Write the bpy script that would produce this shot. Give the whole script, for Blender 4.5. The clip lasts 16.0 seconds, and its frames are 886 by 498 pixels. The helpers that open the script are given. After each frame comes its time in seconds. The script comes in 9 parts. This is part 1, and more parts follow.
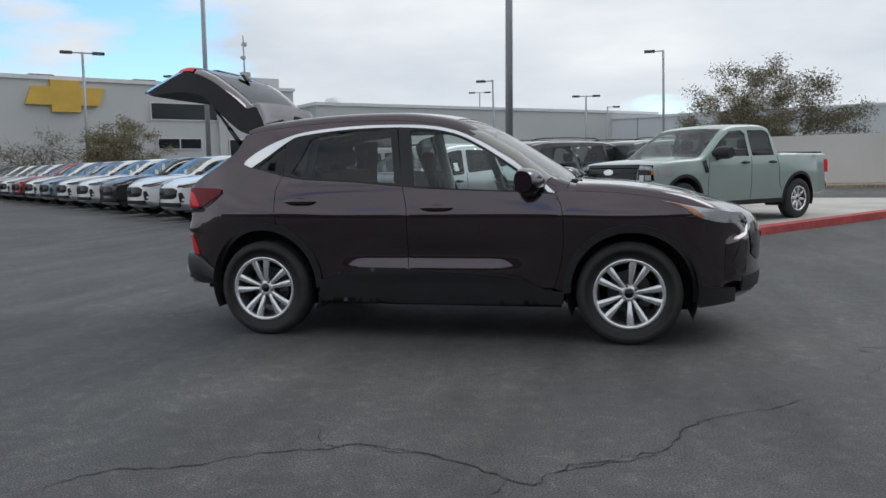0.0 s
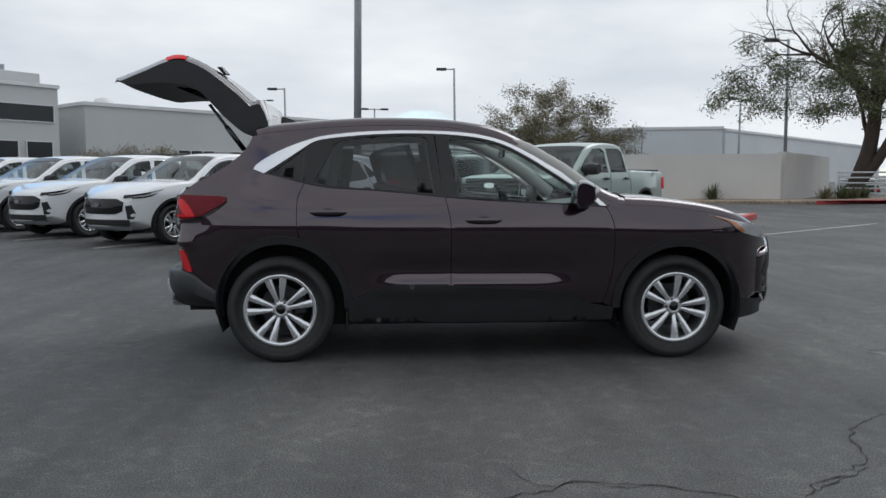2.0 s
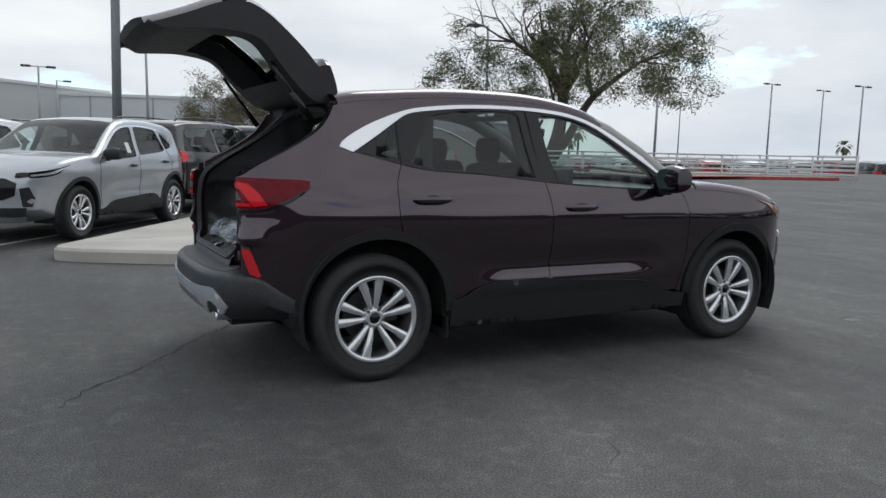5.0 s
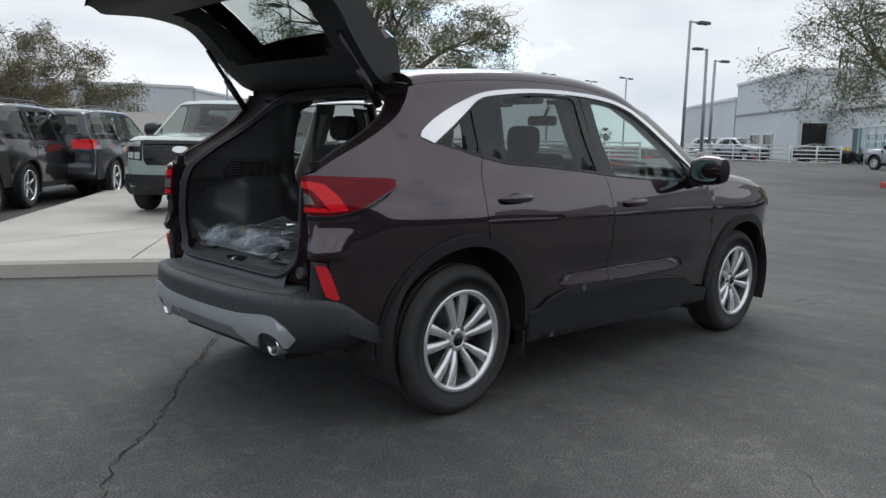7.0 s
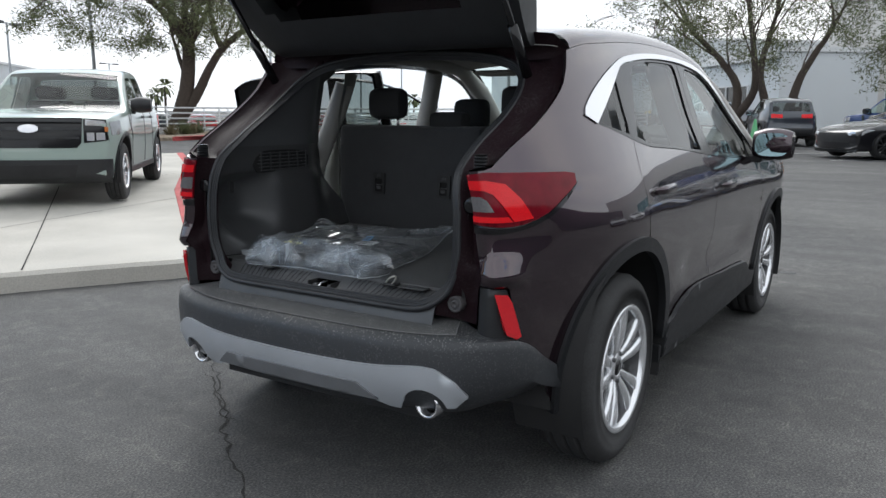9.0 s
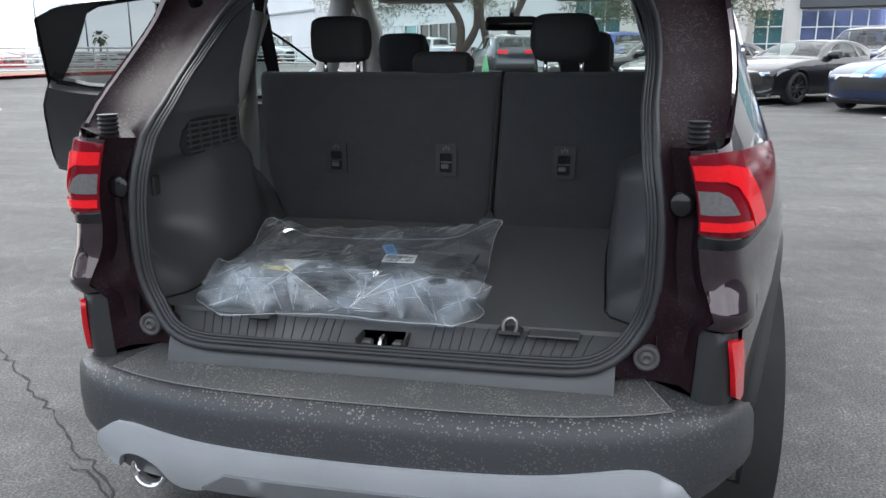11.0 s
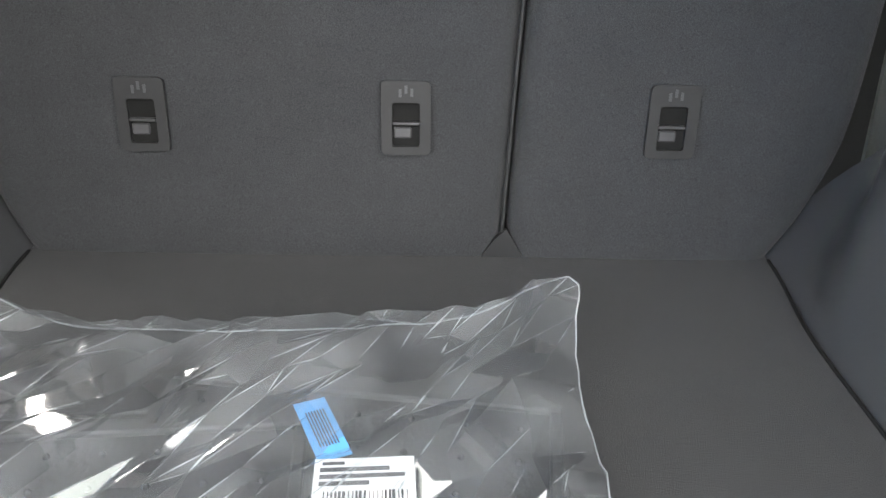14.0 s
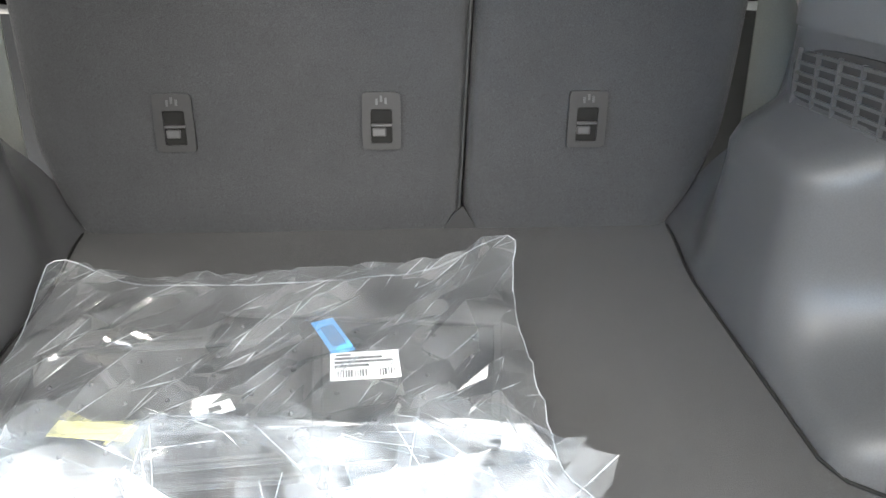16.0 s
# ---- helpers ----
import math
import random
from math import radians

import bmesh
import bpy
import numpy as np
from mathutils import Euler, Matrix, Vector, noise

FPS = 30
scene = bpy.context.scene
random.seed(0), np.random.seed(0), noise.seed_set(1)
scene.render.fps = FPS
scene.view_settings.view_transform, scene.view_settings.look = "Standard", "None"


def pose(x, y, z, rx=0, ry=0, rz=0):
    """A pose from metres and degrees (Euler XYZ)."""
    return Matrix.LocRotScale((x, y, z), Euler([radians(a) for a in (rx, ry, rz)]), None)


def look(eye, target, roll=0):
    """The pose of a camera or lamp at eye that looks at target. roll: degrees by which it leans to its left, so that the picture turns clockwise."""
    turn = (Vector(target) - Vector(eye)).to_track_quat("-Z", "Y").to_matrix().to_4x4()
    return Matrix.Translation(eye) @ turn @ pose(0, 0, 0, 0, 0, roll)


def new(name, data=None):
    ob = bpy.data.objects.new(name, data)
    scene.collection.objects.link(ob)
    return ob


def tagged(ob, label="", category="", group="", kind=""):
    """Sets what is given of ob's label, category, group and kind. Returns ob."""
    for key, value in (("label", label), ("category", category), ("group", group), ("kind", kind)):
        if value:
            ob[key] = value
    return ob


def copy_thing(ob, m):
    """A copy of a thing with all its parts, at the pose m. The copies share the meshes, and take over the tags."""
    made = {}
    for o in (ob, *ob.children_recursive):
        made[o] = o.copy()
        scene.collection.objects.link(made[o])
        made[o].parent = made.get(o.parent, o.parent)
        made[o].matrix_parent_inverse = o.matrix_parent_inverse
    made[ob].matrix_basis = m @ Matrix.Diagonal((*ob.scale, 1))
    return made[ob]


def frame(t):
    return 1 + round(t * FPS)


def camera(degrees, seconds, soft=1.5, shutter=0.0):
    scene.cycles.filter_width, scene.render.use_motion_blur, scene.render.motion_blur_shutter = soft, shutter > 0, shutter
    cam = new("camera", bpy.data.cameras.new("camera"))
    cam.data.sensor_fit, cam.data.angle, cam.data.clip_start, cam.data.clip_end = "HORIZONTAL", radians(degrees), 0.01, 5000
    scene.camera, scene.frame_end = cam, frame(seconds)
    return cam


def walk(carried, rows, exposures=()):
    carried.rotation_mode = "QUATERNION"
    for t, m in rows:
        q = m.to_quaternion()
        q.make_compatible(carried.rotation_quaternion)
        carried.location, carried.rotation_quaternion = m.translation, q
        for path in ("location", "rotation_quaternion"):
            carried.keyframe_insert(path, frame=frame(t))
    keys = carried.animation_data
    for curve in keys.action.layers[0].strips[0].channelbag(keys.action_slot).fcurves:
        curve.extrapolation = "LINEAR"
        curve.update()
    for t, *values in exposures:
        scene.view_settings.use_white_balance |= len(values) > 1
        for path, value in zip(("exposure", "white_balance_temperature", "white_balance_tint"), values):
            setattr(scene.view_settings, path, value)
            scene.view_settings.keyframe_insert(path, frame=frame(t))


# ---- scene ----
# ---- camera and its way ----
cam = camera(58.9, 16.0)
PATH = [
    (0, (2.696, -6.353, 1.243), (2.239, -4.417, 1.039), -1.2),
    (0.5, (2.22, -6.377, 1.279), (1.92, -4.41, 1.075), -1.0),
    (1, (1.737, -6.378, 1.273), (1.616, -4.391, 1.076), -0.6),
    (1.5, (1.238, -6.26, 1.27), (1.264, -4.269, 1.08), -0.2),
    (2, (0.764, -6.171, 1.251), (0.889, -4.184, 1.07), 0.1),
    (2.5, (0.313, -6.045, 1.254), (0.56, -4.069, 1.068), 0.0),
    (3, (-0.122, -5.847, 1.285), (0.226, -3.889, 1.074), -0.4),
    (3.5, (-0.555, -5.687, 1.269), (-0.076, -3.759, 1.041), 0.2),
    (4, (-0.917, -5.387, 1.26), (-0.27, -3.509, 1.029), 0.7),
    (4.5, (-1.278, -5.12, 1.261), (-0.48, -3.301, 1.027), 1.1),
    (4.7, (-1.441, -5.016, 1.272), (-0.593, -3.221, 1.035), 1.2),
    (6.8, (-2.477, -3.594, 1.293), (-1.155, -2.116, 1.028), 1.0),
    (7, (-2.546, -3.44, 1.276), (-1.182, -2.002, 1.01), 1.2),
    (7.5, (-2.71, -3.063, 1.28), (-1.211, -1.768, 1.01), 0.9),
    (8, (-2.762, -2.626, 1.274), (-1.204, -1.407, 0.98), -1.0),
    (8.2, (-2.787, -2.466, 1.302), (-1.214, -1.266, 1.003), -0.7),
    (10.3, (-2.57, -0.915, 1.312), (-0.72, -0.294, 0.876), -0.1),
    (10.5, (-2.472, -0.776, 1.298), (-0.599, -0.236, 0.85), -0.2),
    (11, (-2.238, -0.457, 1.319), (-0.339, -0.067, 0.829), -0.3),
    (11.5, (-2.018, -0.186, 1.317), (-0.097, -0.062, 0.774), -0.3),
    (12, (-1.692, -0.084, 1.276), (0.213, 0.038, 0.678), -1.0),
    (12.5, (-1.405, -0.049, 1.265), (0.488, 0.06, 0.627), -0.6),
    (13, (-1.168, 0.031, 1.232), (0.715, 0.044, 0.561), 0.4),
    (13.5, (-0.983, 0.001, 1.231), (0.879, -0.012, 0.5), 0.7),
    (14, (-0.891, -0.016, 1.228), (0.96, -0.035, 0.471), 1.0),
    (14.5, (-0.857, -0.001, 1.247), (0.966, -0.025, 0.426), 1.0),
    (15, (-0.867, -0.008, 1.253), (0.935, -0.038, 0.387), 0.9),
    (15.5, (-0.94, -0.03, 1.268), (0.859, -0.086, 0.396), 0.8),
    (16, (-1.202, -0.011, 1.287), (0.655, -0.107, 0.549), 0.1),
]
EXPOSURES = [(0, 0.28, 6150, 9), (4.7, 0.33, 6200, 9), (7, 0.5, 6250, 9), (8.2, 0.72, 6250, 9), (10.3, 1.45, 6300, 10), (11, 1.8, 6250, 10), (11.5, 2.05, 6050, 10), (12, 2.5, 5950, 9), (12.5, 2.9, 6150, 9), (13.2, 3.15, 6500, 10), (14, 3.7, 6900, 10), (14.5, 3.85, 6950, 10), (15.5, 4.1, 7000, 10), (16, 4.0, 7100, 10)]
walk(cam, [(t, look(eye, target, roll)) for t, eye, target, roll in PATH], EXPOSURES)

# ---- world, sun and exposure ----
SUN_AZ, SUN_EL = radians(42), radians(48)
world = bpy.data.worlds.new("overcast_sky")
scene.world = world
world.use_nodes = True
wn, wl = world.node_tree.nodes, world.node_tree.links
for n in list(wn):
    wn.remove(n)
w_out = wn.new("ShaderNodeOutputWorld")
w_bg = wn.new("ShaderNodeBackground")
w_sky = wn.new("ShaderNodeTexSky")
w_sky.sky_type, w_sky.sun_disc = "NISHITA", False
w_sky.sun_elevation, w_sky.sun_rotation = SUN_EL, radians(90) - SUN_AZ
w_co = wn.new("ShaderNodeTexCoord")
w_sep = wn.new("ShaderNodeSeparateXYZ")
w_map = wn.new("ShaderNodeMapping")
w_map.inputs["Scale"].default_value = (1.0, 1.0, 3.2)
w_n1 = wn.new("ShaderNodeTexNoise")
w_n1.inputs["Scale"].default_value, w_n1.inputs["Detail"].default_value, w_n1.inputs["Roughness"].default_value = 2.1, 8, 0.55
w_r1 = wn.new("ShaderNodeValToRGB")
w_r1.color_ramp.elements[0].position, w_r1.color_ramp.elements[1].position = 0.30, 0.385
w_n2 = wn.new("ShaderNodeTexNoise")
w_n2.inputs["Scale"].default_value, w_n2.inputs["Detail"].default_value = 3.4, 6
w_r2 = wn.new("ShaderNodeValToRGB")
w_r2.color_ramp.elements[0].position, w_r2.color_ramp.elements[1].position = 0.3, 0.72
w_r2.color_ramp.elements[0].color, w_r2.color_ramp.elements[1].color = (4.7, 4.95, 5.3, 1), (7.1, 7.1, 6.95, 1)
w_mix = wn.new("ShaderNodeMix")
w_mix.data_type = "RGBA"
w_bg.inputs["Strength"].default_value = 0.108
wl.new(w_co.outputs["Generated"], w_map.inputs["Vector"])
wl.new(w_map.outputs[0], w_n1.inputs["Vector"])
wl.new(w_map.outputs[0], w_n2.inputs["Vector"])
# a break in the clouds low in the north-west
w_dot = wn.new("ShaderNodeVectorMath")
w_dot.operation = "DOT_PRODUCT"
w_dot.inputs[1].default_value = Vector((-0.66, 0.70, 0.26)).normalized()
wl.new(w_co.outputs["Generated"], w_dot.inputs[0])
w_gap = wn.new("ShaderNodeMapRange")
w_gap.interpolation_type = "SMOOTHSTEP"
w_gap.inputs["From Min"].default_value, w_gap.inputs["From Max"].default_value = 0.90, 0.995
w_gap.inputs["To Min"].default_value, w_gap.inputs["To Max"].default_value = 0.0, 0.16
wl.new(w_dot.outputs["Value"], w_gap.inputs["Value"])
w_sub = wn.new("ShaderNodeMath")
w_sub.operation = "SUBTRACT"
wl.new(w_n1.outputs["Fac"], w_sub.inputs[0])
wl.new(w_gap.outputs[0], w_sub.inputs[1])
wl.new(w_sub.outputs[0], w_r1.inputs["Fac"])
wl.new(w_n2.outputs["Fac"], w_r2.inputs["Fac"])
wl.new(w_r1.outputs["Color"], w_mix.inputs["Factor"])
w_vm = wn.new("ShaderNodeVectorMath")
w_vm.operation = "MULTIPLY"
w_vm.inputs[1].default_value = (1.25, 1.55, 1.7)
wl.new(w_sky.outputs["Color"], w_vm.inputs[0])
wl.new(w_vm.outputs[0], w_mix.inputs["A"])
wl.new(w_r2.outputs["Color"], w_mix.inputs["B"])
wl.new(w_mix.outputs["Result"], w_bg.inputs["Color"])
wl.new(w_bg.outputs[0], w_out.inputs["Surface"])
sun = new("sun", bpy.data.lights.new("sun", "SUN"))
sun.data.energy, sun.data.angle, sun.data.color = 0.85, radians(34), (1.0, 0.97, 0.92)
sun.matrix_world = look((math.cos(SUN_AZ) * 40, math.sin(SUN_AZ) * 40, 40 * math.tan(SUN_EL)), (0, 0, 0))

# ---- materials ----
def material(name, color, rough=0.5, metal=0.0, grain=0.0, grain_scale=60.0, stain=0.0, stain_scale=1.2, bump=0.0,
             bump_scale=200.0, coat=0.0, alpha=1.0, trans=0.0, ior=1.45, emit=0.0, vary=0.0, coat_rough=0.03, sheen=0.0):
    """A surface with fine grain, broad stains and relief, in metres of the object's own space."""
    m = bpy.data.materials.new(name)
    m.use_nodes = True
    nt = m.node_tree
    b = nt.nodes["Principled BSDF"]
    col = (*color, 1)
    b.inputs["Base Color"].default_value = col
    b.inputs["Roughness"].default_value = rough
    b.inputs["Metallic"].default_value = metal
    b.inputs["IOR"].default_value = ior
    b.inputs["Coat Weight"].default_value = coat
    b.inputs["Coat Roughness"].default_value = coat_rough
    b.inputs["Coat IOR"].default_value = 1.6
    b.inputs["Alpha"].default_value = alpha
    b.inputs["Transmission Weight"].default_value = trans
    b.inputs["Sheen Weight"].default_value = sheen
    if emit:
        b.inputs["Emission Color"].default_value = col
        b.inputs["Emission Strength"].default_value = emit
    co = nt.nodes.new("ShaderNodeTexCoord")
    src = None

    def noise_tex(scale, detail=4):
        n = nt.nodes.new("ShaderNodeTexNoise")
        n.inputs["Scale"].default_value, n.inputs["Detail"].default_value = scale, detail
        nt.links.new(co.outputs["Object"], n.inputs["Vector"])
        return n

    def scaled(fac_socket, amount, base):
        mr = nt.nodes.new("ShaderNodeMapRange")
        mr.inputs["From Min"].default_value, mr.inputs["From Max"].default_value = 0.3, 0.7
        mr.inputs["To Min"].default_value, mr.inputs["To Max"].default_value = 1 - amount, 1 + amount
        nt.links.new(fac_socket, mr.inputs["Value"])
        mx = nt.nodes.new("ShaderNodeMix")
        mx.data_type, mx.blend_type = "RGBA", "MULTIPLY"
        mx.inputs["Factor"].default_value = 1
        if base is None:
            mx.inputs["A"].default_value = col
        else:
            nt.links.new(base, mx.inputs["A"])
        nt.links.new(mr.outputs[0], mx.inputs["B"])
        return mx.outputs["Result"]

    if grain:
        src = scaled(noise_tex(grain_scale).outputs["Fac"], grain, src)
    if stain:
        src = scaled(noise_tex(stain_scale, 6).outputs["Fac"], stain, src)
    if vary:
        oi = nt.nodes.new("ShaderNodeObjectInfo")
        src = scaled(oi.outputs["Random"], vary, src)
    if src is not None:
        nt.links.new(src, b.inputs["Base Color"])
    if bump:
        bp = nt.nodes.new("ShaderNodeBump")
        bp.inputs["Strength"].default_value, bp.inputs["Distance"].default_value = bump, 0.004
        nt.links.new(noise_tex(bump_scale, 3).outputs["Fac"], bp.inputs["Height"])
        nt.links.new(bp.outputs[0], b.inputs["Normal"])
    if stain:
        mr = nt.nodes.new("ShaderNodeMapRange")
        mr.inputs["To Min"].default_value, mr.inputs["To Max"].default_value = max(0.02, rough * 0.85), min(1, rough * 1.15)
        nt.links.new(noise_tex(stain_scale * 3).outputs["Fac"], mr.inputs["Value"])
        nt.links.new(mr.outputs[0], b.inputs["Roughness"])
    return m


def car_paint(name, color, flake=0.0, rough=0.35, clear=1.6):
    m = material(name, color, rough=rough, metal=flake, grain=0.12 if flake else 0, grain_scale=900, coat=1.0, coat_rough=0.02, stain=0.03, stain_scale=1.5)
    m.node_tree.nodes["Principled BSDF"].inputs["Specular IOR Level"].default_value = 0.2
    m.node_tree.nodes["Principled BSDF"].inputs["Coat IOR"].default_value = clear
    return m


def gloss_weight(nt, front):
    """Share of mirror reflection of a thin pane, the same from both its sides."""
    lw = nt.nodes.new("ShaderNodeLayerWeight")
    lw.inputs["Blend"].default_value = 0.5
    pw = nt.nodes.new("ShaderNodeMath")
    pw.operation = "POWER"
    pw.inputs[1].default_value = 4.5
    nt.links.new(lw.outputs["Facing"], pw.inputs[0])
    mr = nt.nodes.new("ShaderNodeMapRange")
    mr.inputs["To Min"].default_value, mr.inputs["To Max"].default_value = front, 0.95
    nt.links.new(pw.outputs[0], mr.inputs["Value"])
    return mr.outputs[0]


def glass_material(name, tint, rough=0.0):
    """Thin pane: tinted see-through with a clear reflection."""
    m = bpy.data.materials.new(name)
    m.use_nodes = True
    nt = m.node_tree
    out = nt.nodes["Material Output"]
    nt.nodes.remove(nt.nodes["Principled BSDF"])
    tr = nt.nodes.new("ShaderNodeBsdfTransparent")
    tr.inputs["Color"].default_value = (*tint, 1)
    gl = nt.nodes.new("ShaderNodeBsdfGlossy")
    gl.inputs["Roughness"].default_value = rough
    fr = gloss_weight(nt, 0.05)
    mx = nt.nodes.new("ShaderNodeMixShader")
    nt.links.new(fr, mx.inputs[0])
    nt.links.new(tr.outputs[0], mx.inputs[1])
    nt.links.new(gl.outputs[0], mx.inputs[2])
    nt.links.new(mx.outputs[0], out.inputs["Surface"])
    return m


def spotted(name, color, rough, spot=(0.17, 0.17, 0.165), scale=170.0, coat=0.0, metal=0.0, spec=0.5):
    """Plastic or paint with dried rain spots of uneven size."""
    m = material(name, color, rough, metal=metal, grain=0.15, grain_scale=400, bump=0.15, bump_scale=900, coat=coat)
    nt = m.node_tree
    b = nt.nodes["Principled BSDF"]
    b.inputs["Specular IOR Level"].default_value = spec
    co = nt.nodes.new("ShaderNodeTexCoord")
    vo = nt.nodes.new("ShaderNodeTexVoronoi")
    vo.inputs["Scale"].default_value = scale
    nt.links.new(co.outputs["Object"], vo.inputs["Vector"])
    big = nt.nodes.new("ShaderNodeTexNoise")
    big.inputs["Scale"].default_value, big.inputs["Detail"].default_value = 9, 4
    nt.links.new(co.outputs["Object"], big.inputs["Vector"])
    sep = nt.nodes.new("ShaderNodeSeparateColor")
    nt.links.new(vo.outputs["Color"], sep.inputs[0])
    size = nt.nodes.new("ShaderNodeMath")
    size.operation = "MULTIPLY"
    nt.links.new(sep.outputs[0], size.inputs[0])
    nt.links.new(big.outputs["Fac"], size.inputs[1])
    less = nt.nodes.new("ShaderNodeMapRange")
    diff = nt.nodes.new("ShaderNodeMath")
    diff.operation = "SUBTRACT"
    nt.links.new(size.outputs[0], diff.inputs[0])
    nt.links.new(vo.outputs["Distance"], diff.inputs[1])
    less.inputs["From Min"].default_value, less.inputs["From Max"].default_value = 0.02, 0.10
    nt.links.new(diff.outputs[0], less.inputs["Value"])
    mx = nt.nodes.new("ShaderNodeMix")
    mx.data_type = "RGBA"
    old = b.inputs["Base Color"].links[0].from_socket
    geo = nt.nodes.new("ShaderNodeNewGeometry")
    nz = nt.nodes.new("ShaderNodeSeparateXYZ")
    nt.links.new(geo.outputs["Normal"], nz.inputs[0])
    wet = nt.nodes.new("ShaderNodeMapRange")
    wet.inputs["From Min"].default_value, wet.inputs["From Max"].default_value = 0.3, 0.9
    wet.inputs["To Min"].default_value = 0.3
    nt.links.new(nz.outputs["Z"], wet.inputs["Value"])
    both = nt.nodes.new("ShaderNodeMath")
    both.operation = "MULTIPLY"
    nt.links.new(less.outputs[0], both.inputs[0])
    nt.links.new(wet.outputs[0], both.inputs[1])
    nt.links.new(both.outputs[0], mx.inputs["Factor"])
    nt.links.new(old, mx.inputs["A"])
    mx.inputs["B"].default_value = (*spot, 1)
    nt.links.new(mx.outputs["Result"], b.inputs["Base Color"])
    return m


M = dict(
    wine=car_paint("wine_paint", (0.027, 0.0088, 0.0175), 0.85, 0.24, 1.80),
    white=car_paint("white_paint", (0.72, 0.73, 0.74)),
    silver=car_paint("silver_paint", (0.42, 0.44, 0.47), 0.6, 0.35),
    bluesilver=car_paint("blue_silver_paint", (0.20, 0.25, 0.32), 0.5, 0.35),
    black=car_paint("black_paint", (0.008, 0.008, 0.010)),
    charcoal=car_paint("charcoal_paint", (0.035, 0.042, 0.055), 0.4, 0.3),
    red=car_paint("red_paint", (0.30, 0.012, 0.018)),
    blue=car_paint("blue_paint", (0.012, 0.045, 0.22), 0.3),
    navy=car_paint("navy_paint", (0.012, 0.02, 0.06), 0.3),
    sage=car_paint("sage_paint", (0.29, 0.36, 0.33)),
    stripe=car_paint("bright_blue_stripe", (0.02, 0.18, 0.55)),
    cladding=material("black_textured_plastic", (0.017, 0.018, 0.020), 0.42, grain=0.15, grain_scale=400, stain=0.12, stain_scale=6, bump=0.15, bump_scale=900),
    trimblack=material("gloss_black_trim", (0.008, 0.008, 0.009), 0.12, stain=0.05),
    jamb=spotted("spotted_wine_jamb", (0.016, 0.008, 0.0105), 0.42, (0.055, 0.05, 0.05), 210, coat=0.0, spec=0.12),
    chrome=material("satin_chrome", (0.78, 0.78, 0.80), 0.16, 1.0, stain=0.03),
    polished=material("polished_steel", (0.72, 0.72, 0.74), 0.12, 1.0),
    alloy=material("silver_alloy", (0.80, 0.81, 0.83), 0.24, 0.75, grain=0.05, grain_scale=500),
    # barrel: darkened alloy, the shade inside the wheel put into its colour
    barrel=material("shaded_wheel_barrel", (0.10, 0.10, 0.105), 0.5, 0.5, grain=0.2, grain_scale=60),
    darkalloy=material("black_alloy", (0.02, 0.02, 0.022), 0.3, 0.6),
    skid=material("silver_plastic", (0.42, 0.44, 0.47), 0.42, 0.35, grain=0.06, grain_scale=600, stain=0.08, stain_scale=4),
    rubber=material("tyre_rubber", (0.030, 0.030, 0.031), 0.75, grain=0.2, grain_scale=150, stain=0.2, stain_scale=6, bump=0.2, bump_scale=300),
    seal=material("rubber_seal", (0.022, 0.023, 0.026), 0.45, stain=0.2, stain_scale=9),
    glass=glass_material("clear_glass", (0.80, 0.89, 0.86)),
    tint=glass_material("tinted_glass", (0.26, 0.28, 0.28)),
    gateglass=glass_material("green_grey_glass", (0.50, 0.55, 0.53)),
    lens=material("clear_lens", (0.48, 0.49, 0.51), 0.08, 0.3, coat=1, grain=0.3, grain_scale=120),
    redlens=material("red_lens", (0.70, 0.008, 0.014), 0.16, coat=0.25, grain=0.1, grain_scale=250),
    darkred=material("dark_red_lens", (0.15, 0.004, 0.011), 0.12, stain=0.2, stain_scale=20),
    reflector=material("red_reflector", (0.60, 0.006, 0.014), 0.2, coat=1, grain=0.15, grain_scale=300),
    amber=material("amber_lens", (0.50, 0.16, 0.04), 0.15, coat=1, grain=0.1, grain_scale=200),
    mirror=material("mirror_glass", (0.34, 0.48, 0.52), 0.02, 1.0),
    disc=material("brake_steel", (0.09, 0.09, 0.095), 0.5, 0.8, stain=0.3, stain_scale=30),
    dark=material("dark_void", (0.020, 0.020, 0.021), 0.8, stain=0.2, stain_scale=4),
    pillargrey=material("grey_pillar_plastic", (0.20, 0.205, 0.19), 0.7, grain=0.06, grain_scale=300),
    pale=material("grey_headliner", (0.42, 0.41, 0.39), 0.9, grain=0.08, grain_scale=300),
)

# ---- mesh helpers ----
from mathutils import geometry


def part(name, bm, mat, parent=None, label="", smooth=True, angle=35):
    """Links a bmesh as one mesh object, under its thing when one is given."""
    if smooth:
        lim = radians(angle)
        for f in bm.faces:
            f.smooth = True
        for e in bm.edges:
            if len(e.link_faces) == 2 and e.calc_face_angle(0) > lim:
                e.smooth = False
    me = bpy.data.meshes.new(name)
    bm.to_mesh(me)
    bm.free()
    for m in (mat if isinstance(mat, (list, tuple)) else [mat]):
        me.materials.append(m)
    ob = new(name, me)
    if parent is not None:
        ob.parent = parent
    return tagged(ob, label)


def thing(name, m, label, category, group="", kind=""):
    ob = new(name)
    ob.empty_display_size = 0.2
    ob.matrix_basis = m
    return tagged(ob, label, category, group, kind)


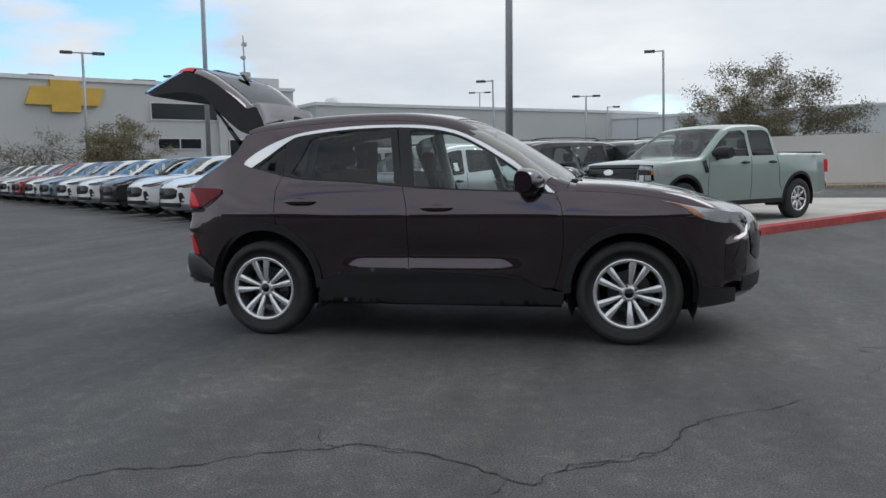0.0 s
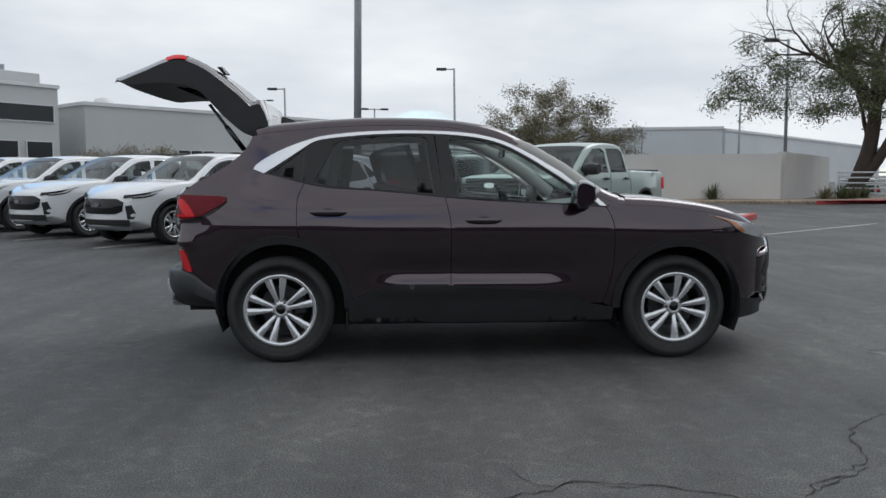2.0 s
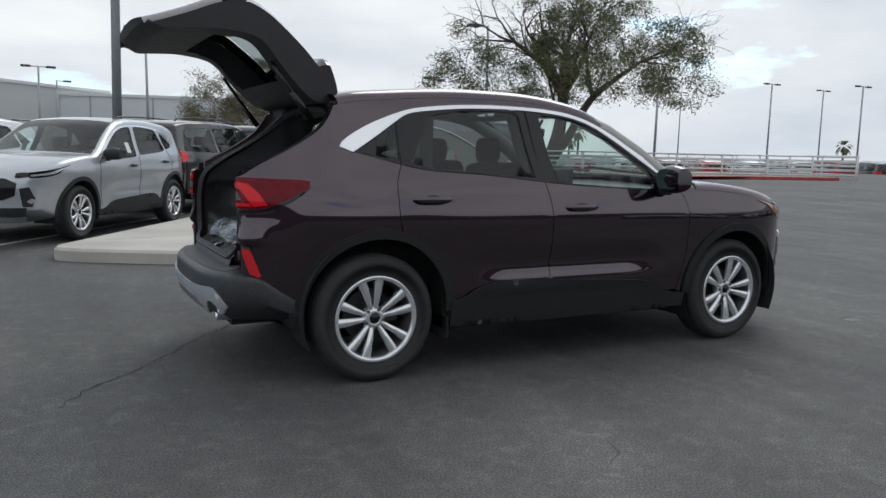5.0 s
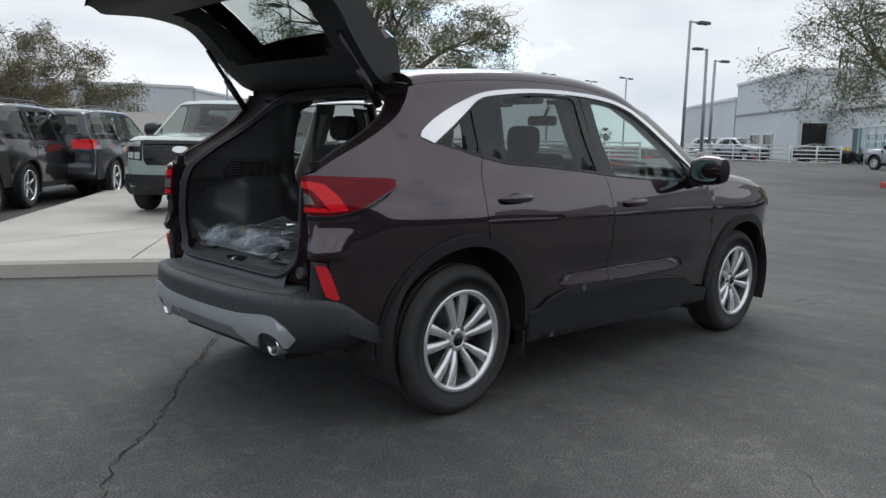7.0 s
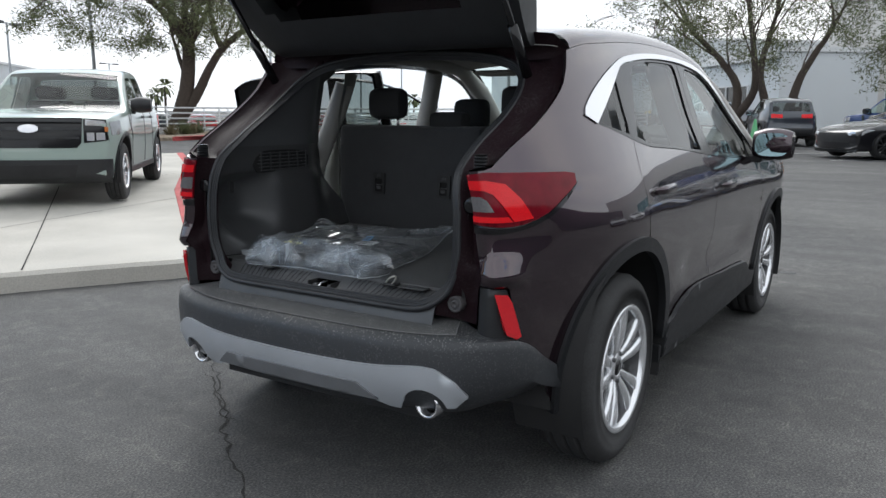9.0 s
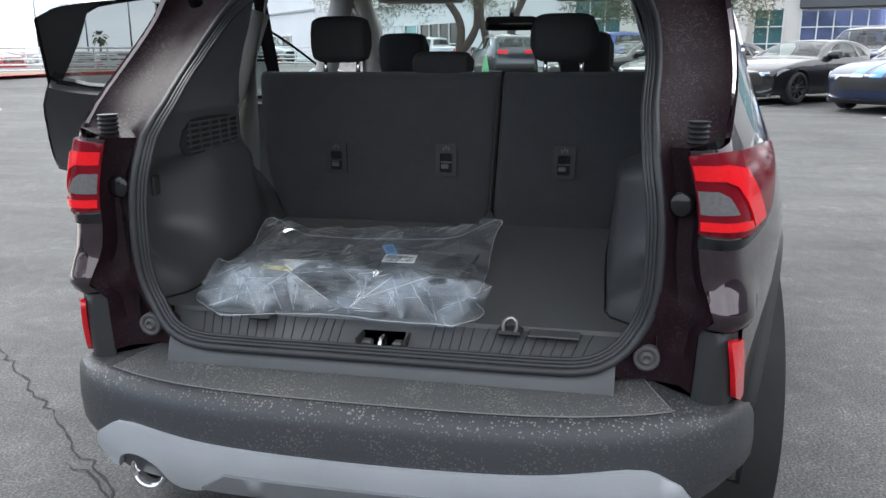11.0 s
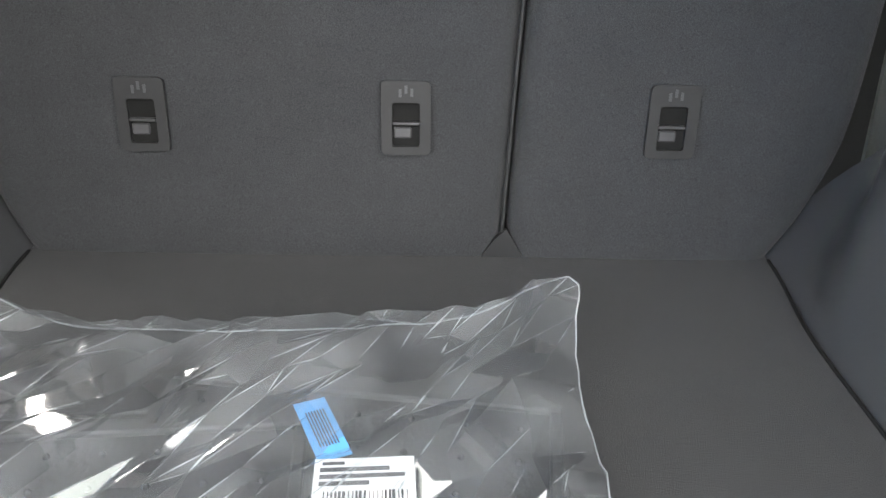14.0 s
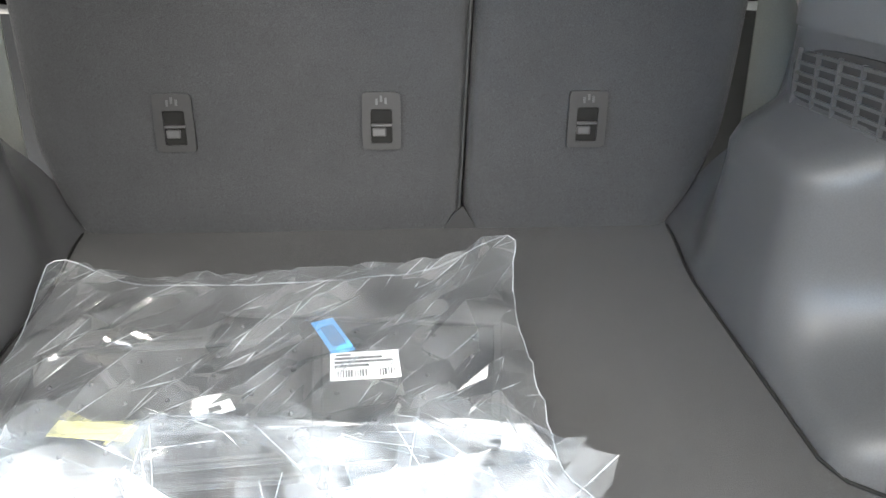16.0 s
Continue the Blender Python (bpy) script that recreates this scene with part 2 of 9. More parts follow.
def spl(x, xs, ys):
    """Smooth curve through knots, flat in overshoot."""
    n = len(xs)
    if x <= xs[0]:
        return ys[0]
    if x >= xs[-1]:
        return ys[-1]
    i = 0
    while x > xs[i + 1]:
        i += 1
    h = xs[i + 1] - xs[i]
    t = (x - xs[i]) / h

    def slope(k):
        if k == 0 or k == n - 1:
            a, b = max(0, k - 1), min(n - 1, k + 1)
            return (ys[b] - ys[a]) / (xs[b] - xs[a])
        d0, d1 = (ys[k] - ys[k - 1]) / (xs[k] - xs[k - 1]), (ys[k + 1] - ys[k]) / (xs[k + 1] - xs[k])
        return 0 if d0 * d1 <= 0 else 2 * d0 * d1 / (d0 + d1)
    a, b = slope(i) * h, slope(i + 1) * h
    return (2 * t**3 - 3 * t**2 + 1) * ys[i] + (t**3 - 2 * t**2 + t) * a + (-2 * t**3 + 3 * t**2) * ys[i + 1] + (t**3 - t**2) * b


def curve(pts, step=0.03, closed=False):
    """Catmull-Rom through points, resampled to about step."""
    P = [Vector(p) for p in pts]
    n = len(P)
    out = []
    for i in range(n if closed else n - 1):
        p0, p1 = P[(i - 1) % n] if closed or i else P[0], P[i]
        p2 = P[(i + 1) % n]
        p3 = P[(i + 2) % n] if closed or i + 2 < n else P[-1]
        k = max(1, int(round((p2 - p1).length / step)))
        for j in range(k):
            t = j / k
            out.append(0.5 * (2 * p1 + (p2 - p0) * t + (2 * p0 - 5 * p1 + 4 * p2 - p3) * t * t + (3 * p1 - p0 - 3 * p2 + p3) * t**3))
    if not closed:
        out.append(P[-1].copy())
    return [tuple(p) for p in out]


def dense(pts, step=0.04):
    """Straight closed outline, resampled to at most step."""
    out = []
    n = len(pts)
    for i in range(n):
        a, b = Vector(pts[i]), Vector(pts[(i + 1) % n])
        k = max(1, math.ceil((b - a).length / step))
        for j in range(k):
            out.append(tuple(a.lerp(b, j / k)))
    return out


def inside(p, poly):
    c, j = False, len(poly) - 1
    for i in range(len(poly)):
        (xi, yi), (xj, yj) = poly[i], poly[j]
        if (yi > p[1]) != (yj > p[1]) and p[0] < (xj - xi) * (p[1] - yi) / (yj - yi) + xi:
            c = not c
        j = i
    return c


def shrink(poly, d):
    """Outline moved inwards by d."""
    area = sum(poly[i][0] * poly[(i + 1) % len(poly)][1] - poly[(i + 1) % len(poly)][0] * poly[i][1] for i in range(len(poly)))
    sg = 1 if area > 0 else -1
    out = []
    n = len(poly)
    for i in range(n):
        a, b, c = Vector(poly[i - 1]), Vector(poly[i]), Vector(poly[(i + 1) % n])
        t = (c - b).normalized() + (b - a).normalized()
        if t.length < 1e-6:
            out.append(tuple(b))
            continue
        t.normalize()
        out.append(tuple(b + Vector((-t.y, t.x)) * d * sg))
    return out


def sheet(bm, outline, surf, res=0.05, skirt=0.012, holes=(), gap=0.0, depth_dir=None, mat=0, offset=0.0, cut=True):
    """A curved panel: the outline in the surface's own (u, v), filled with even triangles, its rim turned in.
    surf(u, v) -> place; offset lifts it along the normal; skirt is the rim's depth."""
    poly = [tuple(p) for p in outline]
    if gap:
        poly = shrink(poly, gap)
    hs = [[tuple(p) for p in h] for h in holes]
    vs, es = [], []
    for loop in [poly] + hs:
        b = len(vs)
        vs += [Vector(p) for p in loop]
        es += [(b + i, b + (i + 1) % len(loop)) for i in range(len(loop))]
    us, ws = [p[0] for p in poly], [p[1] for p in poly]
    segs = [(Vector(l[i]), Vector(l[(i + 1) % len(l)])) for l in [poly] + hs for i in range(len(l))]
    row = 0
    w = min(ws) + res * 0.5
    near2 = (res * 0.45) ** 2
    bound = np.array([[*((a + b) / 2)] for a, b in segs] + [[*a] for a, b in segs])
    while w < max(ws):
        u = min(us) + (0.25 if row % 2 else 0.75) * res
        while u < max(us):
            if inside((u, w), poly) and not any(inside((u, w), h) for h in hs):
                if ((bound - (u, w)) ** 2).sum(1).min() > near2:
                    vs.append(Vector((u, w)))
            u += res
        w += res * 0.87
        row += 1
    vv, ee, ff, *_ = geometry.delaunay_2d_cdt(vs, es, [], 0, 1e-5)

    def place(u, v, d=0.0):
        p = Vector(surf(u, v))
        if d or offset:
            e = 0.004
            a = Vector(surf(u + e, v)) - Vector(surf(u - e, v))
            b = Vector(surf(u, v + e)) - Vector(surf(u, v - e))
            n = a.cross(b)
            if n.length > 1e-12:
                p = p + n.normalized() * (offset - d) * side
        return p
    # outward is away from the body's axis
    uc, wc = sum(us) / len(us), sum(ws) / len(ws)
    e = 0.004
    side = 1
    nrm = (Vector(surf(uc + e, wc)) - Vector(surf(uc - e, wc))).cross(Vector(surf(uc, wc + e)) - Vector(surf(uc, wc - e)))
    want = depth_dir if depth_dir is not None else Vector((0, surf(uc, wc)[1], 0))
    side = 1 if nrm.dot(Vector(want)) >= 0 else -1
    top = [bm.verts.new(place(p.x, p.y)) for p in vv]
    used = []
    for f in ff:
        c = sum((vv[i] for i in f), Vector((0, 0))) / len(f)
        if inside(c, poly) and not any(inside(c, h) for h in hs):
            idx = list(f) if side > 0 else list(f)[::-1]
            try:
                nf = bm.faces.new([top[i] for i in idx])
                nf.material_index = mat
                used.append(idx)
            except ValueError:
                pass
    if skirt:
        count = {}
        for idx in used:
            for a, b in zip(idx, idx[1:] + idx[:1]):
                count[(a, b)] = count.get((a, b), 0) + 1
        low = {}
        for (a, b) in list(count):
            if (b, a) not in count:
                for k in (a, b):
                    if k not in low:
                        low[k] = bm.verts.new(place(vv[k].x, vv[k].y, skirt))
                nf = bm.faces.new((top[b], top[a], low[a], low[b]))
                nf.material_index = mat
                for ed in nf.edges:
                    if top[a] in ed.verts and top[b] in ed.verts:
                        ed.smooth = False
    for v in [v for v in top if not v.link_faces]:
        bm.verts.remove(v)
    return bm


def grid(bm, rows, mat=0, close_u=False, close_v=False, flip=False):
    """Quads over rows of places."""
    V = [[bm.verts.new(p) for p in r] for r in rows]
    nu, nv = len(V), len(V[0])
    for i in range(nu if close_u else nu - 1):
        for j in range(nv if close_v else nv - 1):
            q = (V[i][j], V[(i + 1) % nu][j], V[(i + 1) % nu][(j + 1) % nv], V[i][(j + 1) % nv])
            if flip:
                q = q[::-1]
            if len(set(q)) == 4:
                f = bm.faces.new(q)
                f.material_index = mat
    return V


def box(bm, x0, x1, y0, y1, z0, z1, bevel=0.0, m=None, mat=0, seg=1):
    r = bmesh.ops.create_cube(bm, size=1)
    mm = Matrix.Translation(((x0 + x1) / 2, (y0 + y1) / 2, (z0 + z1) / 2)) @ Matrix.Diagonal((x1 - x0, y1 - y0, z1 - z0, 1))
    bmesh.ops.transform(bm, matrix=mm, verts=r["verts"])
    vs = r["verts"]
    fs = list({f for v in vs for f in v.link_faces})
    if bevel:
        es = list({e for v in vs for e in v.link_edges})
        res = bmesh.ops.bevel(bm, geom=es, offset=bevel, segments=seg, affect="EDGES", profile=0.6)
        vs = list({v for f in res["faces"] for v in f.verts} | {v for v in vs if v.is_valid})
        fs = list({f for v in vs for f in v.link_faces})
    for f in fs:
        f.material_index = mat
    if m is not None:
        bmesh.ops.transform(bm, matrix=m, verts=vs)
    return vs


def cyl(bm, p0, p1, r0, r1=None, n=12, caps=True, mat=0):
    p0, p1 = Vector(p0), Vector(p1)
    r1 = r0 if r1 is None else r1
    q = (p1 - p0).to_track_quat("Z", "Y")
    a = [bm.verts.new(p0 + q @ Vector((r0 * math.cos(2 * math.pi * i / n), r0 * math.sin(2 * math.pi * i / n), 0))) for i in range(n)]
    b = [bm.verts.new(p1 + q @ Vector((r1 * math.cos(2 * math.pi * i / n), r1 * math.sin(2 * math.pi * i / n), 0))) for i in range(n)]
    for i in range(n):
        bm.faces.new((a[i], a[(i + 1) % n], b[(i + 1) % n], b[i])).material_index = mat
    if caps:
        bm.faces.new(a[::-1]).material_index = mat
        bm.faces.new(b).material_index = mat


def lathe(bm, prof, n=48, m=None, mat=0):
    """Turns a profile of (radius, height) round z."""
    m = m or Matrix()
    rows = [[m @ Vector((r * math.cos(2 * math.pi * i / n), r * math.sin(2 * math.pi * i / n), h)) for i in range(n)] for r, h in prof]
    return grid(bm, rows, mat, close_v=True)


def tube(bm, pts, r, n=8, closed=False, mat=0, squash=1.0):
    P = [Vector(p) for p in pts]
    rows = []
    k = len(P)
    up = None
    for i in range(k):
        a = P[(i - 1) % k] if closed or i else P[0]
        b = P[(i + 1) % k] if closed or i + 1 < k else P[-1]
        t = (b - a).normalized()
        if up is None:
            up = Vector((0, 0, 1)) if abs(t.z) < 0.9 else Vector((1, 0, 0))
        s = t.cross(up).normalized()
        up = s.cross(t).normalized()
        rr = r[i] if isinstance(r, (list, tuple)) else r
        rows.append([P[i] + (s * math.cos(2 * math.pi * j / n) + up * math.sin(2 * math.pi * j / n) * squash) * rr for j in range(n)])
    grid(bm, rows, mat, close_u=closed, close_v=True)
    if not closed:
        bm.faces.new([bm.verts.new(p) for p in rows[-1]])
        bm.faces.new([bm.verts.new(p) for p in rows[0][::-1]])


def mirrored(bm):
    """The other half, mirrored at y = 0."""
    r = bmesh.ops.duplicate(bm, geom=bm.verts[:] + bm.edges[:] + bm.faces[:])
    vs = [g for g in r["geom"] if isinstance(g, bmesh.types.BMVert)]
    fs = [g for g in r["geom"] if isinstance(g, bmesh.types.BMFace)]
    for v in vs:
        v.co.y = -v.co.y
    bmesh.ops.reverse_faces(bm, faces=fs)
    return bm

# ---- setting: ground, kerbs, walls, buildings ----
def gz(x, y):
    """Height of the lot: flat round the car, rising gently away from it."""
    a = max(0.0, x - 5)
    b = max(0.0, y - 5)
    return 0.45 * (1 - math.exp(-a / 32)) + 0.40 * (1 - math.exp(-b / 45))


def ramp_mix(nt, fac, stops):
    r = nt.nodes.new("ShaderNodeValToRGB")
    e = r.color_ramp.elements
    while len(e) < len(stops):
        e.new(0.5)
    for k, (p, c) in zip(e, stops):
        k.position, k.color = p, (*c, 1)
    nt.links.new(fac, r.inputs["Fac"])
    return r.outputs["Color"]


def asphalt_material():
    m = bpy.data.materials.new("sealed_asphalt")
    m.use_nodes = True
    nt = m.node_tree
    b = nt.nodes["Principled BSDF"]
    co = nt.nodes.new("ShaderNodeTexCoord")

    def tex(scale, detail=5, stretch=None, distort=0.0):
        n = nt.nodes.new("ShaderNodeTexNoise")
        n.inputs["Scale"].default_value, n.inputs["Detail"].default_value, n.inputs["Distortion"].default_value = scale, detail, distort
        src = co.outputs["Object"]
        if stretch:
            mp = nt.nodes.new("ShaderNodeMapping")
            mp.inputs["Scale"].default_value = stretch
            mp.inputs["Rotation"].default_value = (0, 0, 0.6)
            nt.links.new(src, mp.inputs["Vector"])
            src = mp.outputs[0]
        nt.links.new(src, n.inputs["Vector"])
        return n.outputs["Fac"]

    def mul(a, bb):
        x = nt.nodes.new("ShaderNodeMix")
        x.data_type, x.blend_type = "RGBA", "MULTIPLY"
        x.inputs["Factor"].default_value = 1
        nt.links.new(a, x.inputs["A"])
        nt.links.new(bb, x.inputs["B"])
        return x.outputs["Result"]
    c = ramp_mix(nt, tex(0.35, 6, None, 0.6), [(0.3, (0.052, 0.052, 0.054)), (0.7, (0.088, 0.087, 0.086))])
    c = mul(c, ramp_mix(nt, tex(2.2, 6, (1, 0.22, 1)), [(0.32, (0.78, 0.78, 0.78)), (0.68, (1.2, 1.2, 1.19))]))
    c = mul(c, ramp_mix(nt, tex(110, 3), [(0.33, (0.5, 0.5, 0.5)), (0.5, (1, 1, 1)), (0.68, (1.9, 1.87, 1.82))]))
    c = mul(c, ramp_mix(nt, tex(9, 6, None, 1.0), [(0.28, (0.80, 0.80, 0.80)), (0.55, (1.0, 1.0, 1.0)), (0.72, (1.38, 1.36, 1.30))]))
    vo = nt.nodes.new("ShaderNodeTexVoronoi")
    vo.inputs["Scale"].default_value = 4.5
    nt.links.new(co.outputs["Object"], vo.inputs["Vector"])
    c = mul(c, ramp_mix(nt, vo.outputs["Distance"], [(0.0, (2.8, 2.7, 2.5)), (0.016, (2.4, 2.35, 2.2)), (0.026, (1, 1, 1))]))
    nt.links.new(c, b.inputs["Base Color"])
    b.inputs["Roughness"].default_value = 0.78
    bp = nt.nodes.new("ShaderNodeBump")
    bp.inputs["Strength"].default_value, bp.inputs["Distance"].default_value = 0.35, 0.004
    nt.links.new(tex(220, 2), bp.inputs["Height"])
    nt.links.new(bp.outputs[0], b.inputs["Normal"])
    return m


for name in ("darkred", "redlens"):
    M[name].node_tree.nodes["Principled BSDF"].inputs["Specular IOR Level"].default_value = 0.25
M.update(
    asphalt=asphalt_material(),
    crack=material("crack_filler", (0.026, 0.025, 0.024), 0.9, grain=0.4, grain_scale=90),
    line=material("worn_road_paint", (0.55, 0.55, 0.53), 0.7, grain=0.35, grain_scale=60, stain=0.3, stain_scale=5),
    concrete=material("stained_concrete", (0.46, 0.44, 0.40), 0.85, grain=0.1, grain_scale=80, stain=0.16, stain_scale=0.9, bump=0.2, bump_scale=150),
    kerbred=material("red_kerb_paint", (0.42, 0.07, 0.07), 0.7, grain=0.2, grain_scale=40, stain=0.25, stain_scale=3, bump=0.2),
    stucco=material("white_stucco", (0.62, 0.60, 0.57), 0.9, grain=0.06, grain_scale=50, stain=0.05, stain_scale=0.4, bump=0.3, bump_scale=60),
    panelwall=material("grey_white_wall", (0.50, 0.51, 0.51), 0.85, grain=0.05, grain_scale=20, stain=0.06, stain_scale=0.15),
    bluewall=material("pale_blue_grey_wall", (0.60, 0.63, 0.65), 0.85, grain=0.05, grain_scale=20, stain=0.06, stain_scale=0.15),
    gold=material("gold_sign", (0.62, 0.40, 0.07), 0.5, stain=0.08),
    darkpanel=material("charcoal_panel", (0.075, 0.08, 0.09), 0.5, stain=0.1, stain_scale=0.4),
    window=material("dark_window_glass", (0.012, 0.015, 0.018), 0.15, stain=0.15, stain_scale=0.3),
    curtain=material("blue_curtain_glass", (0.16, 0.20, 0.38), 0.05, 0.75, stain=0.12, stain_scale=0.25),
    greenglass=material("teal_curtain_glass", (0.10, 0.22, 0.24), 0.06, 0.6, stain=0.12, stain_scale=0.3),
    mullion=material("white_frame", (0.66, 0.67, 0.68), 0.45, stain=0.04),
    steel=material("galvanised_pole", (0.34, 0.36, 0.38), 0.5, 0.5, grain=0.08, grain_scale=30, stain=0.1, stain_scale=1),
    whitepole=material("white_painted_steel", (0.70, 0.71, 0.72), 0.5, stain=0.06, stain_scale=1),
    bark=material("dark_bark", (0.07, 0.055, 0.045), 0.95, grain=0.35, grain_scale=25, bump=0.6, bump_scale=40),
    leaf=material("olive_leaves", (0.105, 0.120, 0.055), 0.7, vary=0.0, grain=0.35, grain_scale=3),
    dryleaf=material("dry_olive_leaves", (0.165, 0.145, 0.085), 0.75, grain=0.3, grain_scale=3),
    conered=material("orange_cone", (0.62, 0.10, 0.04), 0.5, stain=0.1),
    conegreen=material("green_cone", (0.10, 0.36, 0.16), 0.5, stain=0.1),
    yellow=material("yellow_paint", (0.65, 0.45, 0.04), 0.5, stain=0.1),
    gravel=material("tan_gravel", (0.30, 0.24, 0.18), 0.95, grain=0.4, grain_scale=12, stain=0.2, stain_scale=1, bump=0.5, bump_scale=30),
)

bm = bmesh.new()
ax = sorted({round(s * v, 2) for s in (-1, 1) for v in [0, 2, 4, 6, 8, 10, 12, 14, 17, 20, 24, 28, 33, 38, 45, 55, 70, 90, 120, 170, 260, 450, 900, 2000]})
grid(bm, [[(x, y, gz(x, y)) for y in ax] for x in ax])
ground = tagged(part("ground", bm, M["asphalt"]), "dark grey sealed asphalt parking lot with cracks", "ground", kind="structure")


def crack(path, width, seed):
    rnd = random.Random(seed)
    pts = curve(path, 0.045)
    bm = bmesh.new()
    rows = []
    for i, p in enumerate(pts):
        a, b = Vector(pts[max(0, i - 1)]), Vector(pts[min(len(pts) - 1, i + 1)])
        t = (b - a).normalized()
        s = Vector((-t.y, t.x))
        c = Vector(p) + s * rnd.uniform(-0.02, 0.02)
        w = 0.6 * width * rnd.uniform(0.3, 1.3) * min(1, 0.3 + 0.15 * min(i, len(pts) - 1 - i))
        rows.append([(c.x - s.x * w, c.y - s.y * w, 0.004), (c.x + s.x * w, c.y + s.y * w, 0.004)])
    grid(bm, rows)
    return part("crack", bm, M["crack"], ground)


crack([(0.39, -3.82), (0.56, -3.57), (0.85, -3.47), (1.14, -3.24), (1.42, -3.14), (1.51, -3.08), (1.76, -3.12), (2.04, -3.24), (2.23, -3.36), (2.34, -3.38), (2.44, -3.20), (2.62, -3.08), (2.86, -2.89), (2.91, -2.75), (3.04, -2.49), (3.19, -2.36), (3.36, -2.25), (3.61, -2.03)], 0.007, 0)
crack([(2.23, -3.36), (2.21, -3.48), (2.17, -3.61)], 0.006, 1)
crack([(3.34, -2.26), (3.41, -1.99), (3.63, -1.84)], 0.003, 3)
crack([(4.00, -1.61), (4.10, -1.40), (4.25, -1.17)], 0.004, 4)
crack([(4.21, -0.76), (4.38, -0.73)], 0.01, 5)
crack([(2.40, -3.24), (2.59, -3.13), (2.89, -2.96)], 0.006, 6)
crack([(1.23, -2.87), (1.30, -3.00), (1.39, -3.11), (1.51, -3.08), (1.68, -3.13), (1.93, -3.16)], 0.005, 7)
crack([(-1.61, -0.71), (-1.43, -0.40), (-1.32, -0.29), (-1.09, -0.03), (-0.75, 0.46), (-0.46, 0.82), (-0.18, 1.24)], 0.009, 9)
crack([(1.28, 3.16), (0.97, 2.70), (0.68, 2.25), (0.37, 1.84), (0.11, 1.52), (-0.22, 1.11), (-0.43, 0.85), (-0.57, 0.62)], 0.007, 10)
crack([(-1.07, -0.04), (-0.94, -0.18)], 0.003, 11)
crack([(0.65, -2.13), (0.56, -2.29), (0.41, -2.43)], 0.003, 12)


# painted bay lines
H_ROW = Vector((-0.574, -0.819))
L_ROW = Vector((0.819, -0.574))


def bay_line(a, b, w=0.10):
    a, b = Vector(a), Vector(b)
    t = (b - a).normalized()
    s = Vector((-t.y, t.x)) * w / 2
    bm = bmesh.new()
    n = 12
    grid(bm, [[(*(a.lerp(b, i / n) - s), gz(*a.lerp(b, i / n)) + 0.005), (*(a.lerp(b, i / n) + s), gz(*a.lerp(b, i / n)) + 0.005)] for i in range(n + 1)])
    return part("bay_line", bm, M["line"], ground)


for k in range(-1, 16):
    o = Vector((-2.15, 6.3)) + k * Vector((-2.09, 1.62))
    bay_line(o - H_ROW * -0.3, o - H_ROW * 5.2)
for k in range(-2, 5):
    o = Vector((19.6, 0.65)) + k * Vector((-2.1, -2.0))
    bay_line(o, o + Vector((0.70, -0.71)) * 5)
bay_line((7.5, 9.0), (12.5, 12.2), 0.06)


# raised concrete island with a red kerb
def slab(name, outline, z0, z1, mat, label, category, bevel=0.03):
    poly = dense(outline, 0.25)
    bm = bmesh.new()
    n = len(poly)
    inner = shrink(poly, bevel)
    lo = [bm.verts.new((x, y, z0 + gz(x, y))) for x, y in poly]
    mid = [bm.verts.new((x, y, z1 - bevel + gz(x, y))) for x, y in poly]
    hi = [bm.verts.new((x, y, z1 + gz(x, y))) for x, y in inner]
    for a, b in ((lo, mid), (mid, hi)):
        for i in range(n):
            bm.faces.new((a[i], a[(i + 1) % n], b[(i + 1) % n], b[i]))
    f = bm.faces.new(hi)
    bmesh.ops.triangulate(bm, faces=[f])
    bmesh.ops.recalc_face_normals(bm, faces=bm.faces)
    return tagged(part(name, bm, mat, smooth=False), label, category, kind="structure")


ISLAND = curve([(-1.42, 5.15), (-1.48, 4.92), (-1.30, 4.66), (-0.68, 4.30), (0.30, 3.80), (1.05, 3.38)], 0.12) + \
    curve([(1.10, 3.34), (1.38, 3.20), (1.62, 3.28), (1.78, 3.52)], 0.08) + [(5.0, 7.75), (8.2, 11.4), (10.5, 14.6), (5.0, 17.5), (3.2, 12.4)]
island = slab("island", ISLAND, -0.05, 0.15, M["concrete"], "pale stained concrete parking island with joints", "island")
KERB = [(1.42, 3.17), (1.66, 3.25), (1.83, 3.50), (5.05, 7.71), (8.25, 11.36), (10.6, 14.55), (10.45, 14.65), (8.1, 11.47), (4.9, 7.83), (1.67, 3.61), (1.54, 3.40), (1.36, 3.32)]
slab("red_kerb", KERB, -0.05, 0.156, M["kerbred"], "worn red painted concrete kerb edge", "kerb", 0.02)
for a, b in (((0.35, 3.85), (4.6, 10.2)), ((-0.9, 5.4), (4.2, 6.9)), ((2.2, 9.4), (6.6, 9.9))):
    a, b = Vector(a), Vector(b)
    s = (b - a).normalized()
    s = Vector((-s.y, s.x)) * 0.006
    bm = bmesh.new()
    grid(bm, [[(*(a.lerp(b, i / 20) - s), gz(*a.lerp(b, i / 20)) + 0.154), (*(a.lerp(b, i / 20) + s), gz(*a.lerp(b, i / 20)) + 0.154)] for i in range(21)])
    part("joint", bm, M["crack"], island)
slab("planter_bed", [(8.0, 26.6), (16.9, 22.6), (23, 24.0), (33, 20.4), (34.5, 22.0), (24, 27.5), (17.6, 25.0), (8.6, 28.4)], -0.05, 0.13, M["gravel"], "tan gravel planter bed along the wall", "planter")
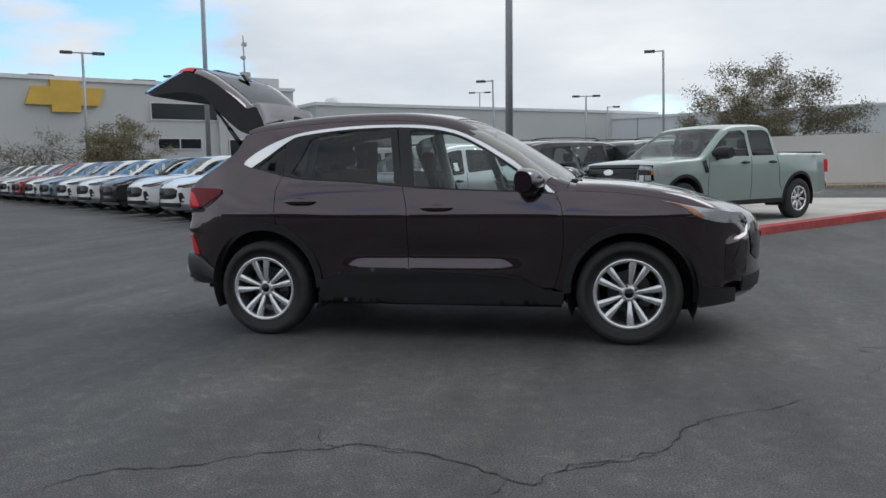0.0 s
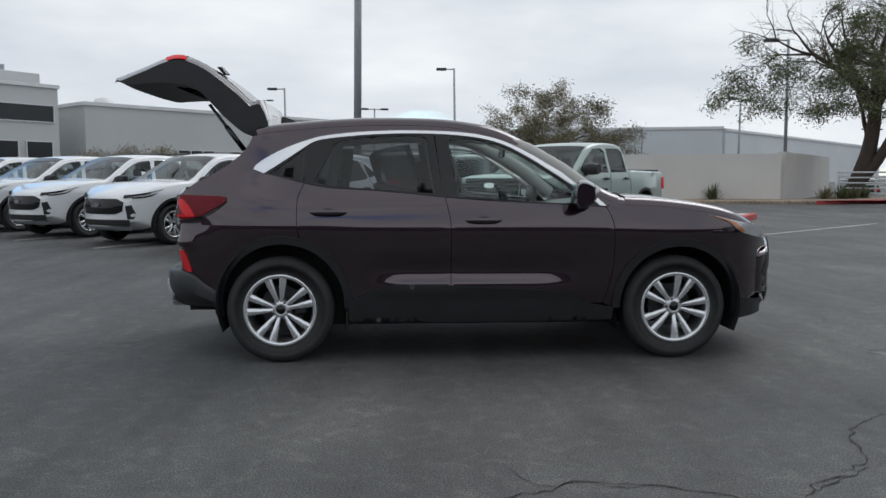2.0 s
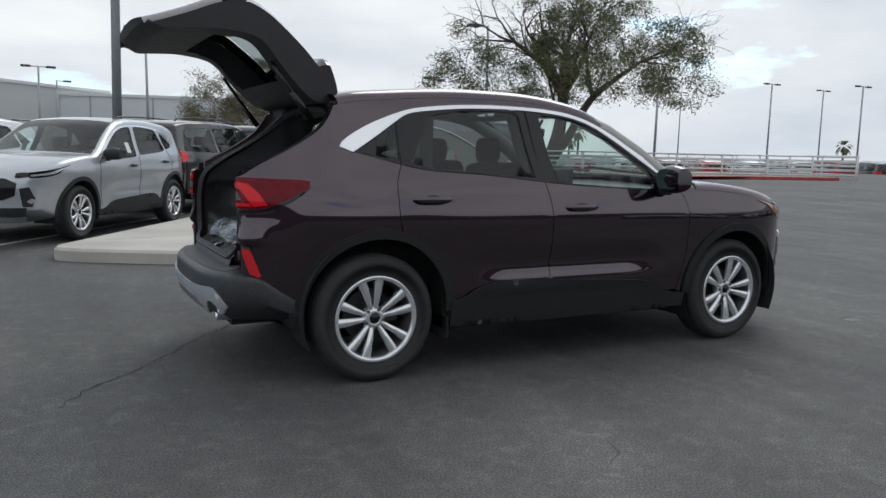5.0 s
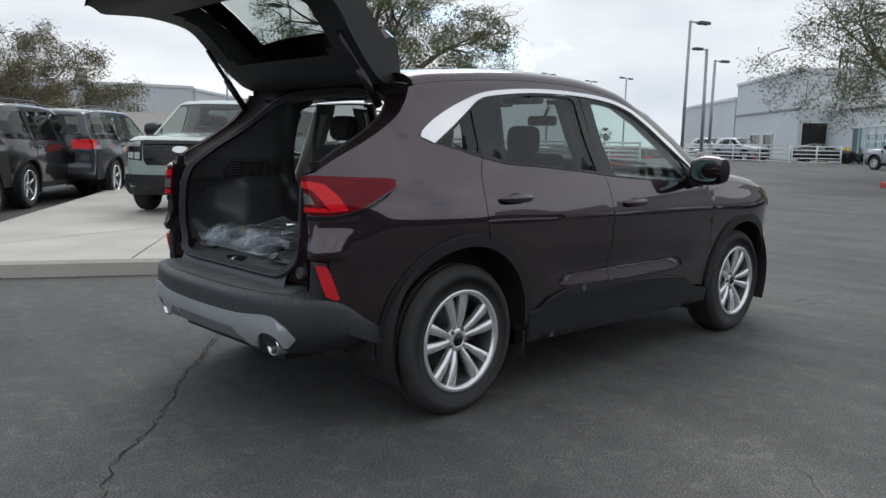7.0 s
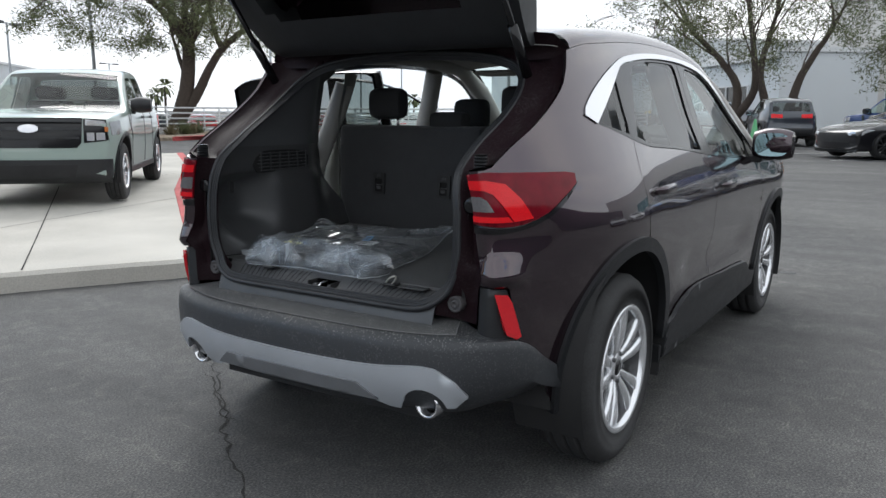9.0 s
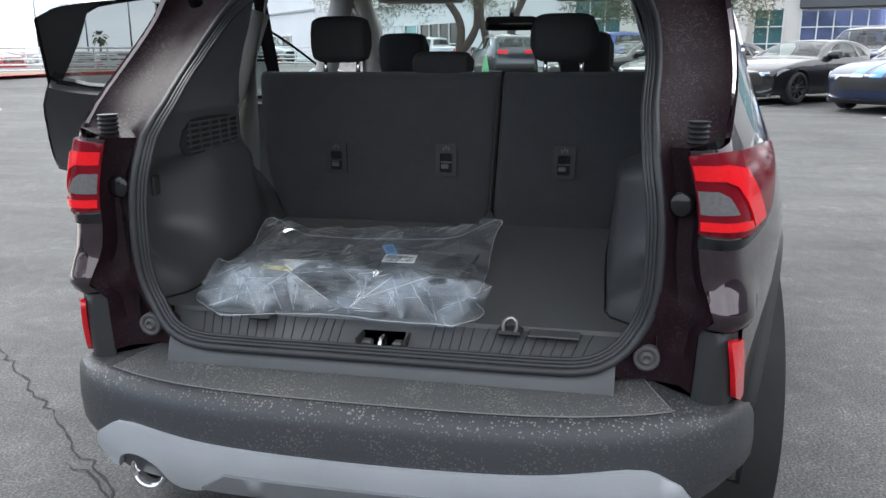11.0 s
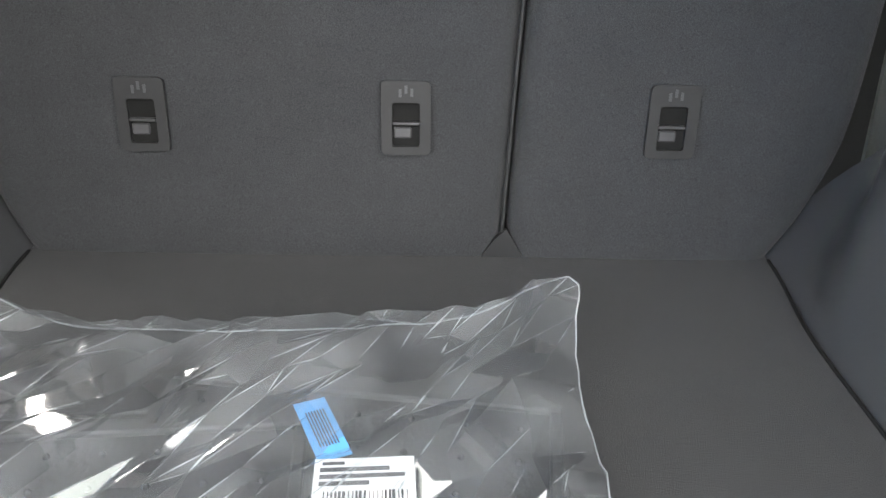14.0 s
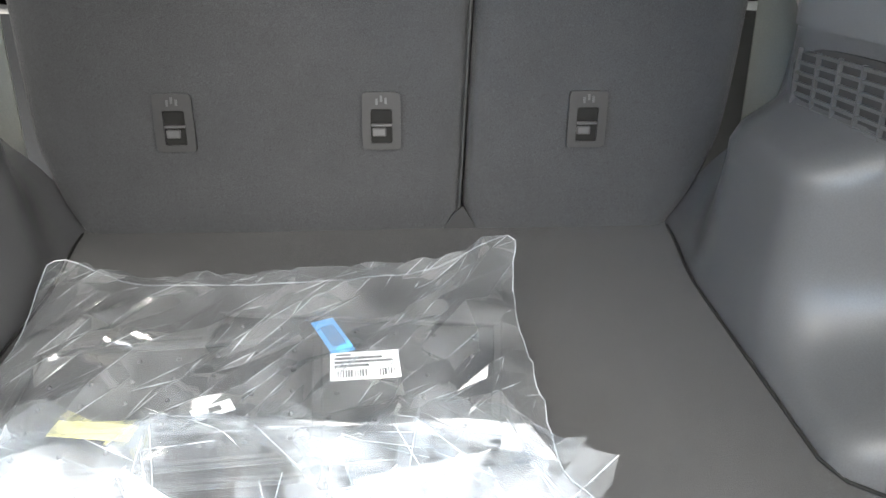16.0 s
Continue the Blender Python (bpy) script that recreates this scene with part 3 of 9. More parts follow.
slab("red_kerb", [(16.6, 22.35), (23, 23.7), (33, 20.1), (33.1, 20.3), (23, 23.95), (16.7, 22.6)], -0.05, 0.15, M["kerbred"], "worn red painted concrete kerb edge", "kerb", 0.02)
slab("red_kerb", [(24.0, 4.95), (24.6, 2.3), (25.6, 2.5), (25.0, 5.1)], -0.05, 0.17, M["kerbred"], "worn red painted kerb of a small island", "kerb", 0.02)


def wall(name, pts, h, t, mat, label, kind="structure", cap=0.0):
    """An upright wall of thickness t along a plan line."""
    bm = bmesh.new()
    for a, b in zip(pts, pts[1:]):
        a, b = Vector(a), Vector(b)
        d = (b - a).normalized()
        s = Vector((-d.y, d.x)) * t / 2
        z0 = min(gz(*a), gz(*b)) - 0.3
        ps = [a - s, b - s, b + s, a + s]
        lo = [bm.verts.new((*p, z0)) for p in ps]
        hi = [bm.verts.new((*p, gz(*a) + h)) for p in ps]
        for i in range(4):
            bm.faces.new((lo[i], lo[(i + 1) % 4], hi[(i + 1) % 4], hi[i]))
        bm.faces.new(hi)
    bmesh.ops.recalc_face_normals(bm, faces=bm.faces)
    return tagged(part(name, bm, mat, smooth=False), label, "wall", kind=kind)


wall("wall_north", [(-12, 36.5), (16.5, 25.0)], 2.05, 0.3, M["stucco"], "white stucco boundary wall behind the parked cars")
wall("wall_east", [(16.6, 25.2), (23.5, 34.0)], 2.05, 0.3, M["stucco"], "white stucco boundary wall return")


def facade(name, a, b, h, depth, mat, label, base=0.0, panels=0, joints=()):
    """A flat-roofed block whose front runs from a to b in plan, with a parapet. Returns it and its front's frame."""
    a, b = Vector(a), Vector(b)
    L = (b - a).length
    ang = math.degrees(math.atan2(b.y - a.y, b.x - a.x))
    th = thing(name, pose(a.x, a.y, base, 0, 0, ang), label, "building")
    bm = bmesh.new()
    box(bm, 0, L, 0, depth, -1, h)
    part("wall", bm, mat, th, smooth=False)
    bm = bmesh.new()
    box(bm, -0.12, L + 0.12, -0.12, 0.35, h + 0.003, h + 0.28)
    box(bm, -0.12, 0.35, 0.353, depth, h + 0.003, h + 0.28)
    box(bm, L - 0.35, L + 0.12, 0.353, depth, h + 0.003, h + 0.28)
    part("parapet", bm, M["mullion"], th, smooth=False)
    return th, L


def inset_window(th, x0, x1, z0, z1, mat, nx=1, nz=1, fr=0.07, name="window"):
    """A framed opening on a front: recessed pane and a proud frame with bars."""
    bm = bmesh.new()
    box(bm, x0, x1, -0.03, 0.1, z0, z1)
    w = part(name, bm, mat, th, smooth=False)
    bm = bmesh.new()
    for i in range(nx + 1):
        x = x0 + (x1 - x0) * i / nx
        box(bm, x - fr / 2, x + fr / 2, -0.12, -0.031, z0 - fr / 2, z1 + fr / 2)
    for i in range(nz + 1):
        z = z0 + (z1 - z0) * i / nz
        box(bm, x0, x1, -0.10, -0.033, z - fr / 2, z + fr / 2)
    part("window_frame", bm, M["mullion"], w, smooth=False)
    return w


# showroom with the gold sign
th, L = facade("showroom_building", (-52, 20.5), (-24.7, 56), 7.9, 30, M["panelwall"], "large white dealership building with a gold sign")
bm = bmesh.new()
sx, sz = 26.9, 6.8
out = [(-2.6, -0.62), (-2.15, 0.62), (-0.95, 0.62), (-0.95, 1.1), (0.95, 1.1), (0.95, 0.62), (2.6, 0.62), (2.15, -0.62), (0.95, -0.62), (0.95, -1.1), (-0.95, -1.1), (-0.95, -0.62)]
v0 = [bm.verts.new((sx + x, -0.02, sz + z)) for x, z in out]
v1 = [bm.verts.new((sx + x, -0.30, sz + z)) for x, z in out]
for i in range(12):
    bm.faces.new((v0[i], v0[(i + 1) % 12], v1[(i + 1) % 12], v1[i]))
bm.faces.new(v1)
bmesh.ops.recalc_face_normals(bm, faces=bm.faces)
part("sign", bm, M["gold"], th, "plain gold cross-shaped sign", smooth=False)
bm = bmesh.new()
v0 = [bm.verts.new(p) for p in ((0, -0.04, 0), (25.5, -0.04, 0), (25.5, -0.04, 1.5), (0, -0.04, 3.6))]
bm.faces.new(v0)
bmesh.ops.solidify(bm, geom=bm.faces[:], thickness=0.1)
part("dark_panel", bm, M["darkpanel"], th, smooth=False)
for x0, x1, z0, z1, nx in ((32.8, 38.0, 5.35, 6.6, 1), (38.7, 44.4, 5.35, 6.6, 1), (33.2, 36.6, 3.15, 3.95, 2), (38.9, 41.6, 2.2, 3.9, 1), (42.2, 44.2, 0.2, 3.9, 1), (1.5, 6, 2.4, 3.4, 3)):
    inset_window(th, x0, x1, z0, z1, M["window"], nx, 1)
bm = bmesh.new()
box(bm, 38.05, 38.65, -0.25, -0.002, -1, 7.9)
part("pilaster", bm, M["panelwall"], th, smooth=False)
for x in (18, 25.5, 33):
    bm = bmesh.new()
    box(bm, x, x + 1.8, 4, 6, 7.9, 8.75, 0.08)
    part("roof_unit", bm, M["darkpanel"], th, smooth=False)
bm = bmesh.new()
box(bm, 41.6, 44.7, 2.2, 8, 7.9, 9.2, 0.05)
part("penthouse", bm, M["panelwall"], th, smooth=False)
bm = bmesh.new()
cyl(bm, (42.4, 4, 9.2), (42.4, 4, 12.9), 0.08, 0.04)
box(bm, 42.3, 42.65, 3.85, 4.15, 12.0, 12.3)
box(bm, 42.15, 42.5, 3.85, 4.15, 10.9, 11.15)
box(bm, 42.1, 42.8, 3.7, 4.3, 9.2, 9.8)
part("mast", bm, M["steel"], th)

# long service buildings behind the wall
th, L = facade("service_building", (-23.5, 58), (6, 88), 6.9, 30, M["panelwall"], "long low grey-white service building")
for i in range(6):
    inset_window(th, 8 + i * 5.2, 11.6 + i * 5.2, 0.2, 3.6, M["window"], 3, 2)
bm = bmesh.new()
lathe(bm, [(0.9, 6.9), (0.9, 7.3), (0.65, 7.75), (0.0, 7.95)], 20, Matrix.Translation((3, 3, 0)))
part("roof_vent", bm, M["mullion"], th)
th, L = facade("warehouse", (-2, 84), (34, 72), 6.2, 45, M["bluewall"], "pale blue-grey flat-roofed warehouse")
inset_window(th, 21, 26, 2.6, 3.5, M["window"], 3, 1)
for x in (6, 12, 18, 30):
    bm = bmesh.new()
    box(bm, x, x + 0.12, -0.06, -0.002, 0, 6.2)
    part("downpipe", bm, M["steel"], th, smooth=False)
th, L = facade("warehouse", (34.4, 72.2), (80, 118), 6.0, 30, M["bluewall"], "pale blue-grey flat-roofed warehouse wing")

# sales building ahead of the car, seen past its front
th, L = facade("workshop_building", (74.2, 34.8), (62.1, 23.5), 7.2, 30, M["bluewall"], "tall pale blue-grey workshop building", base=0.4)
bm = bmesh.new()
box(bm, 0, L + 0.15, -0.15, -0.002, 4.22, 4.36)
part("ledge", bm, M["steel"], th, smooth=False)
for x0 in (5.2, 8.8):
    inset_window(th, x0, x0 + 2.2, 0.0, 2.3, M["window"], 1, 1, name="bay_opening")
th, L = facade("workshop_building", (62.1, 23.45), (70.3, 14.7), 7.18, 12, M["bluewall"], "pale blue-grey workshop end wall with an open bay", base=0.4)
inset_window(th, 0.25, 2.25, 0.0, 3.15, M["dark"], 1, 1, 0.05, name="bay_opening")
bm = bmesh.new()
box(bm, 0.3, 2.2, -0.16, -0.122, 0.0, 1.35)
part("roll_gate", bm, M["mullion"], th, smooth=False)
th, L = facade("workshop_wing", (92, 51), (74.5, 35.1), 5.9, 25, M["bluewall"], "lower pale blue-grey wing of the workshop", base=0.4)
th, L = facade("service_reception", (63.7, 21.75), (45.2, 6.46), 4.35, 6, M["bluewall"], "low pale grey service reception with glazed roll-up doors", base=0.45)
bm = bmesh.new()
box(bm, -0.2, L, -0.25, -0.125, 4.0, 4.36)
part("ledge", bm, M["mullion"], th, smooth=False)
for x0, x1, nx, nz, mt in ((5.4, 7.9, 2, 1, "greenglass"), (12.6, 14.6, 1, 1, "greenglass"), (15.1, 20.6, 4, 2, "window")):
    inset_window(th, x0, x1, 0.0, 2.6, M[mt], nx, nz)
w = inset_window(th, 8.15, 12.1, 0.0, 2.62, M["bluewall"], 3, 5, 0.06, name="roll_up_door")
bm = bmesh.new()
for i in range(3):
    for j in (1, 2, 3):
        box(bm, 8.25 + i * 1.317, 9.37 + i * 1.317, -0.05, -0.0305, 0.1 + j * 0.524, 0.5 + j * 0.524)
part("door_panes", bm, M["greenglass"], w, smooth=False)
for x in (3.9, 7.3, 8.0):
    bm = bmesh.new()
    cyl(bm, (x, -1.2, -0.2), (x, -1.2, 1.15), 0.12, 0.12)
    part("bollard", bm, M["yellow"], th)
th, L = facade("sales_building", (57.0, 5.6), (42, -40), 8.4, 25, M["stucco"], "white sales building with blue curtain glass", base=0.4)
inset_window(th, 3.9, 7.2, 0.2, 4.4, M["greenglass"], 3, 3)
inset_window(th, 8.8, 14.5, 0.2, 3.75, M["curtain"], 7, 3)
inset_window(th, 15.8, 17.5, 0.2, 3.3, M["greenglass"], 2, 3)
inset_window(th, 18.5, 24.0, 0.2, 3.2, M["curtain"], 6, 3)
for x0, x1, z0, z1 in ((8.72, 14.6, 3.85, 6.2), (18.4, 24.2, 3.3, 5.2)):
    bm = bmesh.new()
    box(bm, x0, x1, -0.6, -0.13, z0, z1, 0.05)
    part("dark_fascia", bm, M["darkpanel"], th, smooth=False)
for x0, x1 in ((7.35, 8.65), (14.7, 15.5)):
    bm = bmesh.new()
    box(bm, x0, x1, -0.8, -0.002, -1, 8.6, 0.03)
    part("column", bm, M["stucco"], th, smooth=False)
inset_window(th, 27, 33, 0.2, 4.4, M["greenglass"], 5, 3)

# ---- vehicles ----
class Shape:
    """Body form: a centre-line outline over the top (x, z, crown, rounding), half width by x, and narrowing by height."""

    def __init__(self, prof, wx, ww, gz_, gg, refine=0.05, dent=None):
        self.wx, self.ww, self.gzk, self.gg, self.dent = wx, ww, gz_, gg, dent
        P = curve([tuple(p) for p in prof], refine)
        self.P = P
        n = len(P)
        self.N = []
        for i in range(n):
            a, b = P[max(0, i - 1)], P[min(n - 1, i + 1)]
            t = Vector((b[0] - a[0], b[1] - a[1])).normalized()
            self.N.append(Vector((t.y, -t.x)))
        self.E = []
        for p, nn in zip(P, self.N):
            d = p[2] + p[3]
            self.E.append((p[0] - nn.x * d, p[1] - nn.y * d))

    def Y(self, x, z):
        y = spl(x, self.wx, self.ww) * spl(z, self.gzk, self.gg)
        return y + (self.dent(x, z) if self.dent else 0)

    def side(self, s):
        return lambda x, z: (x, s * self.Y(x, z), z)

    def at(self, i, v):
        p, nn = self.P[i], self.N[i]
        e = self.E[i]
        ye = self.Y(*e)
        a = abs(v)
        v0 = 1 - min(0.5, 1.6 * p[3] / max(0.05, ye))
        q = max(0.0, (a - v0) / (1 - v0))
        d = p[2] * a**2.3 + p[3] * (1 - math.sqrt(max(0.0, 1 - q * q)))
        return (p[0] - nn.x * d, v * ye, p[1] - nn.y * d)

    def index(self, x, z):
        return min(range(len(self.P)), key=lambda i: (self.P[i][0] - x) ** 2 + (self.P[i][1] - z) ** 2)

    def strip(self, bm, i0, i1, v0=-1.0, v1=1.0, nv=28, lift=0.0, mat=0, rim=0.0):
        vs = []
        for k in range(nv + 1):
            t = -1 + 2 * k / nv
            t = math.copysign(1 - (1 - abs(t)) ** 1.7, t)
            vs.append(v0 + (v1 - v0) * (t + 1) / 2)
        rows = []
        for i in range(i0, i1 + 1):
            nn = self.N[i]
            rows.append([Vector(self.at(i, v)) + Vector((nn.x, 0, nn.y)) * lift for v in vs])
        grid(bm, rows, mat, flip=True)
        if rim:
            def drop(i, v):
                nn = self.N[i]
                return Vector(self.at(i, v)) + Vector((nn.x, 0, nn.y)) * (lift - rim)
            ring = [rows[0][j] for j in range(nv + 1)], [drop(i0, v) for v in vs]
            grid(bm, ring, mat)
            ring = [rows[-1][j] for j in range(nv + 1)], [drop(i1, v) for v in vs]
            grid(bm, ring, mat, flip=True)
            for v, col, fl in ((v0, 0, True), (v1, -1, False)):
                grid(bm, ([r[col] for r in rows], [drop(i, v) for i in range(i0, i1 + 1)]), mat, flip=fl)
        return bm

    def front(self, y, z, s=1):
        """x of the nose (s = 1) or tail (s = -1) at a place."""
        best = None
        for i in range(len(self.P) - 1):
            a, b = self.P[i], self.P[i + 1]
            if (s > 0) != (self.N[i].x > 0.02) or not (min(a[1], b[1]) <= z <= max(a[1], b[1])):
                continue
            t = (z - a[1]) / (b[1] - a[1] + 1e-9)
            xc = a[0] + (b[0] - a[0]) * t
            cr, rd = a[2] + (b[2] - a[2]) * t, a[3]
            e = self.E[i]
            v = min(1.0, abs(y) / max(0.05, self.Y(*e)))
            v0 = 1 - min(0.5, 1.6 * rd / max(0.05, self.Y(*e)))
            q = max(0.0, (v - v0) / (1 - v0))
            x = xc - s * (cr * v**2.3 + rd * (1 - math.sqrt(max(0, 1 - q * q))))
            if best is None or s * x > s * best:
                best = x
        return best if best is not None else (self.P[0][0] if s > 0 else self.P[-1][0])


def arc(cx, cz, r, a0, a1, n=22):
    return [(cx + r * math.cos(radians(a0 + (a1 - a0) * i / n)), cz + r * math.sin(radians(a0 + (a1 - a0) * i / n))) for i in range(n + 1)]


WHEELS = {}


def wheel_meshes(kind, R, rim_r, width, spokes, alloy):
    """Tyre, rim with spokes, brake disc and cap, built once and shared. Outer face towards -y."""
    key = (kind, R, rim_r)
    if key in WHEELS:
        return WHEELS[key]
    rot = Matrix.Rotation(radians(-90), 4, "X")
    w = width / 2
    bm = bmesh.new()
    tp = [(rim_r - 0.012, -w * 0.86), (rim_r + 0.012, -w * 0.94), (rim_r + 0.05, -w * 1.02), (R - 0.075, -w * 1.03), (R - 0.035, -w * 0.96), (R - 0.014, -w * 0.84), (R - 0.004, -w * 0.68)]
    for g in (-0.45, 0.0, 0.45):
        tp += [(R, w * (g - 0.17)), (R, w * (g - 0.05)), (R - 0.009, w * (g - 0.04)), (R - 0.009, w * (g + 0.04)), (R, w * (g + 0.05)), (R, w * (g + 0.17))]
    tp += [(r, -h) for r, h in tp[:7][::-1]]
    lathe(bm, tp, 64, rot)
    me_t = part("tyre_mesh", bm, M["rubber"])
    bm = bmesh.new()
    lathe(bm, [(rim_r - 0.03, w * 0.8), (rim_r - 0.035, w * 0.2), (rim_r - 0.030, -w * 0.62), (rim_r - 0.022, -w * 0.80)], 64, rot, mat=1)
    lathe(bm, [(rim_r - 0.020, -w * 0.80), (rim_r - 0.016, -w * 0.93), (rim_r - 0.010, -w * 0.97), (rim_r + 0.003, -w * 0.985), (rim_r + 0.008, -w * 0.94), (rim_r + 0.002, -w * 0.84)], 64, rot)
    face = -w * 0.62

    def bar(a0, a1, r0, r1, w0, w1, y0, y1, thick=0.045):
        """A tapered spoke from the hub out to the rim."""
        d0, d1 = Vector((math.cos(a0), 0, math.sin(a0))), Vector((math.cos(a1), 0, math.sin(a1)))
        rows = []
        for t in (0, 0.35, 0.7, 1):
            c = d0 * r0 * (1 - t) + d1 * r1 * t
            dd = (d1 * r1 - d0 * r0).normalized()
            s = Vector((-dd.z, 0, dd.x))
            ww = w0 + (w1 - w0) * t
            y = y0 + (y1 - y0) * t - 0.010 * math.sin(t * 3.14)
            rows.append([c - s * ww + Vector((0, y + thick, 0)), c - s * ww + Vector((0, y + 0.010, 0)), c - s * ww * 0.84 + Vector((0, y, 0)),
                         c + s * ww * 0.84 + Vector((0, y, 0)), c + s * ww + Vector((0, y + 0.010, 0)), c + s * ww + Vector((0, y + thick, 0))])
        grid(bm, rows)
    for k in range(spokes):
        a = 2 * math.pi * k / spokes + math.pi / 2
        if kind == "split":
            da = math.pi / spokes
            for q in (-1, 1):
                bar(a + q * da * 0.38, a + q * da * 0.375, 0.046, rim_r - 0.008, 0.0110, 0.0285, face - 0.004, face - 0.026, 0.03)
        else:
            bar(a, a, 0.05, rim_r - 0.012, 0.022, 0.026 if kind == "five" else 0.03, face, face - 0.014)
    lathe(bm, [(0.068, face + 0.05), (0.068, face + 0.010), (0.063, face - 0.003), (0.036, face - 0.012), (0.031, face - 0.010), (0.031, face + 0.004)], 40, rot)
    for k in range(5):
        a = 2 * math.pi * (k + 0.5) / 5 + math.pi / 2
        c = Vector((0.054 * math.cos(a), 0, 0.054 * math.sin(a)))
        # lug bosses share the darkened barrel colour
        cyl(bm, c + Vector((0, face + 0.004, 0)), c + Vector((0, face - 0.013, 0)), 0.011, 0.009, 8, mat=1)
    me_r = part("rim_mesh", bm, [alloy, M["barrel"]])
    bm = bmesh.new()
    lathe(bm, [(0.03, 0.0), (0.15, 0.0), (0.15, 0.02), (0.08, 0.02), (0.08, 0.05), (0.0, 0.05)], 36, rot)
    box(bm, 0.075, 0.165, -0.045, 0.03, -0.06, 0.07, 0.01)
    me_d = part("disc_mesh", bm, M["disc"])
    bm = bmesh.new()
    lathe(bm, [(0.031, face - 0.006), (0.028, face - 0.012), (0.0, face - 0.014)], 28, rot)
    me_c = part("cap_mesh", bm, M["trimblack"])
    res = []
    for o in (me_t, me_r, me_d, me_c):
        res.append(o.data)
        bpy.data.objects.remove(o)
    WHEELS[key] = res
    return res


def wheel(parent, x, y, z, meshes, steer=0.0, spin=0.0):
    """A wheel under its vehicle; its outer face looks away from the middle."""
    w = new("wheel")
    w.parent = parent
    w.matrix_basis = pose(x, y, z, 0, 0, (0 if y < 0 else 180) + steer) @ Matrix.Rotation(radians(spin), 4, "Y")
    w.empty_display_size = 0.1
    for nm, me in zip(("tyre", "rim", "brake_disc", "hub_cap"), meshes):
        o = new(nm, me)
        o.parent = w
        if nm == "brake_disc":
            o.matrix_basis = Matrix.Translation((0, 0.03, 0))
    return w


def mirror_housing(car, x, y, z, s, paint, size=1.0):
    """A door mirror on a short arm; s = -1 for the car's right side."""
    bm = bmesh.new()
    rows = []
    for t in range(9):
        a = t / 8
        yy = y + s * (0.02 + 0.20 * a) * size
        hh = 0.084 * size * (1 - 0.22 * a**4) * (0.8 + 0.25 * min(1, a * 3))
        dd = 0.15 * size * (1 - 0.30 * a**2)
        cx = x - 0.03 * a * size
        rows.append([(cx + dd * (0.55 * math.cos(u) - (0.0 if math.cos(u) > 0 else -0.0)) * (1.3 if math.cos(u) > 0 else 0.7), yy, z + hh * math.copysign(abs(math.sin(u)) ** 0.7, math.sin(u))) for u in [2 * math.pi * j / 20 for j in range(20)]])
    grid(bm, rows, close_v=True)
    for r in (rows[0], rows[-1]):
        bm.faces.new([bm.verts.new(p) for p in r])
    bmesh.ops.recalc_face_normals(bm, faces=bm.faces)
    mh = part("door_mirror", bm, paint, car)
    bm = bmesh.new()
    yc = y + s * 0.12 * size
    v = []
    for j in range(24):
        u = 2 * math.pi * j / 24
        v.append(bm.verts.new((x - 0.066 * size, yc + 0.085 * size * math.copysign(abs(math.cos(u)) ** 0.6, math.cos(u)), z + 0.062 * size * math.copysign(abs(math.sin(u)) ** 0.6, math.sin(u)))))
    bm.faces.new(v)
    part("mirror_glass", bm, M["mirror"], mh, smooth=False)
    bm = bmesh.new()
    box(bm, x - 0.02, x + 0.05, *sorted((y - s * 0.05, y + s * 0.07)), z - 0.10 * size, z - 0.055 * size, 0.012)
    part("arm", bm, M["cladding"], mh)
    return mh


def door_handle(car, x, z, sh, s, paint):
    y = sh.Y(x, z)
    bm = bmesh.new()
    rows = []
    for t in range(11):
        a = -1 + 2 * t / 10
        r = 0.017 * (1 - abs(a) ** 4) + 0.003
        yy = s * (sh.Y(x + a * 0.12, z) + 0.006 + 0.026 * (1 - a**4))
        rows.append([(x + a * 0.125, yy + s * r * 0.6 * math.cos(u), z + 0.012 * a * 0 + r * math.sin(u)) for u in [2 * math.pi * j / 10 for j in range(10)]])
    grid(bm, rows, close_v=True)
    bmesh.ops.recalc_face_normals(bm, faces=bm.faces)
    h = part("door_handle", bm, paint, car)
    # flush black ellipse, painted shade of the hollow behind the handle
    bm = bmesh.new()
    sheet(bm, [(x + 0.052 * math.cos(a * 0.3), z + 0.026 * math.sin(a * 0.3)) for a in range(21)], sh.side(s), 0.04, 0, offset=0.002)
    part("handle_cup", bm, M["trimblack"], h)
    return h


def plain_side(sh, s, arches, sill, windows, x_front, x_rear):
    """The side's outline: over the top along the body's edge and back along the sill with its wheel arches."""
    top = list(sh.E)
    low = []
    zs = sill
    xs = top[-1][0]
    low.append((top[-1][0] + 0.01, top[-1][1]))
    for cx, cz, r in sorted(arches):
        a = math.degrees(math.asin(min(1, max(-1, (zs - cz) / r))))
        low += arc(cx, cz, r, 180 - a, a)
    bm = bmesh.new()
    return dense(top + low, 0.07)


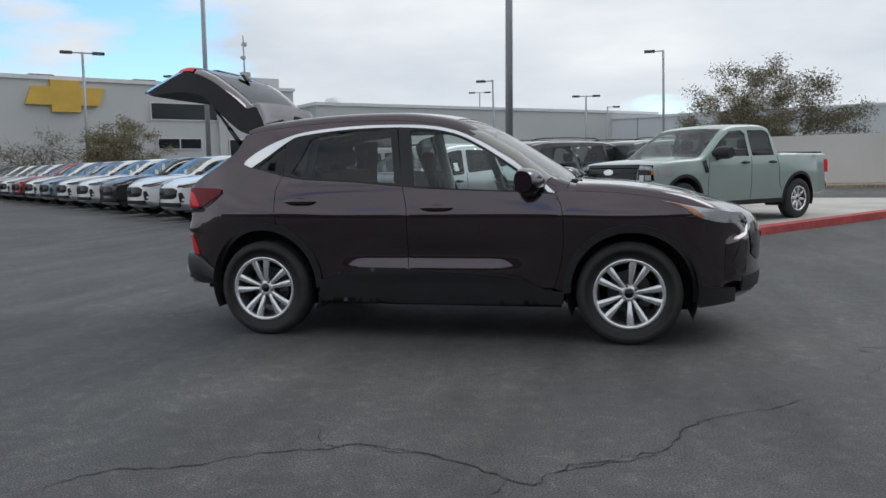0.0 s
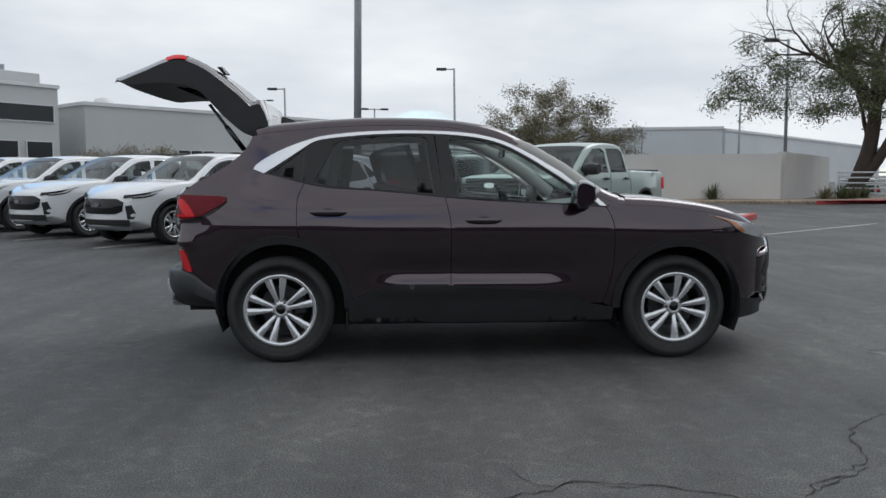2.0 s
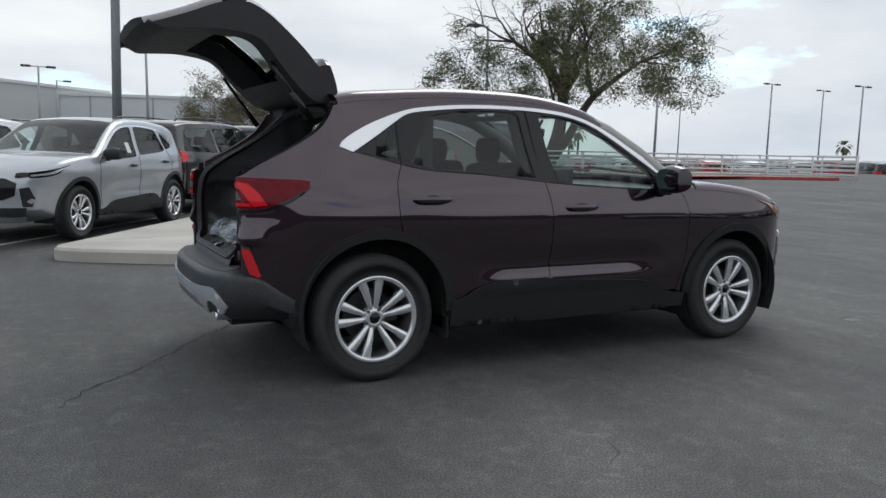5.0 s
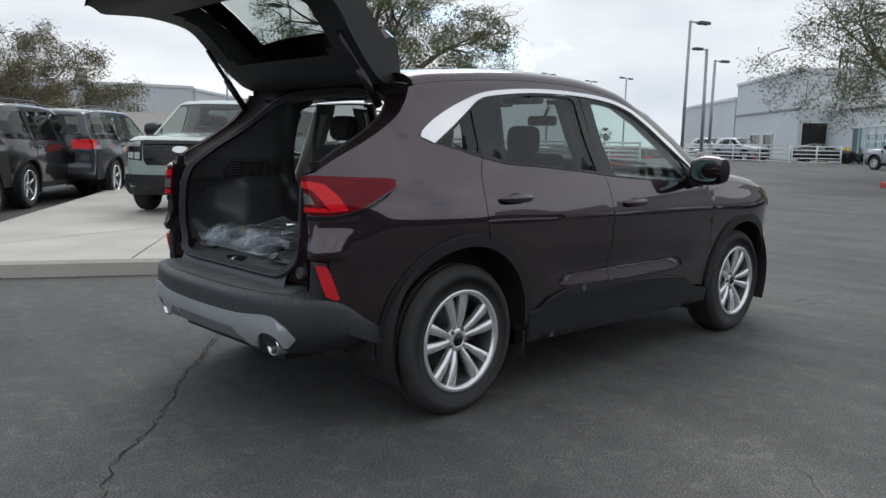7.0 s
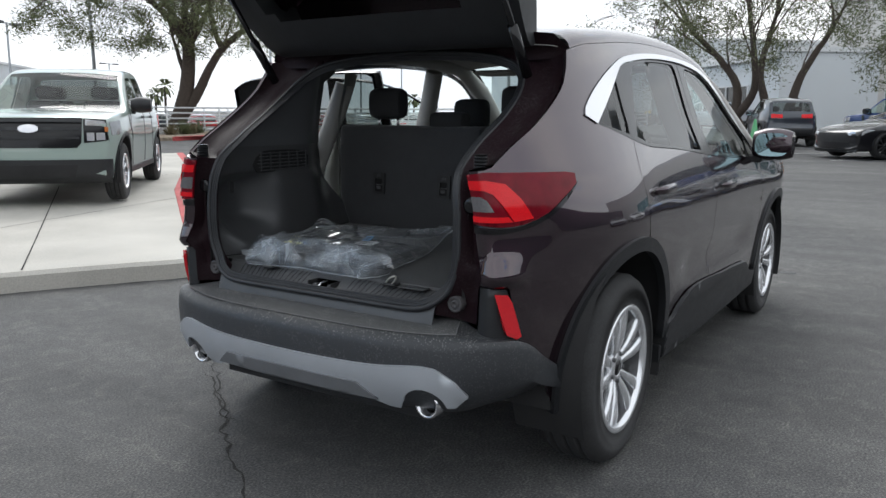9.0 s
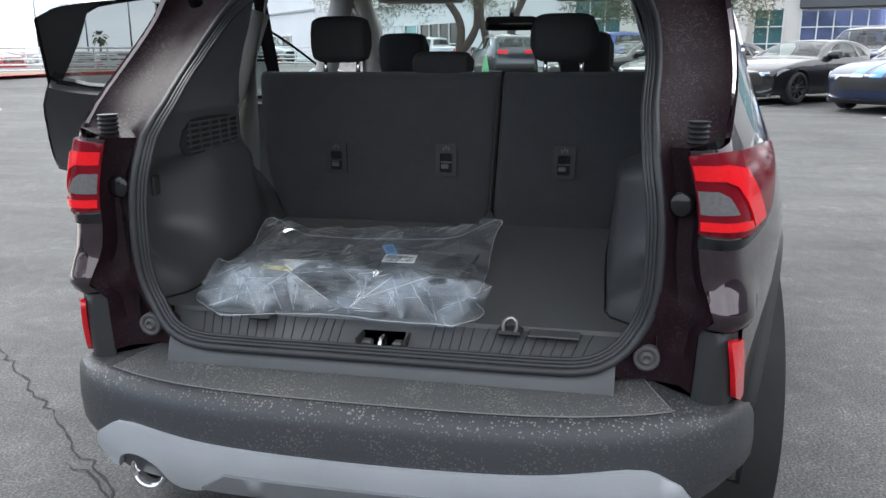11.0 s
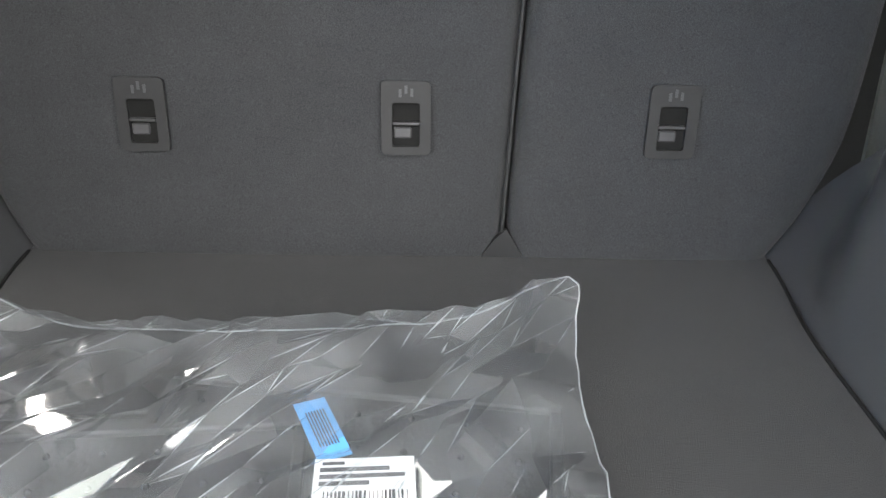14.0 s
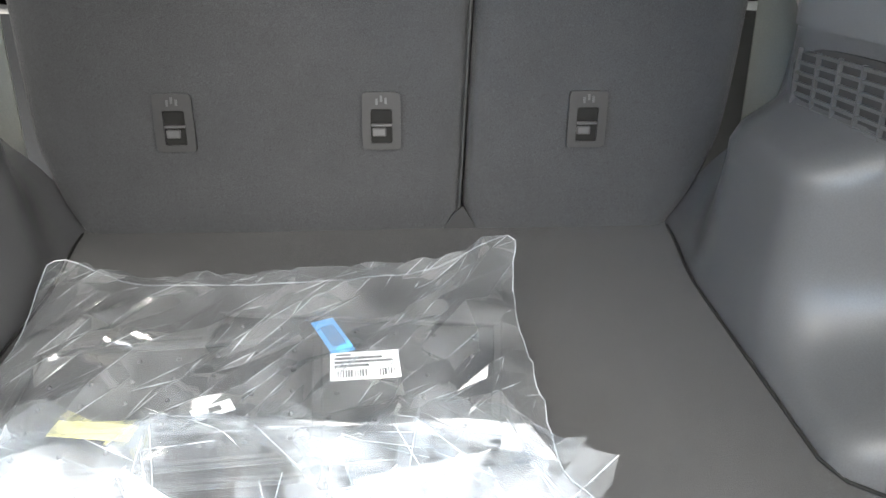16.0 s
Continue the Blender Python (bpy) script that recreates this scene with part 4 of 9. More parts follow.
def build_vehicle(name, spec, paint, m, label, category, group="", detail=True):
    """A complete closed vehicle of the given form."""
    car = thing(name, m, label, category, group)
    sh = spec["shape"]
    arches, sill = spec["arches"], spec["sill"]
    P = M[paint] if isinstance(paint, str) else paint
    bm = bmesh.new()
    ws, rs = spec["screen"], spec["backlight"]
    i0, i1 = sh.index(*ws[0]), sh.index(*ws[1])
    j0, j1 = sh.index(*rs[0]), sh.index(*rs[1])
    n = len(sh.P) - 1
    fv, rv = spec.get("fv", 0.9), spec.get("rv", 0.84)
    sh.strip(bm, 0, i0)
    for a, b, v in ((i0, i1, fv), (j0, j1, rv)):
        sh.strip(bm, a, b, -1, -v, 5)
        sh.strip(bm, a, b, v, 1, 5)
    sh.strip(bm, i1, j0)
    sh.strip(bm, j1, n)
    for s in (-1, 1):
        sheet(bm, plain_side(sh, s, arches, sill, spec["windows"], 0, 0), sh.side(s), 0.07, 0.0, holes=[dense(w, 0.06) for w in spec["windows"]])
    bmesh.ops.remove_doubles(bm, verts=bm.verts, dist=0.0015)
    part("body", bm, P, car, angle=40)
    for s in (-1, 1):
        for k, w in enumerate(spec["windows"]):
            bm = bmesh.new()
            sheet(bm, dense(w, 0.08), sh.side(s), 0.1, 0.0, offset=-0.006)
            part("side_window", bm, M["tint"] if k else M["glass"], car)
            if spec.get("trim"):
                bm = bmesh.new()
                sheet(bm, dense([p for p in shrink(dense(w, 0.08), -0.022)], 0.08), sh.side(s), 0.1, 0.006, holes=[dense(w, 0.08)], offset=0.003)
                part("window_trim", bm, M[spec["trim"]], car)
    for nm, a, b, v, mat in (("windscreen", i0, i1, fv, "glass"), ("rear_window", j0, j1, rv, "tint")):
        bm = bmesh.new()
        sh.strip(bm, a, b, -v, v, 12, lift=-0.004)
        part(nm, bm, M[mat], car)
    # dark cabin: floor tub, dash and seats
    bm = bmesh.new()
    x0, x1 = sh.P[n][0] + 0.25, sh.P[0][0] - 0.2
    cab = spec["cabin"]
    yb = sh.Y((cab[0] + cab[1]) / 2, cab[2]) - 0.09
    box(bm, cab[0], cab[1], -yb, yb, sill + 0.05, cab[2] - 0.12)
    for sx, sy in spec["seats"]:
        box(bm, sx - 0.07, sx + 0.10, sy - 0.24, sy + 0.24, cab[2] - 0.2, cab[2] + 0.18, 0.05)
        box(bm, sx - 0.05, sx + 0.06, sy - 0.13, sy + 0.13, cab[2] + 0.2, cab[2] + 0.38, 0.04)
    part("cabin", bm, M["dark"], car, smooth=False)
    bm = bmesh.new()
    for cx, cz, r in arches:
        for s in (-1, 1):
            yo = sh.Y(cx, cz + r * 0.8) - 0.012
            rows = [[(x, s * yo, z) for x, z in arc(cx, cz, r + 0.004, -20, 200, 26)], [(x, s * (yo - 0.42), z) for x, z in arc(cx, cz, r + 0.004, -20, 200, 26)]]
            grid(bm, rows)
            bm.faces.new([bm.verts.new(p) for p in rows[1]])
    bx0, bx1 = sh.P[n][0] + 0.3, sh.P[0][0] - 0.15
    ybm = sh.Y((bx0 + bx1) / 2, sill) - 0.06
    for a, b in ((bx0, arches[0][0] - arches[0][2]), (arches[0][0] + arches[0][2], arches[1][0] - arches[1][2]), (arches[1][0] + arches[1][2], bx1)):
        if b > a:
            w = ybm if a == arches[0][0] + arches[0][2] else ybm - 0.18
            box(bm, a, b, -w, w, sill - 0.02, sill + 0.1)
    box(bm, bx0 + 0.1, bx1 - 0.3, -0.35, 0.35, sill - 0.04, sill + 0.2)
    part("underbody", bm, M["dark"], car, smooth=False)
    if spec.get("flares"):
        for cx, cz, r in arches:
            for s in (-1, 1):
                bm = bmesh.new()
                ring = arc(cx, cz, r + spec["flares"], -14, 194, 30) + arc(cx, cz, r - 0.004, 194, -14, 30)
                sheet(bm, dense(ring, 0.08), sh.side(s), 0.06, 0.02, offset=0.012)
                part("arch_flare", bm, M["cladding"], car)
    for poly, mat, nm, dr, off, lab in spec["ends"]:
        bm = bmesh.new()
        sy = (-1, 1) if poly[0][1] is not None and min(p[0] for p in poly) > 0.02 else (1,)
        for s in sy:
            bm = bmesh.new()
            f = (lambda y, z, s=s: (sh.front(s * y, z, dr), s * y, z))
            sheet(bm, dense(poly, 0.05), f, 0.05, 0.02, depth_dir=Vector((dr, 0, 0)), offset=off)
            part(nm, bm, M[mat], car, lab)
    for poly, mat, nm, off in spec.get("sides", []):
        for s in (-1, 1):
            bm = bmesh.new()
            sheet(bm, dense(poly, 0.05), sh.side(s), 0.06, 0.012, offset=off)
            part(nm, bm, M[mat], car)
    if detail:
        for hx, hz in spec["handles"]:
            for s in (-1, 1):
                door_handle(car, hx, hz, sh, s, M[spec.get("handle_mat", "cladding")])
        mx, mz, ms = spec["mirror"]
        for s in (-1, 1):
            mirror_housing(car, mx, s * (sh.Y(mx, mz) + 0.01), mz, s, M[spec.get("mirror_mat", "cladding")], ms)
        for line in spec.get("gaps", []):
            for s in (-1, 1):
                bm = bmesh.new()
                tube(bm, [(x, s * (sh.Y(x, z) + 0.0005), z) for x, z in curve(line, 0.06)], 0.004, 4)
                part("panel_gap", bm, M["dark"], car)
    wm = wheel_meshes(*spec["wheel"])
    for k, (cx, cz, r) in enumerate(arches):
        for s in (-1, 1):
            wheel(car, cx, s * spec["track"], spec["wheel"][1], wm, 0, 13 * k + 7 * s)
    return car

# ---- poles, fences, trees, cones ----
def light_pole(x, y, h, r=0.09, heads=2, arm=0.9, yaw=0, mat="steel", label="tall grey steel parking lot light pole"):
    th = thing("street_lamp", pose(x, y, gz(x, y) - 0.02, 0.0, 0.6, yaw), label, "street lamp", "parking lot light poles")
    bm = bmesh.new()
    cyl(bm, (0, 0, 0), (0, 0, h), r, r * 0.8, 14)
    part("pole", bm, M[mat], th)
    bm = bmesh.new()
    lathe(bm, [(0, 0), (r * 2.4, 0), (r * 2.4, 0.5), (r * 2.2, 0.62), (r, 0.64)], 16)
    part("base", bm, M["concrete"], th)
    for i in range(heads):
        s = 1 if i == 0 else -1
        bm = bmesh.new()
        box(bm, *sorted((0, s * arm)), -0.04, 0.04, h - 0.1, h - 0.03)
        part("arm", bm, M[mat], th, smooth=False)
        bm = bmesh.new()
        box(bm, *sorted((s * (arm - 0.35), s * (arm + 0.35))), -0.2, 0.2, h - 0.14, h + 0.02, 0.03)
        part("lamp_head", bm, M["darkpanel"], th, smooth=False)
    return th


for x, y, h, r, heads, yaw in ((-0.1, 12.6, 10.5, 0.095, 2, 20), (-11.3, 18.2, 10.5, 0.085, 2, 35), (5.1, 49.2, 8.6, 0.09, 1, 180), (-7.2, 53.5, 7.6, 0.09, 1, 180),
                               (20.9, 33.3, 7.95, 0.09, 1, 180), (25.2, 48.5, 6.4, 0.08, 2, 30), (-39, 33, 8.6, 0.09, 2, 50), (-29.8, 36.2, 8.6, 0.09, 2, 40), (-33, 52, 9.0, 0.08, 2, 0), (-1.0, 66, 7.2, 0.09, 2, 0), (0.6, 78, 7.0, 0.09, 1, 0),
                               (36.5, 19.0, 7.7, 0.09, 1, -20), (45.8, 22.9, 7.3, 0.12, 1, 170), (52.2, 25.8, 7.3, 0.12, 1, -20), (38.9, 39.5, 6.6, 0.1, 2, -40), (58.9, 86.9, 6.6, 0.1, 2, 0),
                               (75, 60, 9.5, 0.1, 2, 0), (80, 52, 9, 0.1, 2, 0), (92, 66, 10, 0.1, 2, 0), (-14, 84, 9.6, 0.09, 2, 0), (90, 90, 11, 0.1, 2, 0)):
    light_pole(x, y, h, r, heads, 0.9, yaw)


def rail_fence(a, b, h=1.15, rails=5, step=2.4):
    a, b = Vector(a), Vector(b)
    L = (b - a).length
    ang = math.degrees(math.atan2(b.y - a.y, b.x - a.x))
    th = thing("rail_fence", pose(a.x, a.y, gz(*((a + b) / 2)), 0, 0, ang), "white painted steel rail fence along the lot", "fence", "rail fences")
    n = max(1, round(L / step))
    for i in range(n + 1):
        bm = bmesh.new()
        cyl(bm, (L * i / n, 0, -0.4), (L * i / n, 0, h + 0.05), 0.045, 0.045, 8)
        part("post", bm, M["whitepole"], th)
    for i in range(rails):
        z = 0.22 + (h - 0.22) * i / (rails - 1)
        bm = bmesh.new()
        cyl(bm, (0, 0.05, z), (L, 0.05, z), 0.035, 0.035, 8)
        part("rail", bm, M["whitepole"], th)


rail_fence((20.2, 27.3), (35.5, 21.0))
rail_fence((35.6, 21.0), (36.0, 29.5))
rail_fence((24.0, 33.6), (48, 40), 1.1)
rail_fence((43.5, 16.1), (47.5, 25.0), 1.15)
rail_fence((43.6, 16.0), (47.2, 14.6), 1.15)


def tree(x, y, h, spread, trunks, seed, mat="leaf", leaves=9000, leaf=0.10, droop=0.5, label="open desert tree with a dark forked trunk and thin olive crown", lean=0.12, fork=0.22, base=None, stems=None, yaw=0.0, shift=0.0, crown_low=0.42):
    """Tapered limbs that fork three times, with small leaf clumps strung along the twigs."""
    rnd = random.Random(seed)
    th = thing("tree", pose(x, y, gz(x, y) if base is None else base, 0, 0, yaw), label, "tree", "lot trees")
    wood = bmesh.new()
    twigs = []

    def limb(p, d, length, r, depth):
        n = 5
        pts, q, dd = [p.copy()], p.copy(), d.copy()
        for i in range(n):
            dd = (dd + Vector((rnd.uniform(-1, 1), rnd.uniform(-1, 1), rnd.uniform(-0.7, 0.8) - (0.25 * droop if depth > 3 else 0))) * 0.15).normalized()
            q = q + dd * length / n
            pts.append(q.copy())
        tube(wood, pts, [r * (1 - 0.5 * i / n) for i in range(n + 1)], 8 if depth < 2 else (5 if depth < 4 else 3))
        if depth >= 3:
            twigs.append(pts)
        if depth < 5:
            kids = [n, n, n - 1] if depth < 3 else [n, n, n - 2, n - 3]
            for i in kids[:None if depth else 3]:
                ax = dd.cross(Vector((rnd.gauss(0, 1), rnd.gauss(0, 1), rnd.gauss(0, 1)))).normalized()
                nd = Matrix.Rotation(radians(rnd.uniform(22, 52)), 3, ax) @ dd
                nd.z = nd.z * 0.85 + (0.12 if depth < 3 else -0.05)
                limb(pts[max(1, i)], nd.normalized(), length * rnd.uniform(0.58, 0.82), r * (0.5 if i == n else 0.36), depth + 1)
    for pts, r0, r1, first_len in stems or ():
        P = curve([Vector((a, b, c)) for a, b, c in pts], 0.35)
        n = len(P) - 1
        tube(wood, [(a + 0.04 * noise.noise(Vector((i * 0.7, seed, 0))), b + 0.05 * noise.noise(Vector((i * 0.7, seed, 5))), c) for i, (a, b, c) in enumerate(P)], [r0 + (r1 - r0) * i / n for i in range(n + 1)], 10)
        for i in [n, n, n, int(n * 0.8), int(n * 0.62)]:
            d = (Vector(P[i]) - Vector(P[max(0, i - 3)])).normalized()
            ax = d.cross(Vector((rnd.gauss(0, 1), rnd.gauss(0, 1), rnd.gauss(0, 1)))).normalized()
            limb(Vector(P[i]), Matrix.Rotation(radians(rnd.uniform(15, 45)), 3, ax) @ d, first_len * rnd.uniform(0.8, 1.1), r1 * (0.8 if i == n else 0.55), 2)
    for k in range(0 if stems else trunks):
        az = 2 * math.pi * k / trunks + rnd.uniform(-0.4, 0.4)
        d = Vector((math.cos(az) * lean * 2.4, math.sin(az) * lean * 2.4, 1)).normalized()
        limb(Vector((math.cos(az) * 0.12, math.sin(az) * 0.12, -0.15)), d, h * fork * 1.25, h * 0.0145, 0)
    box_h = max(v.co.z for v in wood.verts)
    wide = max(math.hypot(v.co.x, v.co.y) for v in wood.verts)
    sc, sw = (1, 1) if stems else (h * 0.97 / box_h, spread / 2 / wide)
    for v in wood.verts:
        v.co = Vector((v.co.x * sw, v.co.y * sw, v.co.z * sc)) if v.co.z > 0 else v.co
    # an umbrella of leafy sprays, each on its own twig from the nearest limb
    ends = [Vector((p.x * sw, p.y * sw, p.z * sc)) for pts in twigs for p in pts[2:]]
    low, R = h * crown_low, spread / 2
    sprays = []
    for i in range(int(46 * R)):
        az, rr = rnd.uniform(0, 2 * math.pi), R * math.sqrt(rnd.random())
        lob = 1 + 0.22 * math.sin(3 * az + seed) + 0.12 * math.sin(5 * az + 2 * seed)
        c = Vector((shift + math.cos(az) * rr * lob, math.sin(az) * rr * lob, 0))
        top = low + (h - low) * max(0.0, 1 - (rr / R) ** 2) ** 0.5
        c.z = top - (top - low * 0.9) * rnd.random() ** 1.15 + rnd.uniform(-0.3, 0.15)
        if noise.noise(c * (2.2 / R) + Vector((seed, 0, 0))) < -0.22:
            continue
        near = min(ends, key=lambda e: (e - c).length_squared)
        if (near - c).length > 0.25:
            tube(wood, [near, near.lerp(c, 0.5) + Vector((0, 0, 0.08)), c], [0.018, 0.012, 0.005], 3)
        sprays.append((near, c))
    part("trunk", wood, M["bark"], th)
    verts, faces = [], []
    for i in range(leaves):
        near, c = sprays[rnd.randrange(len(sprays))]
        f = rnd.random() ** 0.5
        out = (c - near) * 0.25 * f
        p = near.lerp(c, 0.35 + 0.65 * f) + out + Vector((rnd.gauss(0, 0.26), rnd.gauss(0, 0.26), rnd.gauss(-0.08, 0.18) - 0.25 * droop * rnd.random()))
        a = Vector((rnd.gauss(0, 1), rnd.gauss(0, 1), rnd.gauss(-droop, 0.7))).normalized()
        b = a.cross(Vector((rnd.gauss(0, 1), rnd.gauss(0, 1), rnd.gauss(0, 1)))).normalized()
        s = leaf * rnd.uniform(0.6, 1.4)
        k = len(verts)
        verts += [p - a * s, p + b * s * 0.22, p + a * s, p - b * s * 0.22]
        faces.append((k, k + 1, k + 2, k + 3))
    me = bpy.data.meshes.new("crown")
    me.from_pydata(verts, [], faces)
    me.materials.append(M[mat])
    ob = new("crown", me)
    ob.parent = th
    tagged(ob, kind="stuff")
    return th


tree(21.9, 28.5, 10.0, 12.4, 2, 5, leaves=50000, leaf=0.085, yaw=-33, shift=1.6, crown_low=0.45, stems=(
    ([(-0.35, 0, -0.3), (-0.1, 0, 0.5), (0.25, 0.05, 1.6), (0.5, 0.1, 3.0), (0.55, 0.1, 4.2)], 0.42, 0.27, 2.0),
    ([(0.5, 0.1, 3.8), (-0.1, -0.2, 4.9), (-0.9, -0.5, 5.7), (-2.0, -0.8, 6.5)], 0.20, 0.09, 1.7),
    ([(0.55, 0.1, 4.1), (0.5, 0.5, 5.6), (0.8, 0.8, 7.2)], 0.24, 0.09, 1.7),
    ([(0.6, 0.1, 4.1), (1.1, -0.6, 5.0), (1.6, -1.2, 6.6)], 0.17, 0.07, 1.6),
    ([(-0.05, 0, 0.6), (0.75, -0.1, 1.7), (1.35, -0.2, 2.9), (2.1, -0.2, 4.0), (3.2, -0.1, 4.9), (4.3, 0.1, 5.7)], 0.28, 0.09, 1.8),
    ([(2.0, -0.2, 3.9), (1.8, 0.8, 5.0), (1.7, 1.5, 6.4)], 0.15, 0.07, 1.7)))
tree(9.5, 39.4, 6.5, 8.2, 3, 8, mat="dryleaf", leaves=36000, leaf=0.08, lean=0.22, fork=0.18)
tree(30.8, 4.6, 8.6, 14.0, 3, 21, leaves=40000, leaf=0.07, yaw=-78, crown_low=0.38, stems=(
    ([(-0.2, 0, -0.2), (-0.9, 0, 0.9), (-0.95, 0.1, 2.2), (-1.7, 0.2, 3.3), (-2.8, 0.3, 4.4)], 0.24, 0.09, 1.9),
    ([(-0.9, 0, 1.0), (-0.3, -0.4, 2.0), (-0.4, -0.8, 3.4), (-0.7, -1.2, 5.2)], 0.18, 0.08, 1.9),
    ([(0.0, 0.2, -0.2), (0.2, 0.3, 1.2), (-0.1, 0.5, 2.8), (0.3, 0.9, 4.8)], 0.22, 0.08, 1.9),
    ([(0.3, 0, -0.2), (1.0, 0, 1.2), (1.4, 0.1, 2.6), (2.4, 0.2, 4.4)], 0.24, 0.08, 1.9)))
tree(-27.3, 36.3, 4.7, 5.0, 3, 12, mat="dryleaf", leaves=14000, leaf=0.09, lean=0.25, fork=0.16)
tree(-32.9, 35.6, 3.9, 5.6, 3, 14, mat="dryleaf", leaves=2500, lean=0.25, fork=0.16, label="bare grey desert tree with a few dry leaves")
tree(-16, 47, 3.2, 8.0, 4, 15, mat="dryleaf", leaves=9000, leaf=0.09, lean=0.3, fork=0.14, label="low spreading dry shrub tree")
tree(36, -2.5, 6.5, 9, 2, 44, leaves=12000, lean=0.2)


def palm(x, y, h, seed, base):
    rnd = random.Random(seed)
    th = thing("palm_tree", pose(x, y, base), "distant fan palm with a ragged round crown", "palm", "distant palms")
    bm = bmesh.new()
    tube(bm, [(0, 0, -1), (0.05, 0, h * 0.5), (0.15, 0, h)], [0.28, 0.2, 0.22], 8)
    part("trunk", bm, M["bark"], th)
    bm = bmesh.new()
    for i in range(38):
        az, el = rnd.uniform(0, 6.28), rnd.uniform(-0.9, 1.2)
        d = Vector((math.cos(az) * math.cos(el), math.sin(az) * math.cos(el), math.sin(el)))
        s = d.cross(Vector((0, 0, 1))).normalized() * 0.3
        c = Vector((0.15, 0, h))
        a, b, e = c + d * 0.5, c + d * 1.4, c + d * 1.9 - Vector((0, 0, 0.5))
        grid(bm, [[a - s * 0.2, a + s * 0.2], [b - s, b + s], [e - s * 0.5, e + s * 0.5]])
    part("crown", bm, M["leaf"], th)


palm(87.6, 115.7, 6.4, 1, -2.0)
palm(88.9, 114.7, 7.8, 2, -2.0)
palm(150, 104, 6.0, 3, -1.5)


def shrub(x, y, s, seed, mat="leaf", label="small spiky desert shrub in the gravel bed"):
    rnd = random.Random(seed)
    bm = bmesh.new()
    for i in range(140):
        az, el = rnd.uniform(0, 6.28), rnd.uniform(0.15, 1.5)
        d = Vector((math.cos(az) * math.cos(el), math.sin(az) * math.cos(el), math.sin(el))) * s * rnd.uniform(0.6, 1.1)
        w = d.cross(Vector((0, 0, 1))).normalized() * 0.02
        o = Vector((rnd.gauss(0, 0.08), rnd.gauss(0, 0.08), 0))
        bm.faces.new([bm.verts.new(p) for p in (o - w, o + w, o + d * 0.6 + w * 0.7, o + d, o + d * 0.6 - w * 0.7)])
    ob = part("shrub", bm, M[mat])
    ob.matrix_basis = pose(x, y, gz(x, y) + 0.1)
    tagged(ob, label, "shrub", "shrubs")


shrub(13.8, 25.3, 0.75, 3)
shrub(18.2, 24.6, 0.6, 4, "dryleaf", "low dry brown shrub in the gravel bed")
shrub(19.0, 24.7, 0.7, 5)
shrub(19.6, 25.0, 0.6, 6, "dryleaf", "low dry brown shrub in the gravel bed")
shrub(20.2, 25.3, 0.65, 7)


def cone(x, y, h, mat, label):
    th = thing("traffic_cone", pose(x, y, gz(x, y) + 0.17), label, "traffic cone", "traffic cones")
    bm = bmesh.new()
    box(bm, -0.2 * h / 0.7, 0.2 * h / 0.7, -0.2 * h / 0.7, 0.2 * h / 0.7, 0, 0.05, 0.015)
    part("base", bm, M["rubber"], th, smooth=False)
    bm = bmesh.new()
    lathe(bm, [(0.15 * h / 0.7, 0.045), (0.14 * h / 0.7, 0.08), (0.035, h - 0.02), (0.02, h), (0.0, h)], 20)
    part("cone", bm, M[mat], th)


cone(24.55, 4.3, 0.46, "conered", "orange plastic traffic cone on a red kerb")
cone(24.85, 3.6, 0.80, "conegreen", "tall green traffic cone on a red kerb")
bm = bmesh.new()
lathe(bm, [(0.0, 0.006), (0.05, 0.006), (0.06, 0.004), (0.065, 0.001)], 24)
ob = part("survey_cover", bm, M["cladding"])
ob.matrix_basis = pose(4.24, -0.82, 0)
tagged(ob, "small round metal cover set in the asphalt", "cover")

# ---- the compact crossover: form shared by the car in the middle and by the parked row ----
NOSE = [(3.16, 0.235, 0.10, 0.02), (3.45, 0.262, 0.20, 0.03), (3.60, 0.300, 0.24, 0.04), (3.65, 0.36, 0.26, 0.05), (3.662, 0.45, 0.26, 0.05), (3.655, 0.55, 0.26, 0.05),
        (3.658, 0.65, 0.26, 0.05), (3.652, 0.74, 0.26, 0.05), (3.635, 0.81, 0.25, 0.05), (3.595, 0.875, 0.21, 0.05), (3.50, 0.93, 0.13, 0.05), (3.34, 0.985, 0.07, 0.05)]
HOOD = [(3.23, 1.018, 0.045, 0.05), (3.09, 1.06, 0.03, 0.05), (2.93, 1.092, 0.025, 0.05), (2.77, 1.115, 0.025, 0.05), (2.62, 1.132, 0.025, 0.05), (2.46, 1.142, 0.025, 0.05), (2.36, 1.15, 0.03, 0.05)]
SCREEN = [(2.28, 1.185, 0.05, 0.05), (2.15, 1.265, 0.06, 0.05), (1.96, 1.385, 0.06, 0.05), (1.77, 1.50, 0.055, 0.05), (1.61, 1.585, 0.05, 0.05), (1.49, 1.63, 0.045, 0.05)]
ROOF = [(1.37, 1.655, 0.04, 0.05), (1.21, 1.675, 0.035, 0.05), (1.05, 1.685, 0.03, 0.05), (0.82, 1.69, 0.03, 0.05), (0.58, 1.688, 0.03, 0.05), (0.42, 1.68, 0.03, 0.05),
        (0.27, 1.67, 0.03, 0.05), (0.11, 1.655, 0.03, 0.05), (-0.05, 1.64, 0.03, 0.05), (-0.18, 1.615, 0.03, 0.05)]
